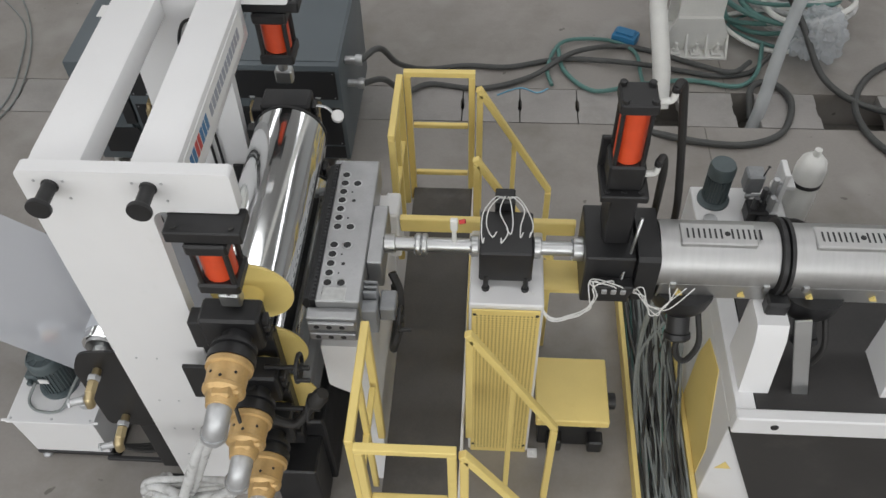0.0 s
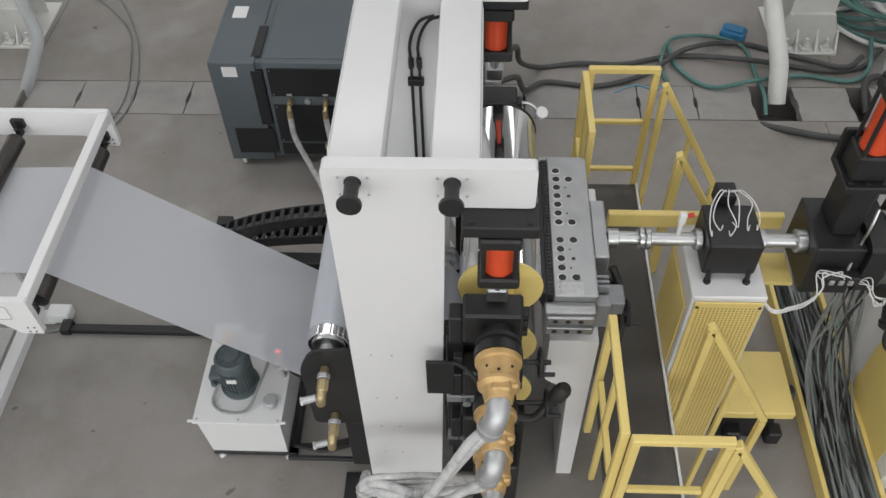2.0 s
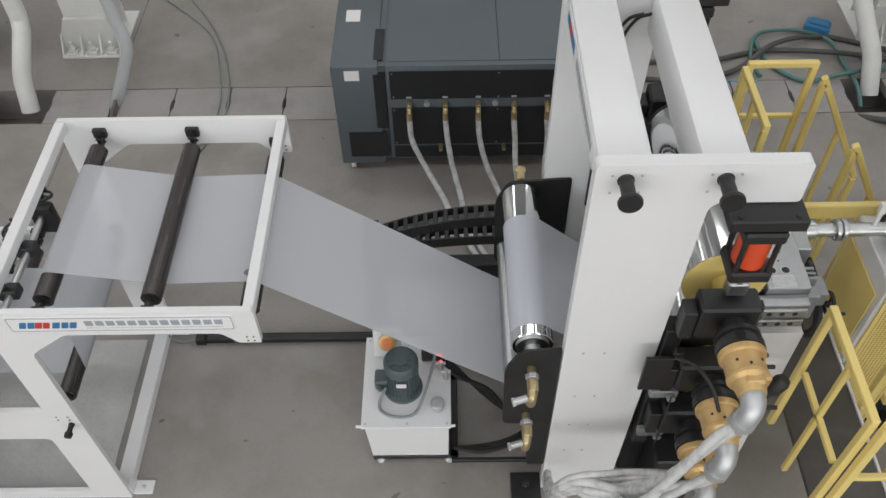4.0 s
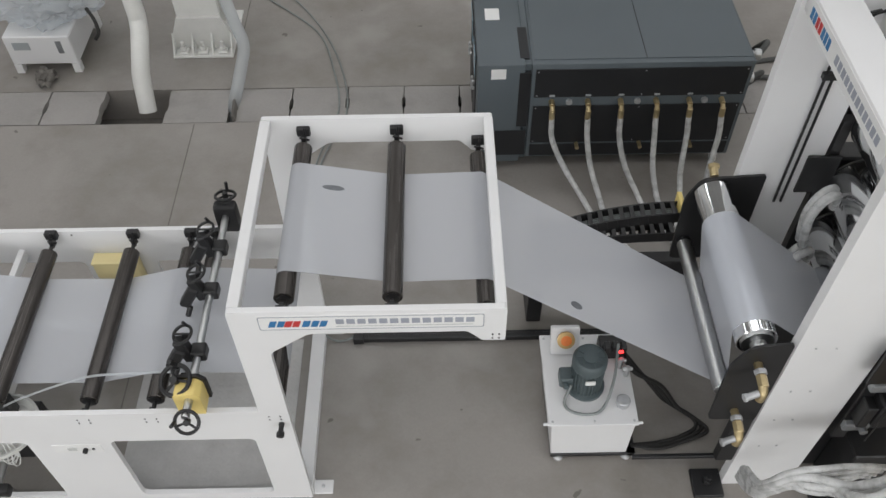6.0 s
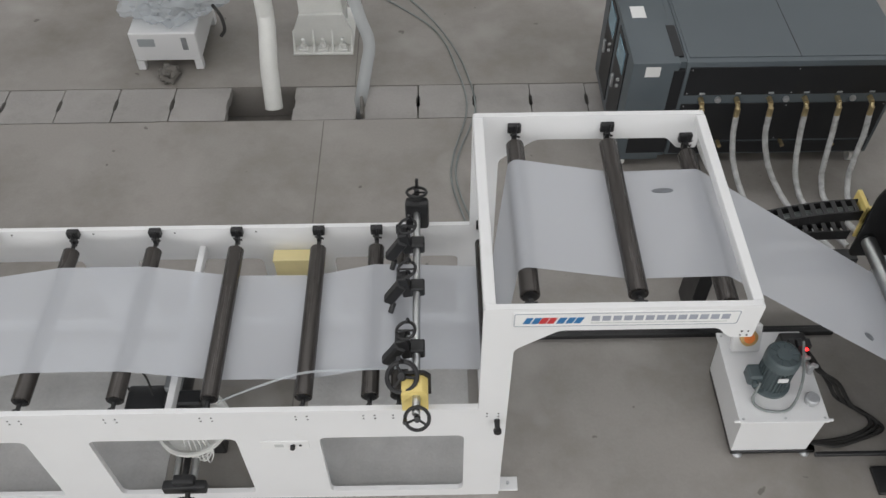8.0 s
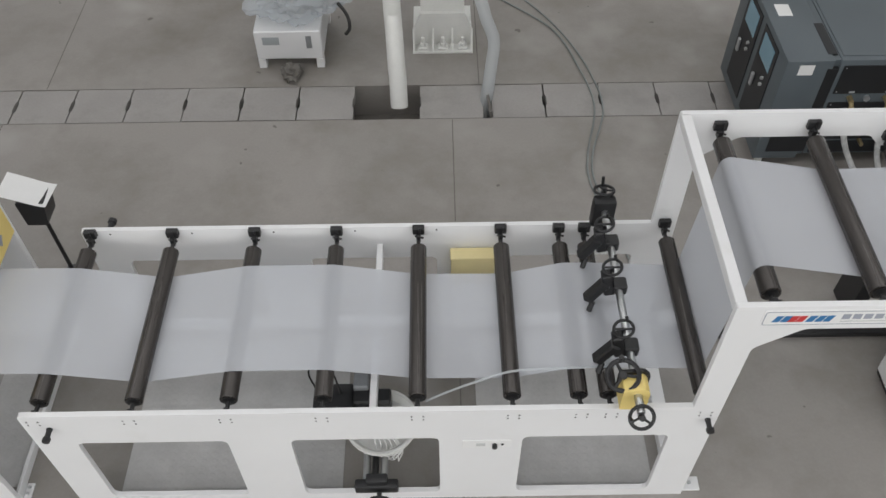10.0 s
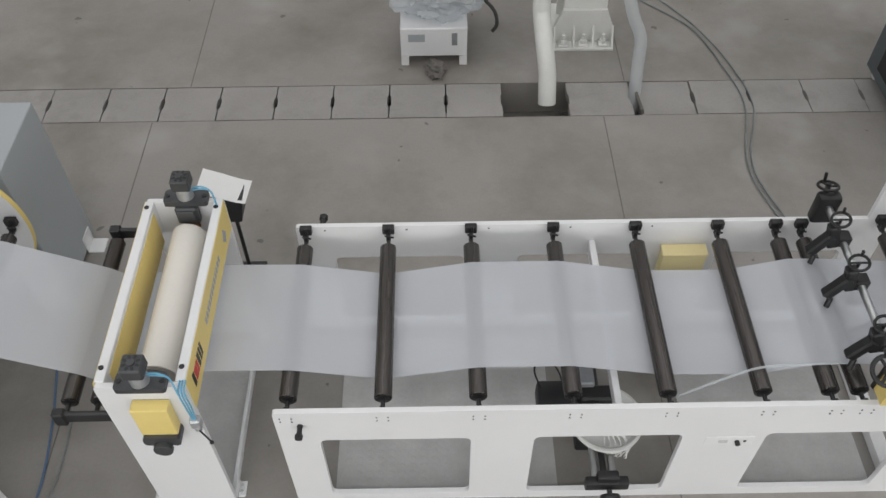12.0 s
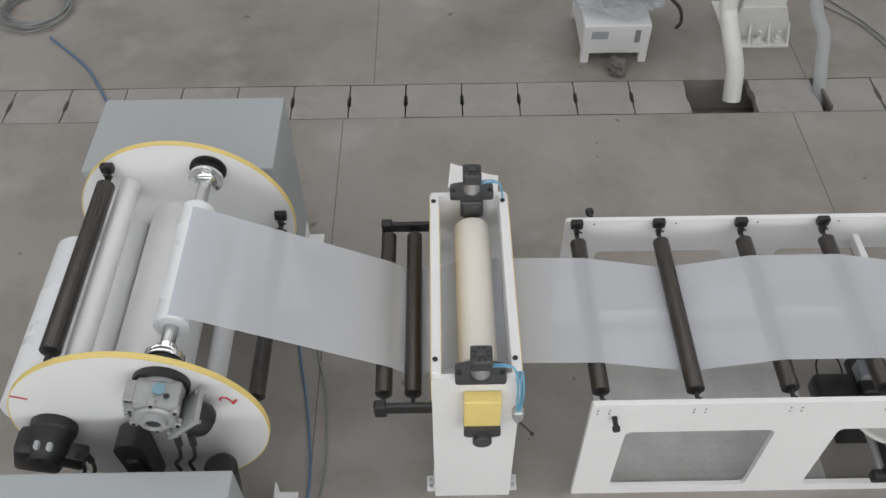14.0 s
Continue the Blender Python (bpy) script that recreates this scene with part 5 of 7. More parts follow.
    for k in range(3):
        box(bm, -1.60 + k * 0.05, -1.565 + k * 0.05, 3.48, 3.54, 0.53, 0.58, 0.005)
    va = part("valve_block", bm, BLACK, h)
    bm = B()
    rod(bm, (-1.52, 3.47, 0.56), (-1.49, 3.47, 0.56), 0.01, 10)
    part("indicator_lamp", bm, REDDOT, va, "lit red indicator")
    bm = B()
    for x, y in ((-1.50, 3.44), (-1.47, 3.38)):
        rod(bm, (x, y, 0.432), (x, y, 0.53), 0.015, 10)
        rod(bm, (x - 0.03, y, 0.51), (x + 0.03, y, 0.51), 0.012, 10)
    pieces("pipe_fitting", bm, GALV, va)
    bm = B()
    box(bm, -1.92, -1.74, 3.56, 3.60, 0.432, 0.62, 0.006, m=around((-1.83, 3.58, 0.5), -28, 0, 0))
    ga = part("gauge_panel", bm, WHITE, h, "white tilted gauge panel")
    bm = B()
    lathe(bm, (-1.83, 3.57, 0.555), (0, -0.85, 0.5), [(0, 0), (0.055, 0), (0.055, 0.018), (0.045, 0.02), (0, 0.02)], 26)
    gd = part("gauge", bm, BRASSOR, ga)
    bm = B()
    lathe(bm, (-1.83, 3.552, 0.566), (0, -0.85, 0.5), [(0, 0), (0.034, 0), (0.034, 0.003), (0, 0.003)], 20)
    part("gauge_dial", bm, DIALORANGE, ga)
    for k in range(3):
        bm = B()
        tube(bm, [(-1.47, 3.5 - 0.03 * k, 0.5), (-1.40, 3.46 - 0.03 * k, 0.42), (-1.27 + 0.03 * k, 3.42, 0.24), (-1.15 + 0.04 * k, 3.42 - 0.03 * k, 0.05), (-1.0 + 0.03 * k, 3.33 - 0.03 * k, 0.02), (-0.98 + 0.03 * k, 3.24 - 0.02 * k, 0.02), (-1.10, 3.17 - 0.02 * k, 0.02), (-1.25, 3.13 - 0.02 * k, 0.03), (-1.42, 3.10, 0.06)], 0.013, 8)
        part("hydraulic_hose", bm, RUBBER, h)
    return h


hydraulic_unit()


def temperature_unit():
    t = thing("temperature_unit", (-1.25, 6.1, 0), "blue-grey water temperature unit with black panels and casters", "temperature unit")
    y0, y1, zt = 5.62, 6.80, 1.07
    bm = B()
    box(bm, -2.30, -1.95, y0, y1, 0.10, zt, 0.012, 2)
    col = part("control_column", bm, BLUEGREY, t)
    bm = B()
    box(bm, -1.95, -1.90, y0 + 0.03, y1 - 0.02, 0.12, zt - 0.012, 0.002)
    part("web", bm, BLUEGREY, t)
    bm = B()
    box(bm, -1.99, -1.905, y0 - 0.003, y0 + 0.03, 0.48, 1.00, 0.002)
    box(bm, -1.985, -1.915, y0 + 0.08, y0 + 0.46, zt - 0.02, zt + 0.003, 0.002)
    pieces("recess", bm, BLACKPANEL, t)
    bm = B()
    box(bm, -1.90, -0.26, y0 + 0.012, y1, 0.14, zt - 0.004, 0.01, 2)
    body = part("body", bm, BLUEGREY, t)
    bm = B()
    box(bm, -1.88, -0.28, y0 + 0.06, y1 - 0.04, zt - 0.004, zt + 0.004, 0.002)
    part("top_panel", bm, BLUEGREY, body)
    bm = B()
    box(bm, -1.06, -1.054, y0 + 0.06, y1 - 0.04, zt + 0.004, zt + 0.0055, 0)
    part("panel_joint", bm, BLACKPANEL, body)
    for za, zb in ((0.76, zt - 0.05), (0.30, 0.675)):
        bm = B()
        box(bm, -1.87, -0.29, y0 + 0.004, y0 + 0.012, za, zb, 0.002)
        pn = part("front_panel", bm, BLACKPANEL, t)
        bm = B()
        bolts(bm, [(x, y0 + 0.004, z) for x in (-1.85, -1.06, -0.31) for z in (za + 0.02, zb - 0.02)], (0, -1, 0), 0.005, 0.003)
        pieces("screw", bm, GALV, pn)
    bm = B()
    box(bm, -1.87, -0.29, y0 + 0.006, y0 + 0.012, 0.16, 0.28, 0.002)
    box(bm, -2.22, -1.91, y0 - 0.004, y0, 0.18, 0.44, 0.002)
    pieces("lower_grille", bm, BLACKPANEL, t)
    for z, y in ((0.965, None), (None, 6.35)):
        bm = B()
        if z:
            box(bm, -2.20, -2.09, y0 - 0.002, y0, 0.945, 1.035, 0)
        else:
            box(bm, -2.22, -2.11, 6.18, 6.33, zt, zt + 0.002, 0)
        part("label", bm, PAPER, col, "white paper label")
    # displays and doors on the end that faces the winder
    for k, y in enumerate((5.80, 6.25)):
        bm = B()
        box(bm, -2.308, -2.30, y, y + 0.36, 0.20, 1.02, 0.002)
        d = part("door", bm, BLACKPANEL, t)
        bm = B()
        box(bm, -2.312, -2.308, y + 0.05, y + 0.31, 0.78, 0.98, 0.002)
        part("display", bm, SCREEN, d, "pale blue controller display")
        bm = B()
        for zz in (0.64, 0.70):
            rod(bm, (-2.33, y + 0.1, zz), (-2.308, y + 0.1, zz), 0.015, 10)
        box(bm, -2.33, -2.308, y + 0.25, y + 0.29, 0.5, 0.62, 0.006)
        pieces("switch", bm, GALV, d)
    for x in (-2.22, -0.34):
        for y in (5.70, 6.72):
            bm = B()
            rod(bm, (x - 0.018, y, 0.05), (x + 0.018, y, 0.05), 0.05, 18)
            box(bm, x - 0.028, x + 0.028, y - 0.03, y + 0.03, 0.085, 0.14, 0.004)
            part("caster", bm, PVCW, t)
    xs = [-1.733, -1.46, -1.21, -0.94, -0.69, -0.442]
    ends = [(-1.37, 4.95), (-1.29, 4.93), (-0.98, 5.08), (-0.86, 5.12), (-0.68, 5.15), (-0.50, 5.1)]
    for i, (x, (ex, ey)) in enumerate(zip(xs, ends)):
        bm = B()
        rod(bm, (x, y0 + 0.01, 0.725), (x, y0 - 0.05, 0.72), 0.022, 6)
        rod(bm, (x, y0 - 0.05, 0.72), (x, y0 - 0.075, 0.69), 0.018, 10)
        rod(bm, (x, y0 - 0.075, 0.70), (x, y0 - 0.09, 0.62), 0.022, 10)
        f = part("hose_fitting", bm, BRASS, t, "brass hose fitting")
        bm = B()
        tube(bm, [(x, y0 - 0.09, 0.63), (x + 0.015, y0 - 0.12, 0.45), (x + (ex - x) * 0.3, y0 - 0.2, 0.25), (x + (ex - x) * 0.65, (y0 + ey) / 2 - 0.03, 0.10), (ex, ey, 0.05), (ex + 0.2, ey - 0.4, 0.04)], 0.022, 10)
        part("clear_hose", bm, HOSECLEAR, f, "clear braided water hose")
        bm = B()
        box(bm, x - 0.02, x + 0.02, y0, y0 + 0.006, 0.77, 0.785, 0)
        part("tag", bm, LIGHTGREY, t)
    for x in (-1.60, -1.08, -0.57):
        bm = B()
        lathe(bm, (x, y0 + 0.012, 0.715), (0, -1, 0), [(0.024, 0), (0.024, 0.02), (0.018, 0.022), (0, 0.022)], 16)
        part("pressure_gauge", bm, GALV, t)
    for x in (-1.5, -1.0, -0.6):
        bm = B()
        rod(bm, (x, y0 + 0.01, 0.29), (x, y0 - 0.06, 0.29), 0.016, 10)
        part("drain_cock", bm, BRASS, t)
    # large outlets on the extruder end
    for z in (0.92, 0.70):
        bm = B()
        rod(bm, (-0.26, 5.9, z), (-0.16, 5.9, z), 0.03, 14)
        lathe(bm, (-0.18, 5.9, z), (1, 0, 0), [(0.04, 0), (0.045, 0.02), (0.04, 0.05), (0, 0.05)], 16)
        part("outlet", bm, GALV, t)
    return t


temperature_unit()


# ---- die, melt line, extruder ----
def sheet_die():
    d = thing("sheet_die", (0.15, 3.5, 0), "grey steel sheet die with socket bolts on a white stand", "die")
    bm = B()
    box(bm, 0.06, 0.27, 3.05, 3.97, 1.58, 1.745, 0.006)
    body = part("die_body", bm, DIEGREY, d)
    bm = B()
    ys = [3.10, 3.158, 3.217, 3.275, 3.333, 3.392, 3.51, 3.57, 3.63, 3.69, 3.75, 3.81, 3.87]
    for k, y in enumerate(ys):
        for x in ((0.105, 0.170) if k in (1, 5, 6, 11) else (0.105,)):
            lathe(bm, (x, y, 1.745), (0, 0, 1), [(0.026, -0.001), (0.026, 0.002), (0.019, 0.003), (0.019, -0.0005)], 16)
    pieces("bolt_collar", bm, STEEL, body)
    for k, y in enumerate(ys):
        for x in ((0.105, 0.170) if k in (1, 5, 6, 11) else (0.105,)):
            bm = B()
            rod(bm, (x, y, 1.74), (x, y, 1.7475), 0.0195, 12)
            part("socket_bolt", bm, BLACK, body)
    bm = B()
    for x, y, r in ((0.165, 3.275, 0.010), (0.165, 3.69, 0.010), (0.150, 3.217, 0.005), (0.150, 3.333, 0.005), (0.150, 3.57, 0.005), (0.150, 3.75, 0.005)):
        rod(bm, (x, y, 1.742), (x, y, 1.7462), r, 10)
    pieces("small_screw", bm, BLACK, body)
    bm = B()
    box(bm, 0.028, 0.06, 3.06, 3.96, 1.60, 1.74, 0.003)
    lip = part("lip_bar", bm, BLACK, d)
    for k in range(38):
        bm = B()
        y = 3.075 + k * 0.0232
        box(bm, 0.040, 0.054, y, y + 0.011, 1.738, 1.749, 0.002)
        part("lip_screw", bm, DARKCAST, lip)
    bm = B()
    prism(bm, [(-0.01, 1.69), (0.03, 1.60), (0.03, 1.735), (0.01, 1.735)], [], "y", 3.07, 3.95)
    part("lip", bm, BLACK, d)
    for y0, y1 in ((2.965, 3.05), (3.97, 4.03)):
        bm = B()
        box(bm, 0.02, 0.26, y0 + 0.02, y1, 1.52, 1.70, 0.006)
        box(bm, 0.03, 0.25, y0, y0 + 0.02, 1.55, 1.60, 0.004)
        box(bm, 0.03, 0.25, y0, y0 + 0.02, 1.63, 1.68, 0.004)
        e = part("end_plate", bm, DIEGREY, d)
        bm = B()
        bolts(bm, [(x, y0 + 0.004, z) for x in (0.07, 0.13, 0.19) for z in (1.575, 1.655)], (0, -1, 0), 0.014, 0.006, 8)
        pieces("bolt", bm, BLACK, e)
    bm = B()
    box(bm, 0.27, 0.345, 3.30, 3.68, 1.54, 1.73, 0.006)
    part("feed_block", bm, DIEGREY, d)
    bm = B()
    box(bm, 0.26, 0.34, 3.06, 3.13, 1.48, 1.66, 0.006)
    for k in range(3):
        box(bm, 0.27, 0.335, 3.14 + k * 0.03, 3.155 + k * 0.03, 1.50, 1.70, 0.003)
    box(bm, 0.34, 0.42, 3.12, 3.24, 1.50, 1.60, 0.008)
    clamp = part("end_clamp", bm, CASTGREY, d)
    handwheel(clamp, (0.44, 3.12, 1.52), (1, 0, 0), 0.06)
    bm = B()
    tube(bm, [(0.38, 3.36, 1.58), (0.42, 3.30, 1.50), (0.43, 3.16, 1.42), (0.41, 3.08, 1.36), (0.39, 3.14, 1.25), (0.40, 3.28, 1.32), (0.39, 3.36, 1.48)], 0.022, 8)
    part("heater_lead", bm, RUBBER, d)
    bm = B()
    box(bm, 0.09, 0.20, 3.055, 3.13, 1.745, 1.749, 0.001)
    part("rating_plate", bm, CARDB, body)
    bm = B()
    prism(bm, rounded([(0.06, 1.46), (0.30, 1.46), (0.30, 0.0), (0.21, 0.0), (0.19, 1.0), (0.06, 1.10)], [0.01, 0.01, 0, 0, 0.03, 0.02]), [], "y", 2.99, 4.0)
    part("stand", bm, WHITE, d, "white steel die stand")
    bm = B()
    box(bm, 0.28, 0.36, 3.85, 4.03, 1.1, 1.46, 0.01)
    part("bracket", bm, WHITE, d)
    return d


sheet_die()


def melt_line():
    m = thing("melt_line", (0.95, 3.45, 0), "steel melt pipe with black melt pump on white column", "melt pump")
    z, y = 1.70, 3.45
    for x0, x1, r in ((0.345, 0.81, 0.036), (1.08, 1.32, 0.036)):
        bm = B()
        rod(bm, (x0, y, z), (x1, y, z), r, 24)
        part("melt_pipe", bm, STEEL, m)
    for x0, x1, r in ((0.345, 0.40, 0.048), (0.50, 0.525, 0.055), (0.532, 0.557, 0.055), (0.775, 0.81, 0.055), (1.08, 1.115, 0.055), (1.27, 1.32, 0.06)):
        bm = B()
        rod(bm, (x0, y, z), (x1, y, z), r, 24)
        fl = part("flange", bm, STEEL, m)
        bm = B()
        bolts(bm, [(x0, y + (r - 0.013) * math.cos(a), z + (r - 0.013) * math.sin(a)) for a in (0.4, 1.45, 2.5, 3.55, 4.6, 5.65)], (-1, 0, 0), 0.007, 0.008)
        pieces("bolt", bm, CASTGREY, fl)
    bm = B()
    rod(bm, (0.69, y, z + 0.03), (0.69, y, z + 0.13), 0.012, 10)
    box(bm, 0.672, 0.708, y - 0.015, y + 0.015, z + 0.12, z + 0.19, 0.005)
    se = part("pressure_sensor", bm, PVCW, m)
    bm = B()
    rod(bm, (0.715, y + 0.01, z + 0.16), (0.745, y + 0.01, z + 0.17), 0.012, 10)
    part("sensor_plug", bm, SIGNRED, se)
    bm = B()
    box(bm, 0.815, 1.075, 3.32, 3.60, 1.585, 1.80, 0.01)
    pump = part("melt_pump", bm, BLACK, m, "black box-shaped melt pump housing")
    bm = B()
    box(bm, 0.885, 0.985, 3.60, 3.70, 1.76, 1.86, 0.008)
    part("terminal_box", bm, BLACK, pump)
    rnd = random.Random(3)
    for k in range(6):
        bm = B()
        x = 0.83 + 0.045 * k
        a = Vector((0.92 + 0.008 * k, 3.62, 1.865))
        b = Vector((x, 3.36 + rnd.uniform(0, 0.1), 1.803))
        o = (x - 0.94) * 0.6
        tube(bm, [a, a + Vector((o * 0.5, -0.02, 0.03)), a.lerp(b, 0.5) + Vector((o * 0.7 + rnd.uniform(-0.02, 0.02), 0, 0.06)), b + Vector((rnd.uniform(-0.03, 0.03), 0.05, 0.03)), b, b + Vector((rnd.uniform(-0.03, 0.03), 0.03, 0.002))], 0.003, 6)
        part("white_wire", bm, WHITECABLE, pump)
    for x in (0.85, 1.045):
        bm = B()
        rod(bm, (x, 3.31, 1.535), (x, 3.325, 1.62), 0.013, 10)
        rod(bm, (x, 3.31, 1.535), (x, 3.31, 1.555), 0.02, 8)
        part("stud", bm, BLACK, pump)
    bm = B()
    box(bm, 0.77, 1.14, 3.215, 3.70, 0.0, 1.535, 0.008)
    col = part("column", bm, WHITE, m, "white sheet steel column")
    bm = B()
    box(bm, 0.785, 1.125, 3.202, 3.212, 0.005, 1.505, 0.003)
    pp = part("perforated_panel", bm, YELLOW, m, "yellow perforated guard panel")
    bm = B()
    for i in range(16):
        for k in range(72):
            x, zz = 0.812 + i * 0.0195, 0.06 + k * 0.0197
            bm.faces.new([bm.verts.new((x + a, 3.2015, zz + b)) for a, b in ((-0.0045, -0.0045), (0.0045, -0.0045), (0.0045, 0.0045), (-0.0045, 0.0045))])
    part("perforation", bm, HOLES, pp, "", "stuff")
    bm = B()
    bolts(bm, [(x, 3.202, zz) for x in (0.80, 1.11) for zz in (0.1, 1.47)], (0, -1, 0), 0.009, 0.005)
    pieces("screw", bm, BLACK, pp)
    bm = B()
    box(bm, 0.758, 0.768, 3.26, 3.67, 0.06, 1.40, 0.003)
    part("side_panel", bm, YELLOW, col)
    for x0, x1 in ((1.14, 1.20),):
        bm = B()
        box(bm, x0, x1, 3.17, 3.23, 0, 0.012, 0.002)
        rod(bm, (1.17, 3.20, 0.012), (1.17, 3.20, 0.03), 0.01, 6)
        part("foot_plate", bm, WHITE, col)
    bm = B()
    box(bm, 0.39, 1.31, 3.70, 3.74, 1.50, 1.60, 0.006)
    part("cable_duct", bm, YELLOW, m, "yellow cable duct")
    bm = B()
    box(bm, 1.13, 1.33, 3.40, 3.60, 1.40, 1.43, 0.004)
    part("drip_plate", bm, YELLOW, m)
    # gear drive in a yellow box beside the column
    bm = B()
    box(bm, 1.17, 1.60, 3.20, 3.64, 0.36, 0.425, 0.006)
    dr = part("pump_drive_cover", bm, YELLOW, m, "yellow pump drive cover")
    bm = B()
    box(bm, 1.20, 1.55, 3.27, 3.6, 0.0, 0.36, 0.01)
    for x in (1.25, 1.5):
        box(bm, x, x + 0.09, 3.19, 3.28, 0.06, 0.18, 0.01)
    rod(bm, (1.60, 3.42, 0.3), (1.66, 3.42, 0.3), 0.05, 20)
    part("drive_base", bm, BLACK, dr)
    return m


melt_line()


def extruder():
    e = thing("extruder", (2.6, 3.45, 0), "single-screw extruder with silver heater covers on a white and black base", "extruder")
    bm = B()
    box(bm, 1.32, 1.56, 3.31, 3.66, 1.46, 1.80, 0.008)
    prism(bm, rounded(rect(3.275, 1.50, 3.64, 1.84), 0.06, 3), [], "x", 1.56, 1.665)
    sc = part("screen_changer", bm, BLACK, e, "black hydraulic screen changer")
    bm = B()
    box(bm, 1.40, 1.525, 3.40, 3.60, 1.80, 2.105, 0.01)
    part("slide_housing", bm, BLACK, sc)
    bm = B()
    box(bm, 1.35, 1.565, 3.585, 3.615, 2.105, 2.31, 0.006)
    box(bm, 1.35, 1.565, 3.38, 3.60, 2.105, 2.145, 0.006)
    bolts(bm, [(1.38, 3.41, 2.145), (1.53, 3.41, 2.145), (1.455, 3.41, 2.145)], (0, 0, 1), 0.014, 0.01, 6)
    part("cylinder_mount", bm, BLACK, sc)
    bm = B()
    box(bm, 1.375, 1.535, 3.42, 3.58, 2.145, 2.29, 0.01)
    box(bm, 1.375, 1.535, 3.42, 3.58, 2.58, 2.64, 0.01)
    for a in (1.395, 1.515):
        for b in (3.44, 3.56):
            rod(bm, (a, b, 2.2), (a, b, 2.59), 0.010, 10)
            rod(bm, (a, b, 2.635), (a, b, 2.655), 0.017, 8)
    cyl = part("hydraulic_cylinder", bm, BLACK, e)
    bm = B()
    rod(bm, (1.455, 3.50, 2.29), (1.455, 3.50, 2.581), 0.064, 28)
    part("cylinder_barrel", bm, ORANGE, cyl, "red-orange cylinder barrel")
    for z in (2.60, 2.18):
        bm = B()
        tube(bm, [(1.53, 3.5, z), (1.57, 3.5, z), (1.595, 3.5, z + 0.012), (1.60, 3.5, z + 0.06)], 0.015, 10)
        elb = part("hose_elbow", bm, PVCW, cyl)
        bm = B()
        rod(bm, (1.60, 3.5, z + 0.05), (1.60, 3.5, z + 0.08), 0.019, 8)
        part("elbow_nut", bm, BLACK, elb)
    for k, z in enumerate((2.60, 2.18)):
        bm = B()
        tube(bm, [(1.60, 3.50, z + 0.07), (1.62, 3.52, z + 0.08), (1.64 + 0.01 * (1 - k), 3.54, z - 0.03), (1.69 + 0.10 * (1 - k), 3.70, 1.80), (1.75 + 0.10 * (1 - k), 3.86, 1.3), (1.95, 4.2, 0.7), (2.3, 4.5, 0.52), (2.5, 4.62, 0.56)], 0.019, 10)
        part("hydraulic_hose", bm, RUBBER, cyl)
    bm = B()
    box(bm, 1.375, 1.555, 3.245, 3.31, 1.60, 1.665, 0.006)
    tb = part("terminal_strip", bm, BLACK, e)
    rnd = random.Random(21)
    for k in range(4):
        bm = B()

        def off(c, a=0.022):
            return tuple(v + rnd.uniform(-a, a) for v in c)
        tube(bm, [(1.43 + 0.03 * k, 3.27, 1.61), off((1.40 + 0.03 * k, 3.25, 1.68)), off((1.36, 3.26, 1.68)), off((1.37, 3.23, 1.60)), off((1.34, 3.22, 1.52)), off((1.27, 3.21, 1.46), 0.012), off((1.17, 3.20, 1.46), 0.008), (1.08, 3.30, 1.545)], 0.0034, 6)
        part("white_wire", bm, WHITECABLE, tb)
    for k in range(4):
        bm = B()
        tube(bm, [(1.55, 3.27, 1.62 - 0.01 * k), off((1.59, 3.24, 1.65)), off((1.61, 3.22, 1.56)), off((1.67, 3.215, 1.53)), off((1.72, 3.22, 1.58)), (1.73 + 0.04 * k, 3.27, 1.645)], 0.0028, 6)
        part("white_wire", bm, WHITECABLE, tb)
    for x in (1.425, 1.47, 1.515):
        bm = B()
        box(bm, x - 0.02, x + 0.006, 3.235, 3.247, 1.62, 1.65, 0.003)
        part("terminal", bm, GALV, tb)
    bm = B()
    tube(bm, [(1.56, 3.40, 1.99), (1.54, 3.36, 1.90), (1.53, 3.35, 1.80), (1.50, 3.30, 1.66)], 0.008, 8)
    part("steel_conduit", bm, STEEL, sc)
    # barrel covers, zone by zone
    for x0, x1 in ((1.67, 2.225), (2.295, 2.92), (2.99, 3.6), (3.67, 4.28)):
        bm = B()
        n = 24
        prof = [(3.45 + 0.165 * math.cos(a), 1.69 + 0.165 * math.sin(a)) for a in (math.pi * (-0.12 + 1.24 * i / n) for i in range(n + 1))]
        prism(bm, prof, [], "x", x0, x1)
        cov = part("heater_cover", bm, BARREL, e, "silver heater cover")
        bm = B()
        prism(bm, [(3.288, 1.65), (3.612, 1.65), (3.59, 1.525), (3.31, 1.525)], [], "x", x0 + 0.015, x1 - 0.015)
        part("cover_base", bm, BARREL, cov)
        for dx in (0.10, 0.40):
            bm = B()
            prism(bm, [(x0 + dx, 1.57), (x0 + dx + 0.035, 1.57), (x0 + dx + 0.0175, 1.60)], [], "y", 3.284, 3.32)
            part("warning_mark", bm, YELLOW, cov)
        bm = B()
        box(bm, x0 + 0.09, x1 - 0.11, 3.37, 3.50, 1.815, 1.86, 0.006)
        vent = part("vent_box", bm, BARREL, e)
        for k in range(14):
            if k == 7:
                continue
            bm = B()
            xx = x0 + 0.12 + k * 0.026
            box(bm, xx, xx + 0.009, 3.405, 3.465, 1.859, 1.8615, 0)
            part("slot", bm, BLACKPANEL, vent)
        bm = B()
        rod(bm, (x0 + 0.31, 3.435, 1.857), (x0 + 0.31, 3.435, 1.863), 0.014, 12)
        part("plug", bm, BLACK, vent)
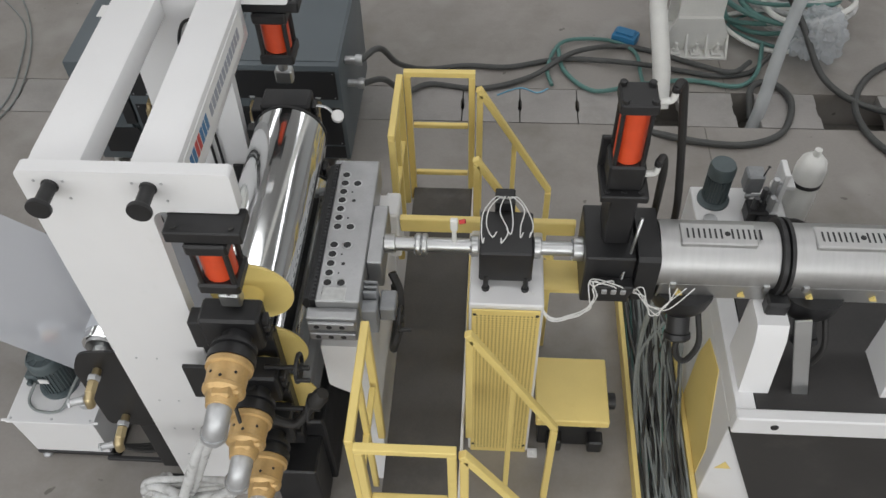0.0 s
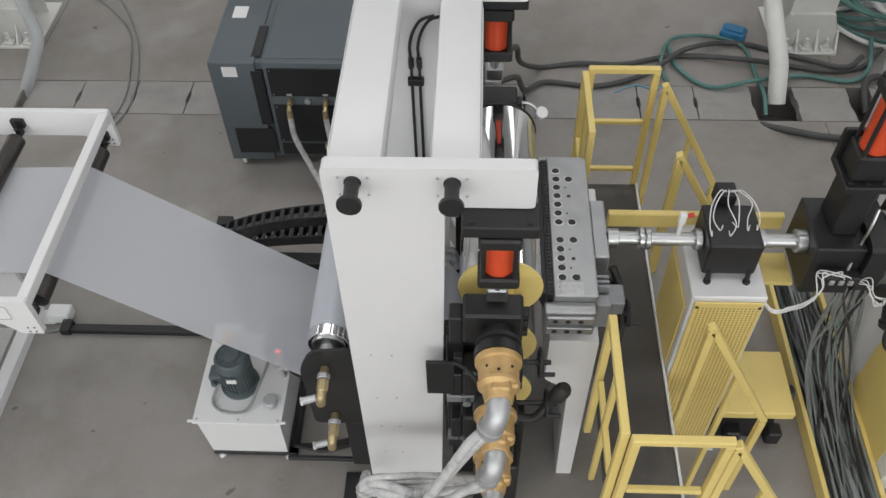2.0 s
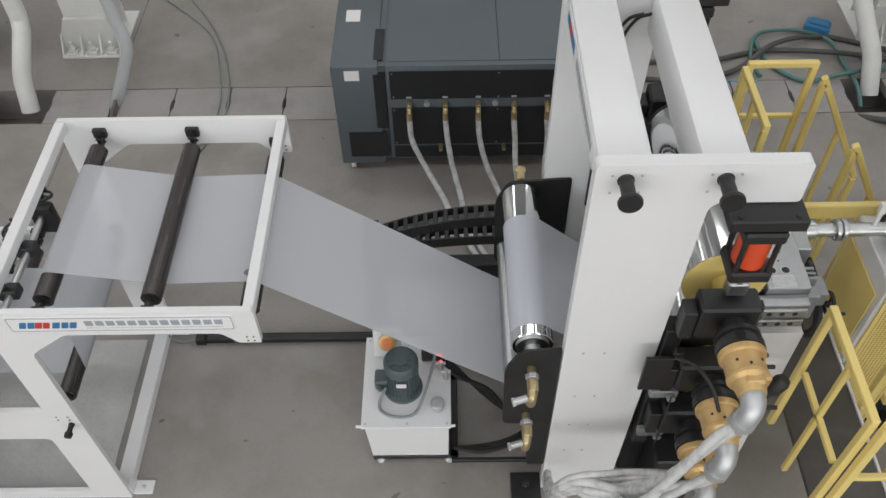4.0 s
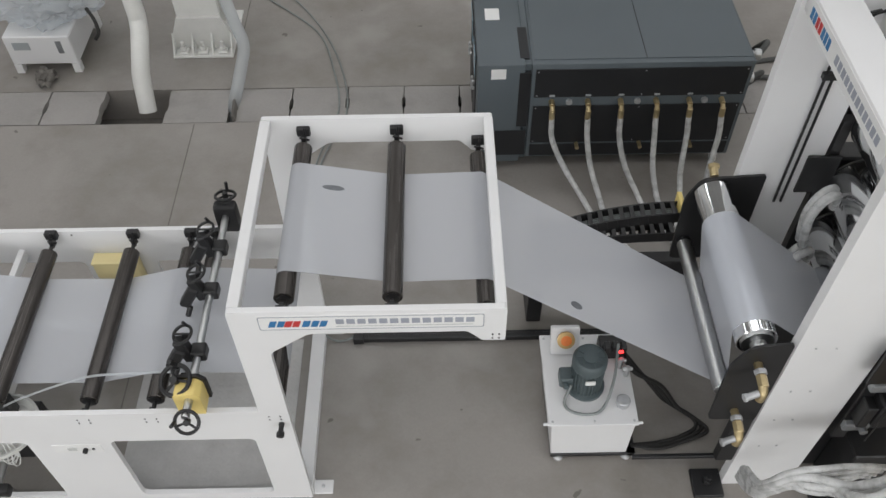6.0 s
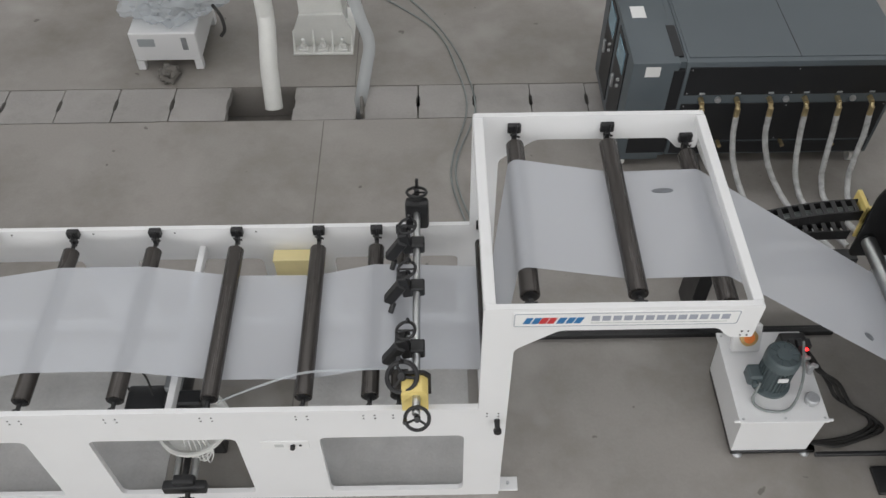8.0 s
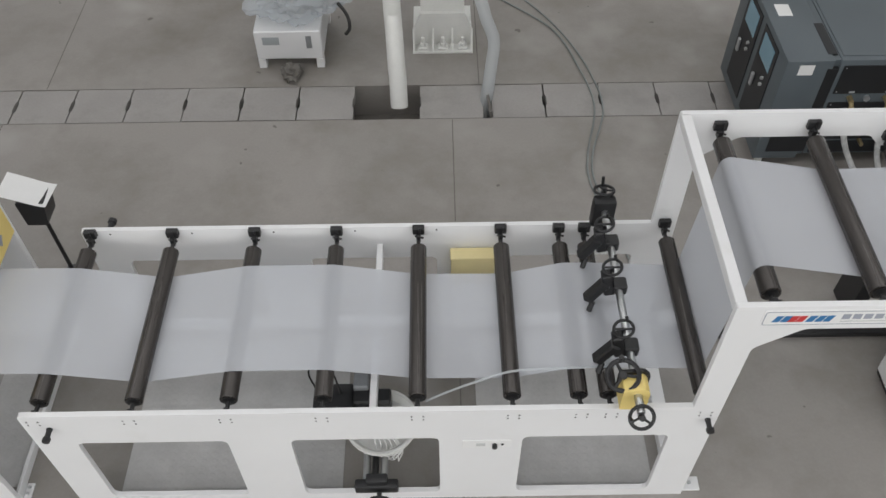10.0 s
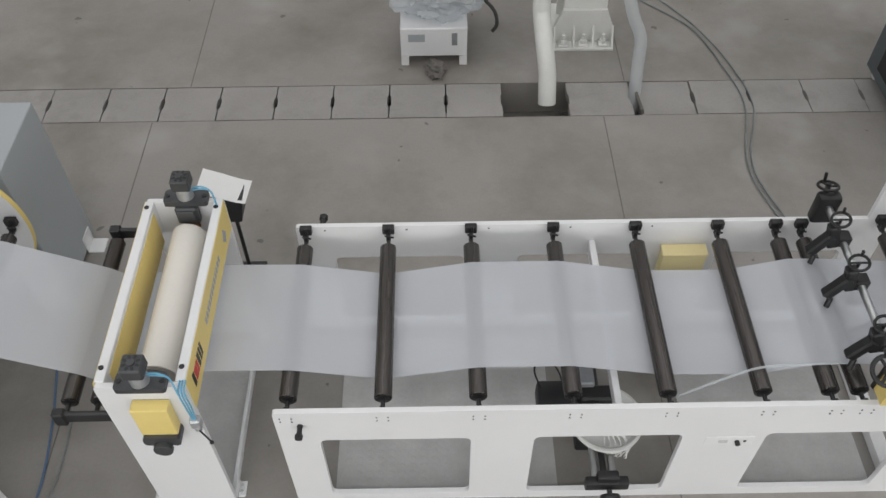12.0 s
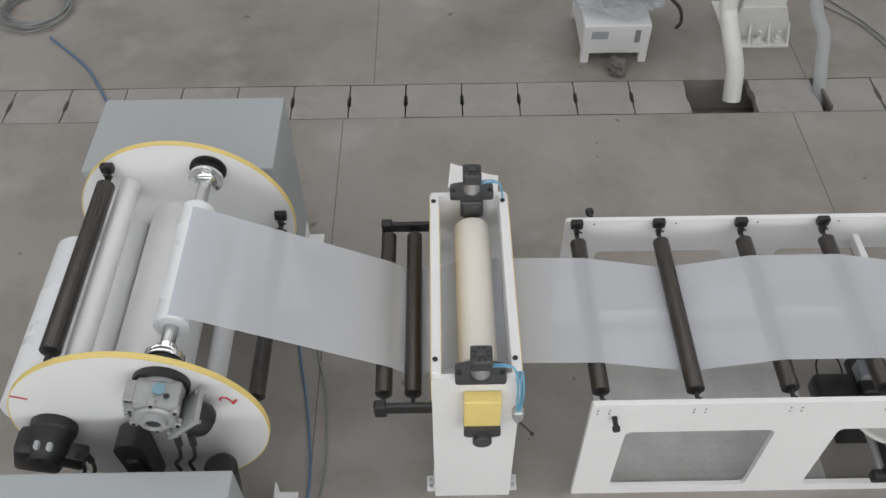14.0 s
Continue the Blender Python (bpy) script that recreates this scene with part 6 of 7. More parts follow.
        for dx in (0.06, 0.50):
            bm = B()
            box(bm, x0 + dx, x0 + dx + 0.03, 3.275, 3.295, 1.63, 1.67, 0.003)
            part("latch", bm, STEEL, cov)
        bm = B()
        lathe(bm, (x0 + 0.16, 3.40, 1.49), (0, 0, -1), [(0.0, -0.06), (0.165, -0.06), (0.165, 0), (0.155, 0.05), (0.12, 0.10), (0.07, 0.13), (0, 0.13)], 32)
        lathe(bm, (x0 + 0.15, 3.25, 1.36), (0, -0.6, -0.8), [(0.055, -0.06), (0.057, 0.03), (0.066, 0.032), (0.066, 0.06), (0.048, 0.075), (0.042, 0.066), (0, 0.066)], 24)
        bl = part("blower", bm, BLACK, e, "black cooling blower")
        bm = B()
        tube(bm, [(x0 + 0.25, 3.3, 1.4), (x0 + 0.27, 3.22, 1.25), (x0 + 0.22, 3.2, 1.12), (x0 + 0.16, 3.22, 1.2), (x0 + 0.2, 3.3, 1.38)], 0.016, 8)
        part("lead", bm, RUBBER, bl)
    for x0 in (2.23, 2.925, 3.605):
        bm = B()
        lathe(bm, (x0, 3.45, 1.69), (1, 0, 0), [(0.16, 0), (0.192, 0.004), (0.192, 0.024), (0.17, 0.028), (0.17, 0.034), (0.192, 0.038), (0.192, 0.056), (0.16, 0.06)], 40)
        box(bm, x0 - 0.03, x0 + 0.08, 3.22, 3.30, 1.46, 1.60, 0.012)
        part("barrel_clamp", bm, BLACK, e)
    # legs and base frame
    for x0 in (2.19, 2.9, 3.6):
        bm = B()
        prism(bm, [(3.16, 1.52), (3.34, 1.52), (3.34, 1.06), (3.06, 1.06), (3.12, 1.44)], [], "x", x0 - 0.03, x0 + 0.12)
        part("leg", bm, WHITE, e)
    bm = B()
    box(bm, 2.43, 2.51, 3.06, 3.075, 1.06, 1.56, 0.003, m=around((2.52, 3.07, 1.06), -14, -11, 0))
    part("cable_channel", bm, STEEL, e)
    for y0, y1 in ((2.90, 2.965), (3.90, 3.965)):
        bm = B()
        box(bm, 2.13, 6.0, y0, y1, 0.92, 1.07, 0.008)
        beam = part("base_beam", bm, WHITE, e)
        if y0 < 3:
            bm = B()
            rod(bm, (2.33, 2.892, 1.0), (2.33, 2.902, 1.0), 0.02, 14)
            part("lifting_hole", bm, BLACK, beam)
    bm = B()
    box(bm, 2.24, 6.0, 2.965, 3.90, 1.04, 1.06, 0.003)
    part("deck_plate", bm, DARKPLATE, e, "dark grey deck plate")
    bm = B()
    prism(bm, [(2.125, 0.915), (6.0, 0.915), (6.0, 0.02), (2.46, 0.02)], [], "y", 2.925, 2.94)
    part("base_panel", bm, DARKPLATE, e, "dark grey base panel")
    bm = B()
    box(bm, 2.135, 2.52, 2.945, 3.96, 0.0, 0.92, 0.006)
    box(bm, 2.135, 2.235, 2.965, 3.90, 0.92, 1.065, 0.004)
    en = part("base_end", bm, WHITE, e)
    bm = B()
    prism(bm, [(3.06, 0.02), (3.60, 0.02), (3.60, 0.60), (3.54, 0.84), (3.29, 0.90), (3.06, 0.42)], [], "x", 2.131, 2.135)
    part("end_cover", bm, YELLOW, en, "yellow end cover")
    bm = B()
    prism(bm, [(2.16, 0.43), (2.25, 0.43), (2.205, 0.51)], [], "y", 2.9415, 2.944)
    part("warning_mark", bm, YELLOW, en)
    return e


extruder()


# ---- platform with its rails and stairs ----
def platform():
    p = thing("work_platform", (0.55, 3.45, 0), "dark decked work platform with yellow tubular guard rails", "platform")
    zt = 0.85
    bm = B()
    box(bm, 0.36, 0.74, 2.28, 4.66, zt - 0.03, zt, 0.003)
    part("deck", bm, PLATFORM, p, "dark ribbed deck")
    bm = B()
    box(bm, 0.742, 0.756, 2.26, 4.68, zt - 0.12, zt + 0.012, 0.003)
    part("edge_strip", bm, WHITE, p)
    for x in (0.38, 0.70):
        for y in (2.32, 4.6):
            bm = B()
            box(bm, x, x + 0.05, y, y + 0.05, 0, zt - 0.03, 0.003)
            part("post", bm, YELLOW, p)

    def bar(name, a, b, t=0.038):
        a, b = Vector(a), Vector(b)
        d = (b - a).normalized()
        side = Vector((0, 1, 0)) if abs(d.y) < 0.7 else Vector((1, 0, 0))
        u = (side - d * side.dot(d)).normalized()
        v = d.cross(u)
        bm = B()
        a, b = a - d * t / 2, b + d * t / 2
        vs = [[bm.verts.new(c + u * i * t / 2 + v * k * t / 2) for i, k in ((-1, -1), (1, -1), (1, 1), (-1, 1))] for c in (a, b)]
        for i in range(4):
            j = (i + 1) % 4
            bm.faces.new((vs[0][i], vs[0][j], vs[1][j], vs[1][i]))
        bm.faces.new(vs[0][::-1])
        bm.faces.new(vs[1])
        bmesh.ops.bevel(bm, geom=bm.edges[:], offset=0.004, segments=1, affect="EDGES")
        return part(name, bm, YELLOW, p)

    T = 1.78
    for y in (4.68, 2.30):
        for x in (0.355, 0.735):
            bar("rail_post", (x, y, zt - 0.1), (x, y, T - 0.038))
        bar("top_rail", (0.355, y, T), (0.735, y, T))
        for z in (1.38, 0.975) if y > 3 else (1.32,):
            bar("mid_rail", (0.393, y, z), (0.697, y, z), 0.03)
    for y0, y1 in ((4.64, 4.15), (2.34, 2.90)):
        bar("top_rail", (0.315, y0, T - 0.01), (0.315, y1, T - 0.01))
        bar("rail_post", (0.315, y0, zt - 0.1), (0.315, y0, T - 0.05))
        bar("rail_post", (0.315, y1, zt - 0.1), (0.315, y1, T - 0.05))
        ym = (y0 + y1) / 2
        bar("rail_post", (0.315, ym, zt - 0.1), (0.315, ym, T - 0.05), 0.03)
        bar("mid_rail", (0.315, y0 + (y1 - y0) * 0.1, 1.3), (0.315, y1 - (y1 - y0) * 0.1, 1.3), 0.03)
    for y, top, end in ((4.60, 1.725, 0.93), (4.02, 1.725, 0.93), (2.925, 1.69, 0.865), (2.315, 1.72, 0.90)):
        bar("rail_post", (0.785, y, zt - 0.1), (0.785, y, top - 0.04))
        bar("stair_rail", (0.785, y, top), (1.23, y, end))
        bar("stair_post", (1.235, y, 0.02), (1.235, y, end - 0.05))
        bar("stair_post", (1.0, y, 0.02), (1.0, y, top + (end - top) * 0.48 - 0.03), 0.03)
    return p


platform()


# ---- cable tray in the floor before the extruder ----
def cable_tray():
    t = thing("cable_tray", (1.95, 3.4, 0), "open yellow-edged floor tray full of loose grey cables", "cable tray")
    for x0, x1 in ((1.77, 1.80), (2.10, 2.13)):
        bm = B()
        box(bm, x0, x1, 1.6, 4.45, 0.0, 0.12, 0.003)
        part("tray_edge", bm, YELLOW, t)
    bm = B()
    box(bm, 1.80, 2.10, 1.6, 4.45, 0.002, 0.01, 0)
    part("tray_floor", bm, PITC, t)
    rnd = random.Random(11)
    for k in range(90):
        bm = B()
        x = rnd.uniform(1.82, 2.08)
        z = rnd.uniform(0.015, 0.10)
        pts = []
        for i in range(8):
            y = 4.5 - i * 0.42
            x += rnd.uniform(-0.06, 0.06)
            x = min(2.085, max(1.815, x))
            pts.append((x, y, max(0.015, z + rnd.uniform(-0.03, 0.03))))
        if k % 4 == 0:
            pts = [(1.75 + rnd.uniform(0, 0.3), 3.75, 1.40), (1.8 + rnd.uniform(0, 0.2), 3.75, 0.9), (x, 3.7, 0.35)] + [q for q in pts if q[1] < 3.5]
        tube(bm, pts, rnd.choice((0.006, 0.008, 0.010)), 6, 5)
        part("cable", bm, rnd.choice((CABLEG, CABLEG, CABLEG, HOSEGREY, RUBBER)) if k % 23 else TEAL, t)
    return t


cable_tray()


# ---- slitting bar over the roller stand ----
def slitter():
    s = thing("slitting_bar", (-3.868, 3.4, 1.085), "steel slitting bar with black knife holders and handwheels", "slitter")
    x, z = -3.868, 1.22
    bm = B()
    rod(bm, (x, 2.70, z), (x, 4.07, z), 0.021, 20)
    part("bar", bm, STEEL, s)
    bm = B()
    box(bm, x - 0.07, x + 0.07, 4.035, 4.115, z - 0.14, z + 0.075, 0.022, 2)
    part("end_bracket", bm, BLACK, s)
    handwheel(s, (x, 4.135, z + 0.085), (0, 0.3, 1), 0.058)
    bm = B()
    prism(bm, rounded([(x - 0.075, z - 0.135), (x + 0.06, z - 0.135), (x + 0.06, z + 0.02), (x + 0.03, z + 0.055), (x - 0.075, z + 0.04)], 0.012), [], "y", 2.80, 2.895)
    part("adjuster_box", bm, YELLOW, s, "yellow adjuster box")
    bm = B()
    prism(bm, rounded([(x - 0.085, z - 0.135), (x + 0.075, z - 0.135), (x + 0.075, z + 0.03), (x + 0.04, z + 0.07), (x - 0.085, z + 0.06)], 0.012), [], "y", 2.896, 2.915)
    part("back_plate", bm, BLACK, s)
    handwheel(s, (x + 0.005, 2.69, z - 0.02), (0, -0.75, 0.65), 0.060)
    handwheel(s, (x - 0.07, 2.885, z + 0.055), (-0.2, -0.35, 0.9), 0.078)
    for y in (3.80, 3.49, 3.09):
        bm = B()
        box(bm, x - 0.035, x + 0.045, y - 0.04, y + 0.04, z - 0.035, z + 0.035, 0.008)
        k = part("knife_holder", bm, BLACK, s)
        bm = B()
        box(bm, x - 0.085, x - 0.025, y - 0.034, y + 0.030, z - 0.05, z + 0.12, 0.008, m=around((x - 0.05, y, z), 0, -12, 0))
        box(bm, x - 0.135, x - 0.075, y - 0.045, y + 0.015, z - 0.12, z + 0.055, 0.010, m=around((x - 0.09, y, z), 0, 30, 0))
        rod(bm, (x - 0.13, y - 0.03, z - 0.10), (x - 0.15, y - 0.06, z - 0.15), 0.016, 12)
        part("knife_arm", bm, BLACK, k)
        bm = B()
        c = Vector((x - 0.05, y + 0.01, z + 0.15))
        ring(bm, c, (-0.25, -0.1, 0.95), 0.050, 0.0085, 24, 8)
        rod(bm, c - Vector((0.045, 0, 0.0)), c + Vector((0.045, 0, 0.0)), 0.006, 8)
        rod(bm, c, c - Vector((-0.015, -0.02, 0.06)), 0.009, 8)
        rod(bm, c + Vector((0.02, 0.04, 0.015)), c + Vector((0.01, 0.03, 0.06)), 0.009, 8)
        part("handwheel", bm, BLACK, k)
    return s


slitter()


def trim_strip():
    bm = B()
    pts = smooth_path([(-3.95, 3.075, 1.056), (-4.22, 3.068, 1.055), (-4.47, 3.05, 1.062), (-4.66, 3.0, 1.045), (-4.82, 2.955, 1.015), (-4.93, 2.925, 0.98)], 6)
    rows = [[bm.verts.new(p + Vector((0, o, h))) for o, h in ((-0.006, 0.0), (0.006, 0.003), (0.006, 0.0015), (-0.006, -0.0015))] for p in pts]
    for a, b in zip(rows, rows[1:]):
        for i in range(4):
            bm.faces.new((a[i], a[(i + 1) % 4], b[(i + 1) % 4], b[i]))
    solid("trim_strip", bm, WRAP, (-4.5, 3.0, 1.0), "narrow white edge trim strip running off the sheet", "trim strip")


trim_strip()


def bin_box():
    bm = B()
    box(bm, -4.775, -4.50, 4.0, 4.086, 0.60, 0.85, 0.008, 2)
    box(bm, -4.779, -4.496, 3.996, 4.088, 0.832, 0.853, 0.004)
    solid("parts_bin", bm, PALEY, (-4.6, 4.01, 0.6), "pale yellow plastic box fixed inside the white stand", "bin")


bin_box()


def trim_pump():
    t = thing("edge_trim_blower", (-5.3, 3.15, 0), "black motor with a white round hopper under the stand", "blower")
    bm = B()
    box(bm, -5.60, -5.36, 3.12, 3.30, 0.42, 0.56, 0.02, 2)
    rod(bm, (-5.30, 3.05, 0.52), (-5.30, 3.40, 0.52), 0.07, 20)
    box(bm, -5.36, -5.14, 3.14, 3.24, 0.44, 0.60, 0.012)
    part("motor", bm, BLACK, t)
    bm = B()
    lathe(bm, (-5.20, 3.09, 0.36), (0, 0, 1), [(0.06, 0), (0.18, 0.05), (0.215, 0.09), (0.215, 0.115), (0.20, 0.115), (0.17, 0.07), (0, 0.02)], 30)
    part("hopper", bm, PVCW, t, "white round hopper")
    # two guide rods that reach out through the opening to a clamp with a knob
    for x, r in ((-5.285, 0.022), (-5.185, 0.022)):
        bm = B()
        rod(bm, (x, 2.76, 0.32), (x, 3.30, 0.36), r, 14)
        part("guide_rod", bm, STEEL, t)
    bm = B()
    rod(bm, (-5.235, 2.76, 0.325), (-5.235, 3.30, 0.365), 0.02, 12)
    part("spindle", bm, BLACK, t)
    bm = B()
    box(bm, -5.35, -5.10, 2.725, 2.785, 0.285, 0.36, 0.012, 2)
    box(bm, -5.285, -5.16, 2.74, 2.80, 0.34, 0.40, 0.012, 2)
    part("clamp", bm, BLACK, t)
    bm = B()
    lathe(bm, (-5.21, 2.73, 0.30), (0, -1, -0.2), [(0.015, 0), (0.015, 0.03), (0.055, 0.035), (0.06, 0.05), (0.055, 0.065), (0, 0.068)], 20)
    part("knob", bm, BLACK, t)
    rnd = random.Random(8)
    for k in range(5):
        bm = B()
        a = 0.03 * k
        tube(bm, [(-5.24 + a * 0.6, 3.0, 0.50), (-5.23 + a, 2.95, 0.46), (-5.22 + a, 2.93 - 0.01 * k, 0.38), (-5.16 + a * 0.5, 2.92, 0.34 + rnd.uniform(-0.03, 0.03)), (-5.10 + a * 0.2, 2.94, 0.40), (-5.12, 2.99, 0.47)], 0.004, 6)
        part("loose_wire", bm, WHITECABLE, t)
    bm = B()
    box(bm, -5.33, -5.10, 3.12, 3.36, 0.0, 0.30, 0.01)
    part("base", bm, BLACK, t)
    bm = B()
    box(bm, -5.36, -5.27, 3.22, 3.34, 0.52, 0.64, 0.008)
    part("switch_box", bm, CASTGREY, t)
    bm = B()
    tube(bm, [(-5.58, 3.25, 0.56), (-5.62, 3.3, 0.68), (-5.56, 3.34, 0.74), (-5.48, 3.3, 0.66), (-5.44, 3.22, 0.56)], 0.006, 6)
    part("lead", bm, RUBBER, t)
    return t


trim_pump()


def socket_box():
    b = thing("socket_box", (-3.25, 4.05, 0), "small white cable box on the floor with a grey lead", "cable box")
    bm = B()
    box(bm, -3.33, -3.17, 4.03, 4.14, 0.0, 0.09, 0.008)
    part("box", bm, WHITE, b)
    bm = B()
    tube(bm, [(-3.19, 4.03, 0.06), (-3.22, 3.97, 0.03), (-3.34, 3.96, 0.012), (-3.44, 4.0, 0.10), (-3.47, 4.05, 0.2)], 0.008, 8)
    part("lead", bm, CABLEG, b)


socket_box()


def floor_bar():
    b = thing("floor_rail", (-2.55, 3.98, 0), "long black steel rail lying on the floor", "rail")
    bm = B()
    box(bm, -3.16, -1.0, 3.945, 3.985, 0.0, 0.045, 0.003)
    box(bm, -3.16, -1.0, 3.985, 4.02, 0.0, 0.02, 0.003)
    part("rail", bm, BLACK, b)
    bm = B()
    box(bm, -3.21, -3.14, 3.93, 4.03, 0.0, 0.06, 0.004)
    part("end_block", bm, BLACK, b)


floor_bar()


# ---- the far side of the hall ----
def hall_column(x0):
    """Painted steel column with a gusseted base plate on three anchor nuts."""
    c = thing("hall_column", (x0, 7.45, 0), "cream-white painted steel hall column on a gusseted base", "column", group="hall columns", kind="structure")
    bm = B()
    box(bm, x0 - 0.20, x0 + 0.20, 7.34, 7.36, 0.02, HALL[4], 0.003)
    box(bm, x0 - 0.20, x0 + 0.20, 7.74, 7.76, 0.02, HALL[4], 0.003)
    box(bm, x0 - 0.01, x0 + 0.01, 7.36, 7.74, 0.02, HALL[4], 0)
    part("shaft", bm, PVCW, c)
    bm = B()
    box(bm, x0 - 0.28, x0 + 0.28, 7.18, 7.92, 0.0, 0.025, 0.004)
    part("base_plate", bm, PVCW, c)
    bm = B()
    prism(bm, [(x0 - 0.28, 0.025), (x0 + 0.28, 0.025), (x0 + 0.28, 0.16), (x0 + 0.20, 0.36), (x0 - 0.20, 0.36), (x0 - 0.28, 0.16)], [], "y", 7.30, 7.338)
    part("base_stiffener", bm, PVCW, c)
    for dx in (-0.27, -0.09, 0.09, 0.27):
        bm = B()
        prism(bm, [(7.19, 0.025), (7.30, 0.025), (7.30, 0.20)], [], "x", x0 + dx - 0.008, x0 + dx + 0.008)
        part("gusset", bm, PVCW, c)
    for dx in (-0.185, 0.0, 0.185):
        bm = B()
        box(bm, x0 + dx - 0.045, x0 + dx + 0.045, 7.20, 7.285, 0.025, 0.05, 0.004)
        rod(bm, (x0 + dx, 7.245, 0.05), (x0 + dx, 7.245, 0.085), 0.03, 6)
        rod(bm, (x0 + dx, 7.245, 0.085), (x0 + dx, 7.245, 0.14), 0.017, 10)
        part("anchor_nut", bm, PVCW, c)
    return c


hall_column(-4.79)
hall_column(2.70)


def pipe(name, pts, r, material, label, category, curved=False):
    bm = B()
    tube(bm, pts, r, 20, 8, curved)
    return solid(name, bm, material, tuple(pts[-1]), label, category)


pipe("drain_pipe", [(-5.235, 7.06, 8.9), (-5.235, 7.06, 0.56), (-5.225, 6.99, 0.46), (-5.20, 6.66, 0.26), (-5.192, 6.60, 0.20), (-5.186, 6.50, -0.05)], 0.078, PVCW, "white plastic down pipe ending in the open trench pit", "pipe")
pipe("drain_pipe", [(2.29, 7.35, 8.9), (2.29, 7.35, 0.60), (2.29, 7.27, 0.50), (2.31, 6.80, 0.26), (2.315, 6.73, 0.20), (2.32, 6.56, -0.05)], 0.078, PVCW, "white plastic down pipe ending in the open trench pit", "pipe")
pipe("wrapped_conduit", [(-4.52, 7.30, 3.0), (-4.51, 7.25, 1.0), (-4.42, 7.12, 0.50), (-4.335, 6.98, 0.30), (-4.36, 6.80, 0.16), (-4.42, 6.50, -0.04), (-4.45, 6.40, -0.25)], 0.055, GLASSY, "hazy plastic-wrapped conduit going down into the trench", "conduit", True)
pipe("wrapped_conduit", [(3.55, 7.3, 1.2), (3.45, 7.15, 0.7), (3.30, 6.85, 0.40), (3.16, 6.50, 0.10), (3.08, 6.35, -0.12)], 0.055, GLASSY, "hazy plastic-wrapped conduit going down into the trench", "conduit", True)
bm = B()
box(bm, -4.40, -4.375, 6.29, 6.60, -0.2, 0.05, 0.003, m=around((-4.39, 6.45, 0), 0, -14, 4))
solid("loose_board", bm, PITC, (-4.39, 6.45, -0.2), "dark board stuck upright in the trench slot", "board")


def crumple(bm, c, sx, sy, sz, seed, rough=0.28, sub=4):
    """A heap of crumpled wrapping: a ball pushed in and out by folded noise."""
    r = bmesh.ops.create_icosphere(bm, subdivisions=sub, radius=1.0)
    for v in r["verts"]:
        p = v.co.normalized()
        q = p * 2.2 + Vector((seed, seed * 0.7, 0))
        k = 1.0 + rough * (abs(noise.noise(q)) * 1.6 - 0.5) + rough * 0.6 * (abs(noise.noise(q * 2.7)) - 0.3) + rough * 0.35 * noise.noise(q * 6.0)
        v.co = Vector((c[0] + p.x * k * sx, c[1] + p.y * k * sy, c[2] + max(p.z, -0.55) * k * sz))
    return bm


def wrapped_machine():
    w = thing("wrapped_machine", (-6.18, 7.35, 0), "white machine base under a crumpled heap of clear wrapping film", "wrapped machine")
    bm = B()
    box(bm, -6.48, -5.88, 7.0, 7.75, 0.10, 0.40, 0.01)
    b = part("cabinet", bm, WHITE, w)
    for x0, x1, z0, z1, m in ((-6.41, -6.26, 0.26, 0.34, LIGHTGREY), (-6.02, -5.97, 0.22, 0.35, CASTGREY)):
        bm = B()
        box(bm, x0, x1, 6.996, 7.0, z0, z1, 0.001)
        part("label", bm, m, b)
    for x in (-6.48, -5.95):
        for y in (7.0, 7.68):
            bm = B()
            box(bm, x, x + 0.07, y, y + 0.07, 0, 0.10, 0.003)
            part("foot", bm, WHITE, w)
    bm = B()
    crumple(bm, (-6.12, 7.42, 0.58), 0.50, 0.42, 0.26, 3.1, 0.24, 5)
    part("wrapping", bm, WRAP, w, "crumpled clear wrapping film")
    bm = B()
    crumple(bm, (-6.1, 7.5, 0.55), 0.36, 0.30, 0.20, 9.4, 0.3, 3)
    part("contents", bm, LIGHTGREY, w)
    for c, r, m in (((-6.2, 7.35, 0.74), 0.09, BLACK), ((-5.95, 7.4, 0.74), 0.07, BLACK), ((-6.35, 7.3, 0.72), 0.06, CASTGREY)):
        bm = B()
        crumple(bm, c, r, r, r * 0.7, 1.7, 0.2, 2)
        part("contents", bm, m, w)
    bm = B()
    tube(bm, [(-5.72, 7.2, 0.55), (-5.64, 7.1, 0.50), (-5.62, 7.05, 0.40), (-5.66, 7.03, 0.34)], 0.016, 8)
    part("lead", bm, RUBBER, w)
    bm = B()
    crumple(bm, (-6.17, 6.88, 0.05), 0.10, 0.12, 0.07, 5.2, 0.5, 3)
    solid("crumpled_rag", bm, PITC, (-6.17, 6.88, 0), "dark crumpled plastic rag on the floor", "rag")


wrapped_machine()


def hose_on_floor(name, pts, r, material, label, seg=10):
    bm = B()
    tube(bm, pts, r, seg, 7)
    return solid(name, bm, material, tuple(pts[0]), label, "hose")


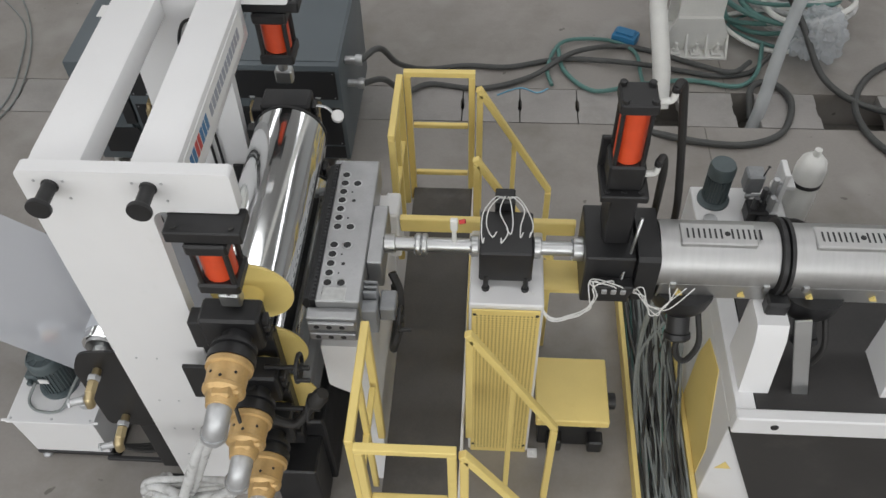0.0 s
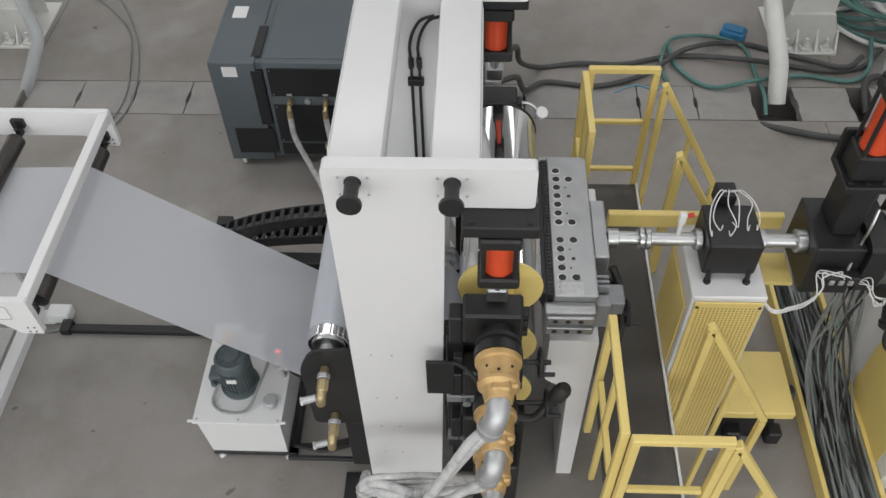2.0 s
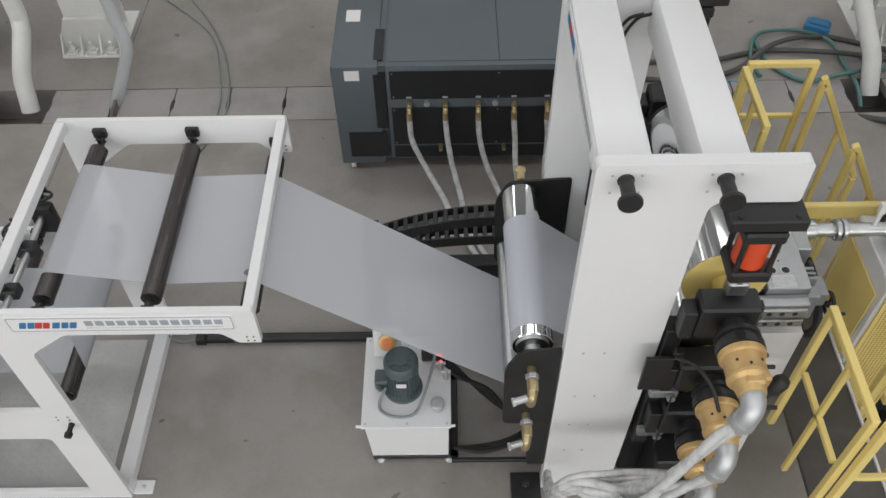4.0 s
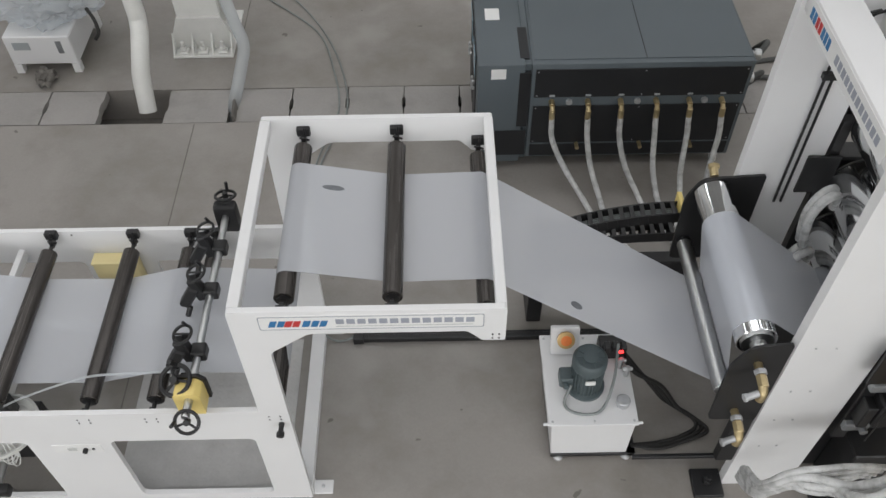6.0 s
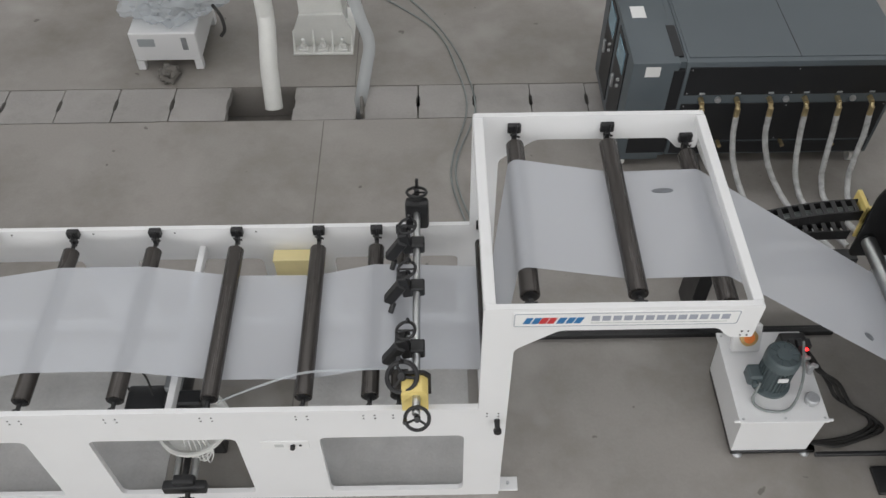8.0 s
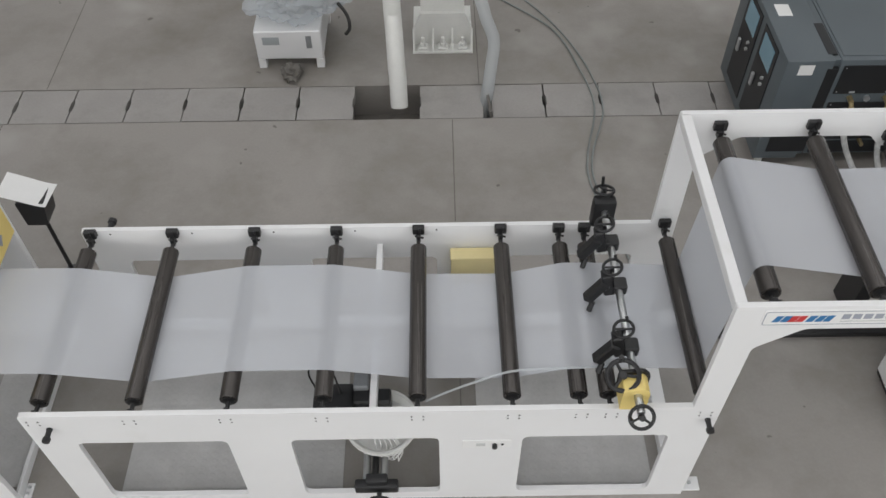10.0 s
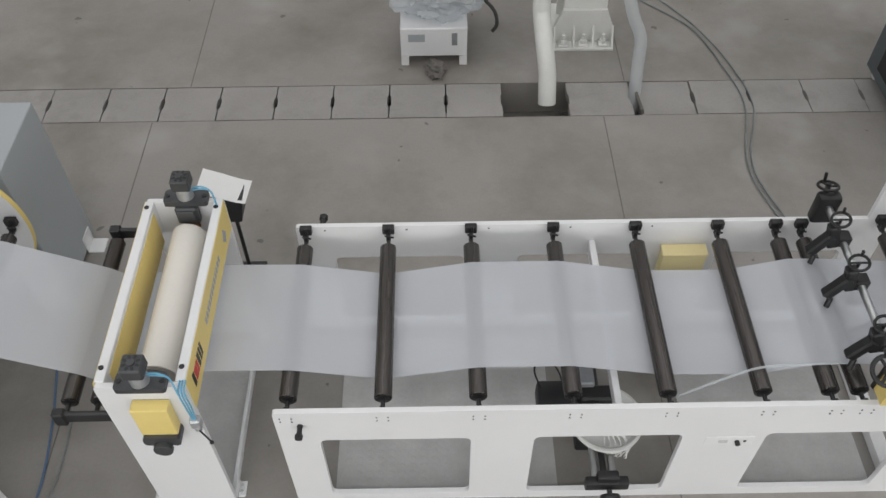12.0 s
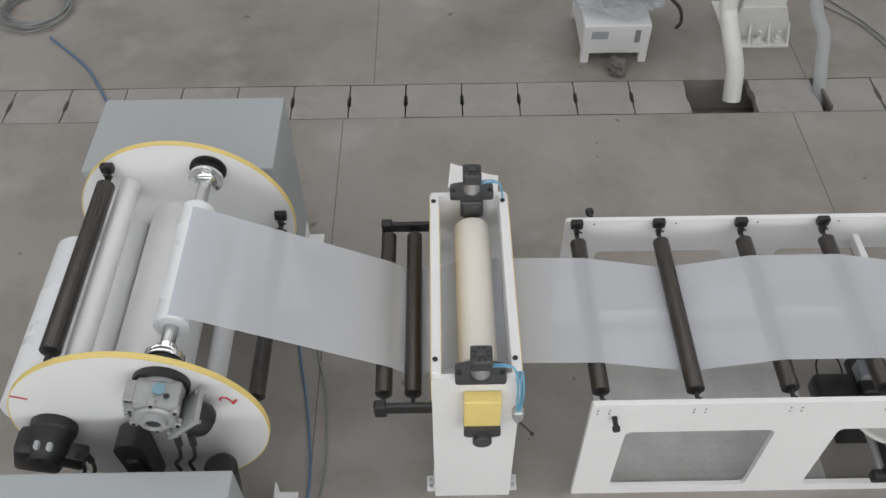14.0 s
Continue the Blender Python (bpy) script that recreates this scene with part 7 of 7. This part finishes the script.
G = "dark grey rubber water hose lying across the floor"
hose_on_floor("water_hose", [(-0.14, 5.9, 0.92), (-0.02, 6.1, 0.88), (0.05, 6.6, 0.35), (0.25, 6.93, 0.035), (0.62, 7.0, 0.03), (1.0, 6.99, 0.03), (1.5, 7.12, 0.03), (2.1, 7.04, 0.06), (2.55, 6.98, 0.03), (2.85, 6.92, 0.03), (3.15, 6.98, 0.03), (3.35, 7.15, 0.1)], 0.024, HOSEGREY, G)
hose_on_floor("water_hose", [(-0.14, 5.9, 0.70), (0.0, 6.05, 0.62), (0.1, 6.5, 0.12), (0.3, 6.73, 0.03), (0.75, 6.68, 0.03), (1.2, 6.85, 0.04), (1.6, 7.15, 0.09), (2.1, 7.32, 0.03), (2.6, 7.12, 0.03), (2.95, 6.9, 0.09), (3.15, 7.05, 0.09)], 0.024, HOSEGREY, G)
hose_on_floor("water_hose", [(2.05, 6.30, -0.05), (2.30, 6.13, 0.03), (2.6, 6.05, 0.03), (2.95, 6.03, 0.03), (3.25, 6.16, 0.03), (3.40, 6.42, 0.03), (3.42, 6.66, 0.04), (3.28, 6.82, 0.05), (3.12, 6.75, 0.03), (3.10, 6.5, -0.1)], 0.029, HOSEGREY, G)
hose_on_floor("water_hose", [(3.45, 7.28, 0.55), (3.55, 7.1, 0.40), (3.72, 6.85, 0.12), (3.95, 6.62, 0.035), (4.3, 6.45, 0.03), (4.9, 6.35, 0.03)], 0.029, HOSEGREY, G)
hose_on_floor("water_hose", [(4.7, 7.25, 0.03), (4.35, 7.1, 0.03), (4.08, 6.82, 0.03), (3.95, 6.45, 0.03), (4.05, 6.05, 0.03), (4.4, 5.75, 0.03), (4.9, 5.7, 0.03)], 0.029, HOSEGREY, G)
T = "thin green plastic hose looped on the floor"
hose_on_floor("green_hose", [(1.38, 6.75, 0.03), (1.35, 7.0, 0.03), (1.5, 7.35, 0.05), (1.9, 7.42, 0.03), (2.15, 7.25, 0.03), (2.18, 6.9, 0.03), (2.20, 6.6, 0.03), (2.2, 6.4, -0.05)], 0.018, TEAL, T)
hose_on_floor("green_hose", [(1.45, 7.3, 0.03), (1.5, 6.95, 0.03), (1.75, 6.68, 0.03), (2.15, 6.72, 0.08), (2.6, 6.85, 0.03), (3.0, 6.78, 0.03), (3.2, 6.95, 0.05), (3.3, 7.3, 0.1)], 0.020, TEAL, T)
hose_on_floor("green_hose", [(0.9, 6.62, 0.01), (1.1, 6.72, 0.012), (1.25, 6.66, 0.012), (1.35, 6.72, 0.012)], 0.006, BLUETUBE, "thin pale blue tube on the trench covers", 6)
bm = B()
box(bm, 1.97, 2.20, 7.36, 7.52, 0.0, 0.10, 0.02, 2, m=around((2.08, 7.45, 0), 0, 0, -25))
box(bm, 2.0, 2.17, 7.39, 7.49, 0.10, 0.12, 0.01, m=around((2.08, 7.45, 0), 0, 0, -25))
solid("blue_tray", bm, BLUEBOX, (2.08, 7.45, 0), "blue plastic tray on the floor by the pipe", "tray")


def hose_heap():
    rnd = random.Random(4)
    h = thing("hose_coil", (3.5, 7.7, 0), "heap of coiled green and pale hoses", "hose coil")
    for k in range(13):
        bm = B()
        c = Vector((3.55 + rnd.uniform(-0.15, 0.2), 7.72 + rnd.uniform(-0.12, 0.12), 0.04 + 0.035 * k))
        R = rnd.uniform(0.30, 0.48)
        pts = []
        for i in range(15):
            a = i / 14 * 2 * math.pi * 1.05 + k
            pts.append(c + Vector((math.cos(a) * R * 1.15, math.sin(a) * R * 0.8, 0.05 * math.sin(2 * a + k))))
        tube(bm, pts, rnd.choice((0.018, 0.022, 0.026)), 8, 4)
        part("coil_turn", bm, (TEAL, PVCW, HOSECLEAR, TEAL)[k % 4], h)
    bm = B()
    crumple(bm, (3.72, 7.22, 0.26), 0.25, 0.22, 0.28, 7.7, 0.24, 5)
    solid("crumpled_wrapping", bm, WRAP, (3.72, 7.22, 0), "crumpled clear plastic wrapping over hose ends", "wrapping")
    bm = B()
    tube(bm, [(3.40, 7.35, 0.62), (3.47, 7.22, 0.52), (3.50, 7.16, 0.42)], 0.035, 10)
    solid("black_tape_wrap", bm, RUBBER, (3.47, 7.25, 0.4), "black taped hose end", "hose end")


hose_heap()

CB = "thin grey cable trailing over the concrete floor"
hose_on_floor("floor_cable", [(-4.6, 8.4, 0.01), (-4.09, 7.93, 0.012), (-3.72, 7.5, 0.012), (-3.55, 6.95, 0.012), (-3.47, 6.4, 0.012), (-3.60, 5.8, 0.012), (-3.62, 5.45, 0.012), (-3.50, 4.95, 0.012), (-3.42, 4.6, 0.012)], 0.008, CABLEG, CB, 6)
hose_on_floor("floor_cable", [(-4.3, 8.5, 0.01), (-3.85, 7.85, 0.012), (-3.60, 7.35, 0.012), (-3.45, 6.85, 0.012), (-3.40, 6.35, 0.012), (-3.56, 5.8, 0.012), (-3.58, 5.45, 0.012), (-3.45, 4.95, 0.012), (-3.37, 4.6, 0.012)], 0.008, CABLEG, CB, 6)
hose_on_floor("floor_cable", [(-8.75, 4.6, 0.012), (-8.80, 4.2, 0.012), (-8.77, 3.89, 0.012), (-8.66, 3.33, 0.012), (-8.62, 2.83, 0.012), (-8.72, 2.3, 0.012), (-8.6, 1.7, 0.012)], 0.008, mat("blue_grey_cable", (0.10, 0.17, 0.28), 0.5), "blue-grey cable on the floor beside the winder", 8)
hose_on_floor("floor_cable", [(-8.60, 4.5, 0.012), (-8.66, 4.0, 0.012), (-8.56, 3.5, 0.012), (-8.53, 3.0, 0.012), (-8.58, 2.5, 0.012), (-8.5, 1.7, 0.012)], 0.006, CABLEG, "grey cable on the floor beside the winder", 8)
hose_on_floor("floor_cable", [(-10.2, 6.1, 0.012), (-10.66, 6.47, 0.012), (-10.85, 6.75, 0.012), (-11.05, 7.05, 0.012), (-11.5, 7.5, 0.012)], 0.012, mat("blue_grey_lead", (0.10, 0.17, 0.28), 0.5), "blue-grey cable on the floor behind the winder", 8)


def wire_coil():
    c = thing("wire_coil", (-11.75, 7.95, 0), "loose coil of grey wire lying on the floor", "wire coil")
    rnd = random.Random(8)
    for k in range(9):
        bm = B()
        ring(bm, (-11.75 + rnd.uniform(-0.04, 0.04), 7.95 + rnd.uniform(-0.04, 0.04), 0.012 + 0.008 * k), (rnd.uniform(-0.06, 0.06), rnd.uniform(-0.06, 0.06), 1), rnd.uniform(0.27, 0.36), 0.007, 40, 6)
        part("wire_turn", bm, CABLEG, c)


wire_coil()


# ---- hydraulic station behind the extruder ----
def power_pack():
    p = thing("hydraulic_station", (2.7, 4.85, 0), "white hydraulic station with motor, valves and an accumulator bottle", "hydraulic station")
    bm = B()
    box(bm, 2.28, 2.90, 4.60, 5.06, 0.0, 0.52, 0.008)
    t = part("tank", bm, WHITE, p)
    mx, my, z = 2.42, 4.93, 0.52
    bm = B()
    lathe(bm, (mx, my, z), (0, 0, 1), [(0, 0), (0.11, 0), (0.11, 0.02), (0.078, 0.03), (0.078, 0.25), (0.09, 0.255), (0.09, 0.33), (0.08, 0.35), (0, 0.35)], 32)
    mo = part("motor", bm, MOTOR, p, "grey-green electric motor")
    bm = B()
    for k in range(24):
        box(bm, mx + 0.0785, mx + 0.088, my - 0.003, my + 0.003, z + 0.05, z + 0.24, 0, m=around((mx, my, z), 0, 0, 15 * k))
    pieces("cooling_fin", bm, MOTOR, mo)
    bm = B()
    lathe(bm, (2.36, 4.70, z), (0, 0, 1), [(0, 0), (0.04, 0), (0.04, 0.03), (0.048, 0.032), (0.048, 0.055), (0, 0.06)], 20)
    part("filler_cap", bm, GALV, p)
    bm = B()
    box(bm, 2.60, 2.74, 4.70, 4.84, z, z + 0.12, 0.01)
    box(bm, 2.66, 2.80, 4.64, 4.72, z + 0.02, z + 0.10, 0.008)
    v = part("valve_block", bm, BLACK, p)
    bm = B()
    box(bm, 2.60, 2.72, 4.90, 5.02, z + 0.1, z + 0.26, 0.012)
    rod(bm, (2.66, 4.96, z), (2.66, 4.96, z + 0.1), 0.02, 10)
    rod(bm, (2.74, 4.86, z + 0.05), (2.74, 4.86, z + 0.2), 0.012, 8)
    rod(bm, (2.60, 4.86, z + 0.12), (2.80, 4.86, z + 0.14), 0.012, 8)
    part("valve_body", bm, CASTGREY, v)
    for dx, dy, h in ((0.02, -0.03, 0.10), (0.07, 0.0, 0.16), (0.12, -0.04, 0.12), (0.14, 0.05, 0.20)):
        bm = B()
        rod(bm, (2.62 + dx, 4.78 + dy, z + 0.10), (2.62 + dx, 4.78 + dy, z + 0.12 + h), 0.022, 10)
        rod(bm, (2.60 + dx, 4.78 + dy, z + 0.08 + h), (2.66 + dx, 4.78 + dy, z + 0.08 + h), 0.012, 8)
        part("valve_stem", bm, DARKCAST if dx < 0.1 else GALV, v)
    bm = B()
    lathe(bm, (2.78, 4.88, z + 0.22), (-0.3, -0.7, 0.6), [(0, 0), (0.035, 0), (0.035, 0.02), (0, 0.022)], 18)
    part("pressure_gauge", bm, PAPER, v)
    bm = B()
    rod(bm, (2.70, 4.92, z + 0.24), (2.71, 4.90, z + 0.36), 0.005, 8)
    lathe(bm, (2.71, 4.90, z + 0.36), (0, 0, 1), [(0, -0.012), (0.012, 0), (0, 0.012)], 10)
    part("lever", bm, BLACK, v)
    bm = B()
    box(bm, 2.80, 2.84, 4.82, 4.98, z, z + 0.36, 0.006)
    box(bm, 2.84, 2.905, 4.84, 4.96, z + 0.20, z + 0.24, 0.004)
    box(bm, 2.90, 3.10, 4.84, 5.04, 0.10, 0.118, 0.004)
    box(bm, 2.90, 2.912, 4.84, 5.04, 0.118, 0.4, 0.003)
    part("bottle_bracket", bm, WHITE, p)
    bm = B()
    lathe(bm, (3.0, 4.94, z), (0, 0, 1), [(0, -0.40), (0.07, -0.40), (0.095, -0.37), (0.10, -0.30), (0.10, 0.33), (0.085, 0.39), (0.05, 0.43), (0.024, 0.44), (0.024, 0.49), (0, 0.49)], 32)
    part("accumulator", bm, PVCW, p, "white accumulator bottle")
    bm = B()
    lathe(bm, (3.0, 4.94, z + 0.20), (0, 0, 1), [(0.10, 0), (0.105, 0.002), (0.105, 0.03), (0.10, 0.032)], 32)
    part("bottle_strap", bm, BLACK, p)
    for k in range(2):
        bm = B()
        tube(bm, [(2.80, 4.68 - 0.03 * k, z + 0.06), (2.92, 4.68 - 0.03 * k, z + 0.08), (3.02, 4.62 - 0.03 * k, z + 0.05), (3.06, 4.56, z - 0.1)], 0.014, 8)
        part("hose", bm, RUBBER, p)


power_pack()


# ---- spots that move along the sheet ----
def sheet_spot(name, w, d, label):
    """A thin oval patch, long along the sheet's way, with its origin in its middle."""
    bm = B()
    lathe(bm, (0, 0, -0.0006), (0, 0, 1), [(0, 0), (0.48, 0), (0.5, 0.0008), (0.48, 0.0034), (0, 0.0036)], 32)
    bmesh.ops.scale(bm, verts=bm.verts, vec=(w, d, 1))
    me = mesh_from(bm, name, SPOT)
    return tagged(new(name, me), label, "spot")


SPOT = mat("dull_grey_spot", (0.155, 0.165, 0.18), 0.45, var=0.15, scale=30)
spot_far = sheet_spot("sheet_spot", 0.115, 0.034, "dark grey oval spot moving along the plastic sheet")
spot_near = sheet_spot("sheet_spot", 0.075, 0.045, "small dark oval spot near the edge of the moving sheet")
SPEED = 0.285


def spot_rows(s0, t0, y):
    rows = []
    for k in range(141):
        t = k / 10
        s = min(max(s0 + SPEED * (t - t0), 0.3), LENGTHS[-1] - 0.1)
        x, z, a = on_way(s)
        rows.append((t, pose(x, y, z, 0, -a, 0)))
    return rows


def motions():
    top = way_s(-3.0, way_s(-3.3, 5.6, 7.6) - 0.2, 7.6)
    slope = way_s(-2.148, top + 0.3, top + 2.0)
    walk(spot_far, spot_rows(top, 6.5, 3.685))
    walk(spot_near, spot_rows(slope, 5.0, 3.17))


motions()
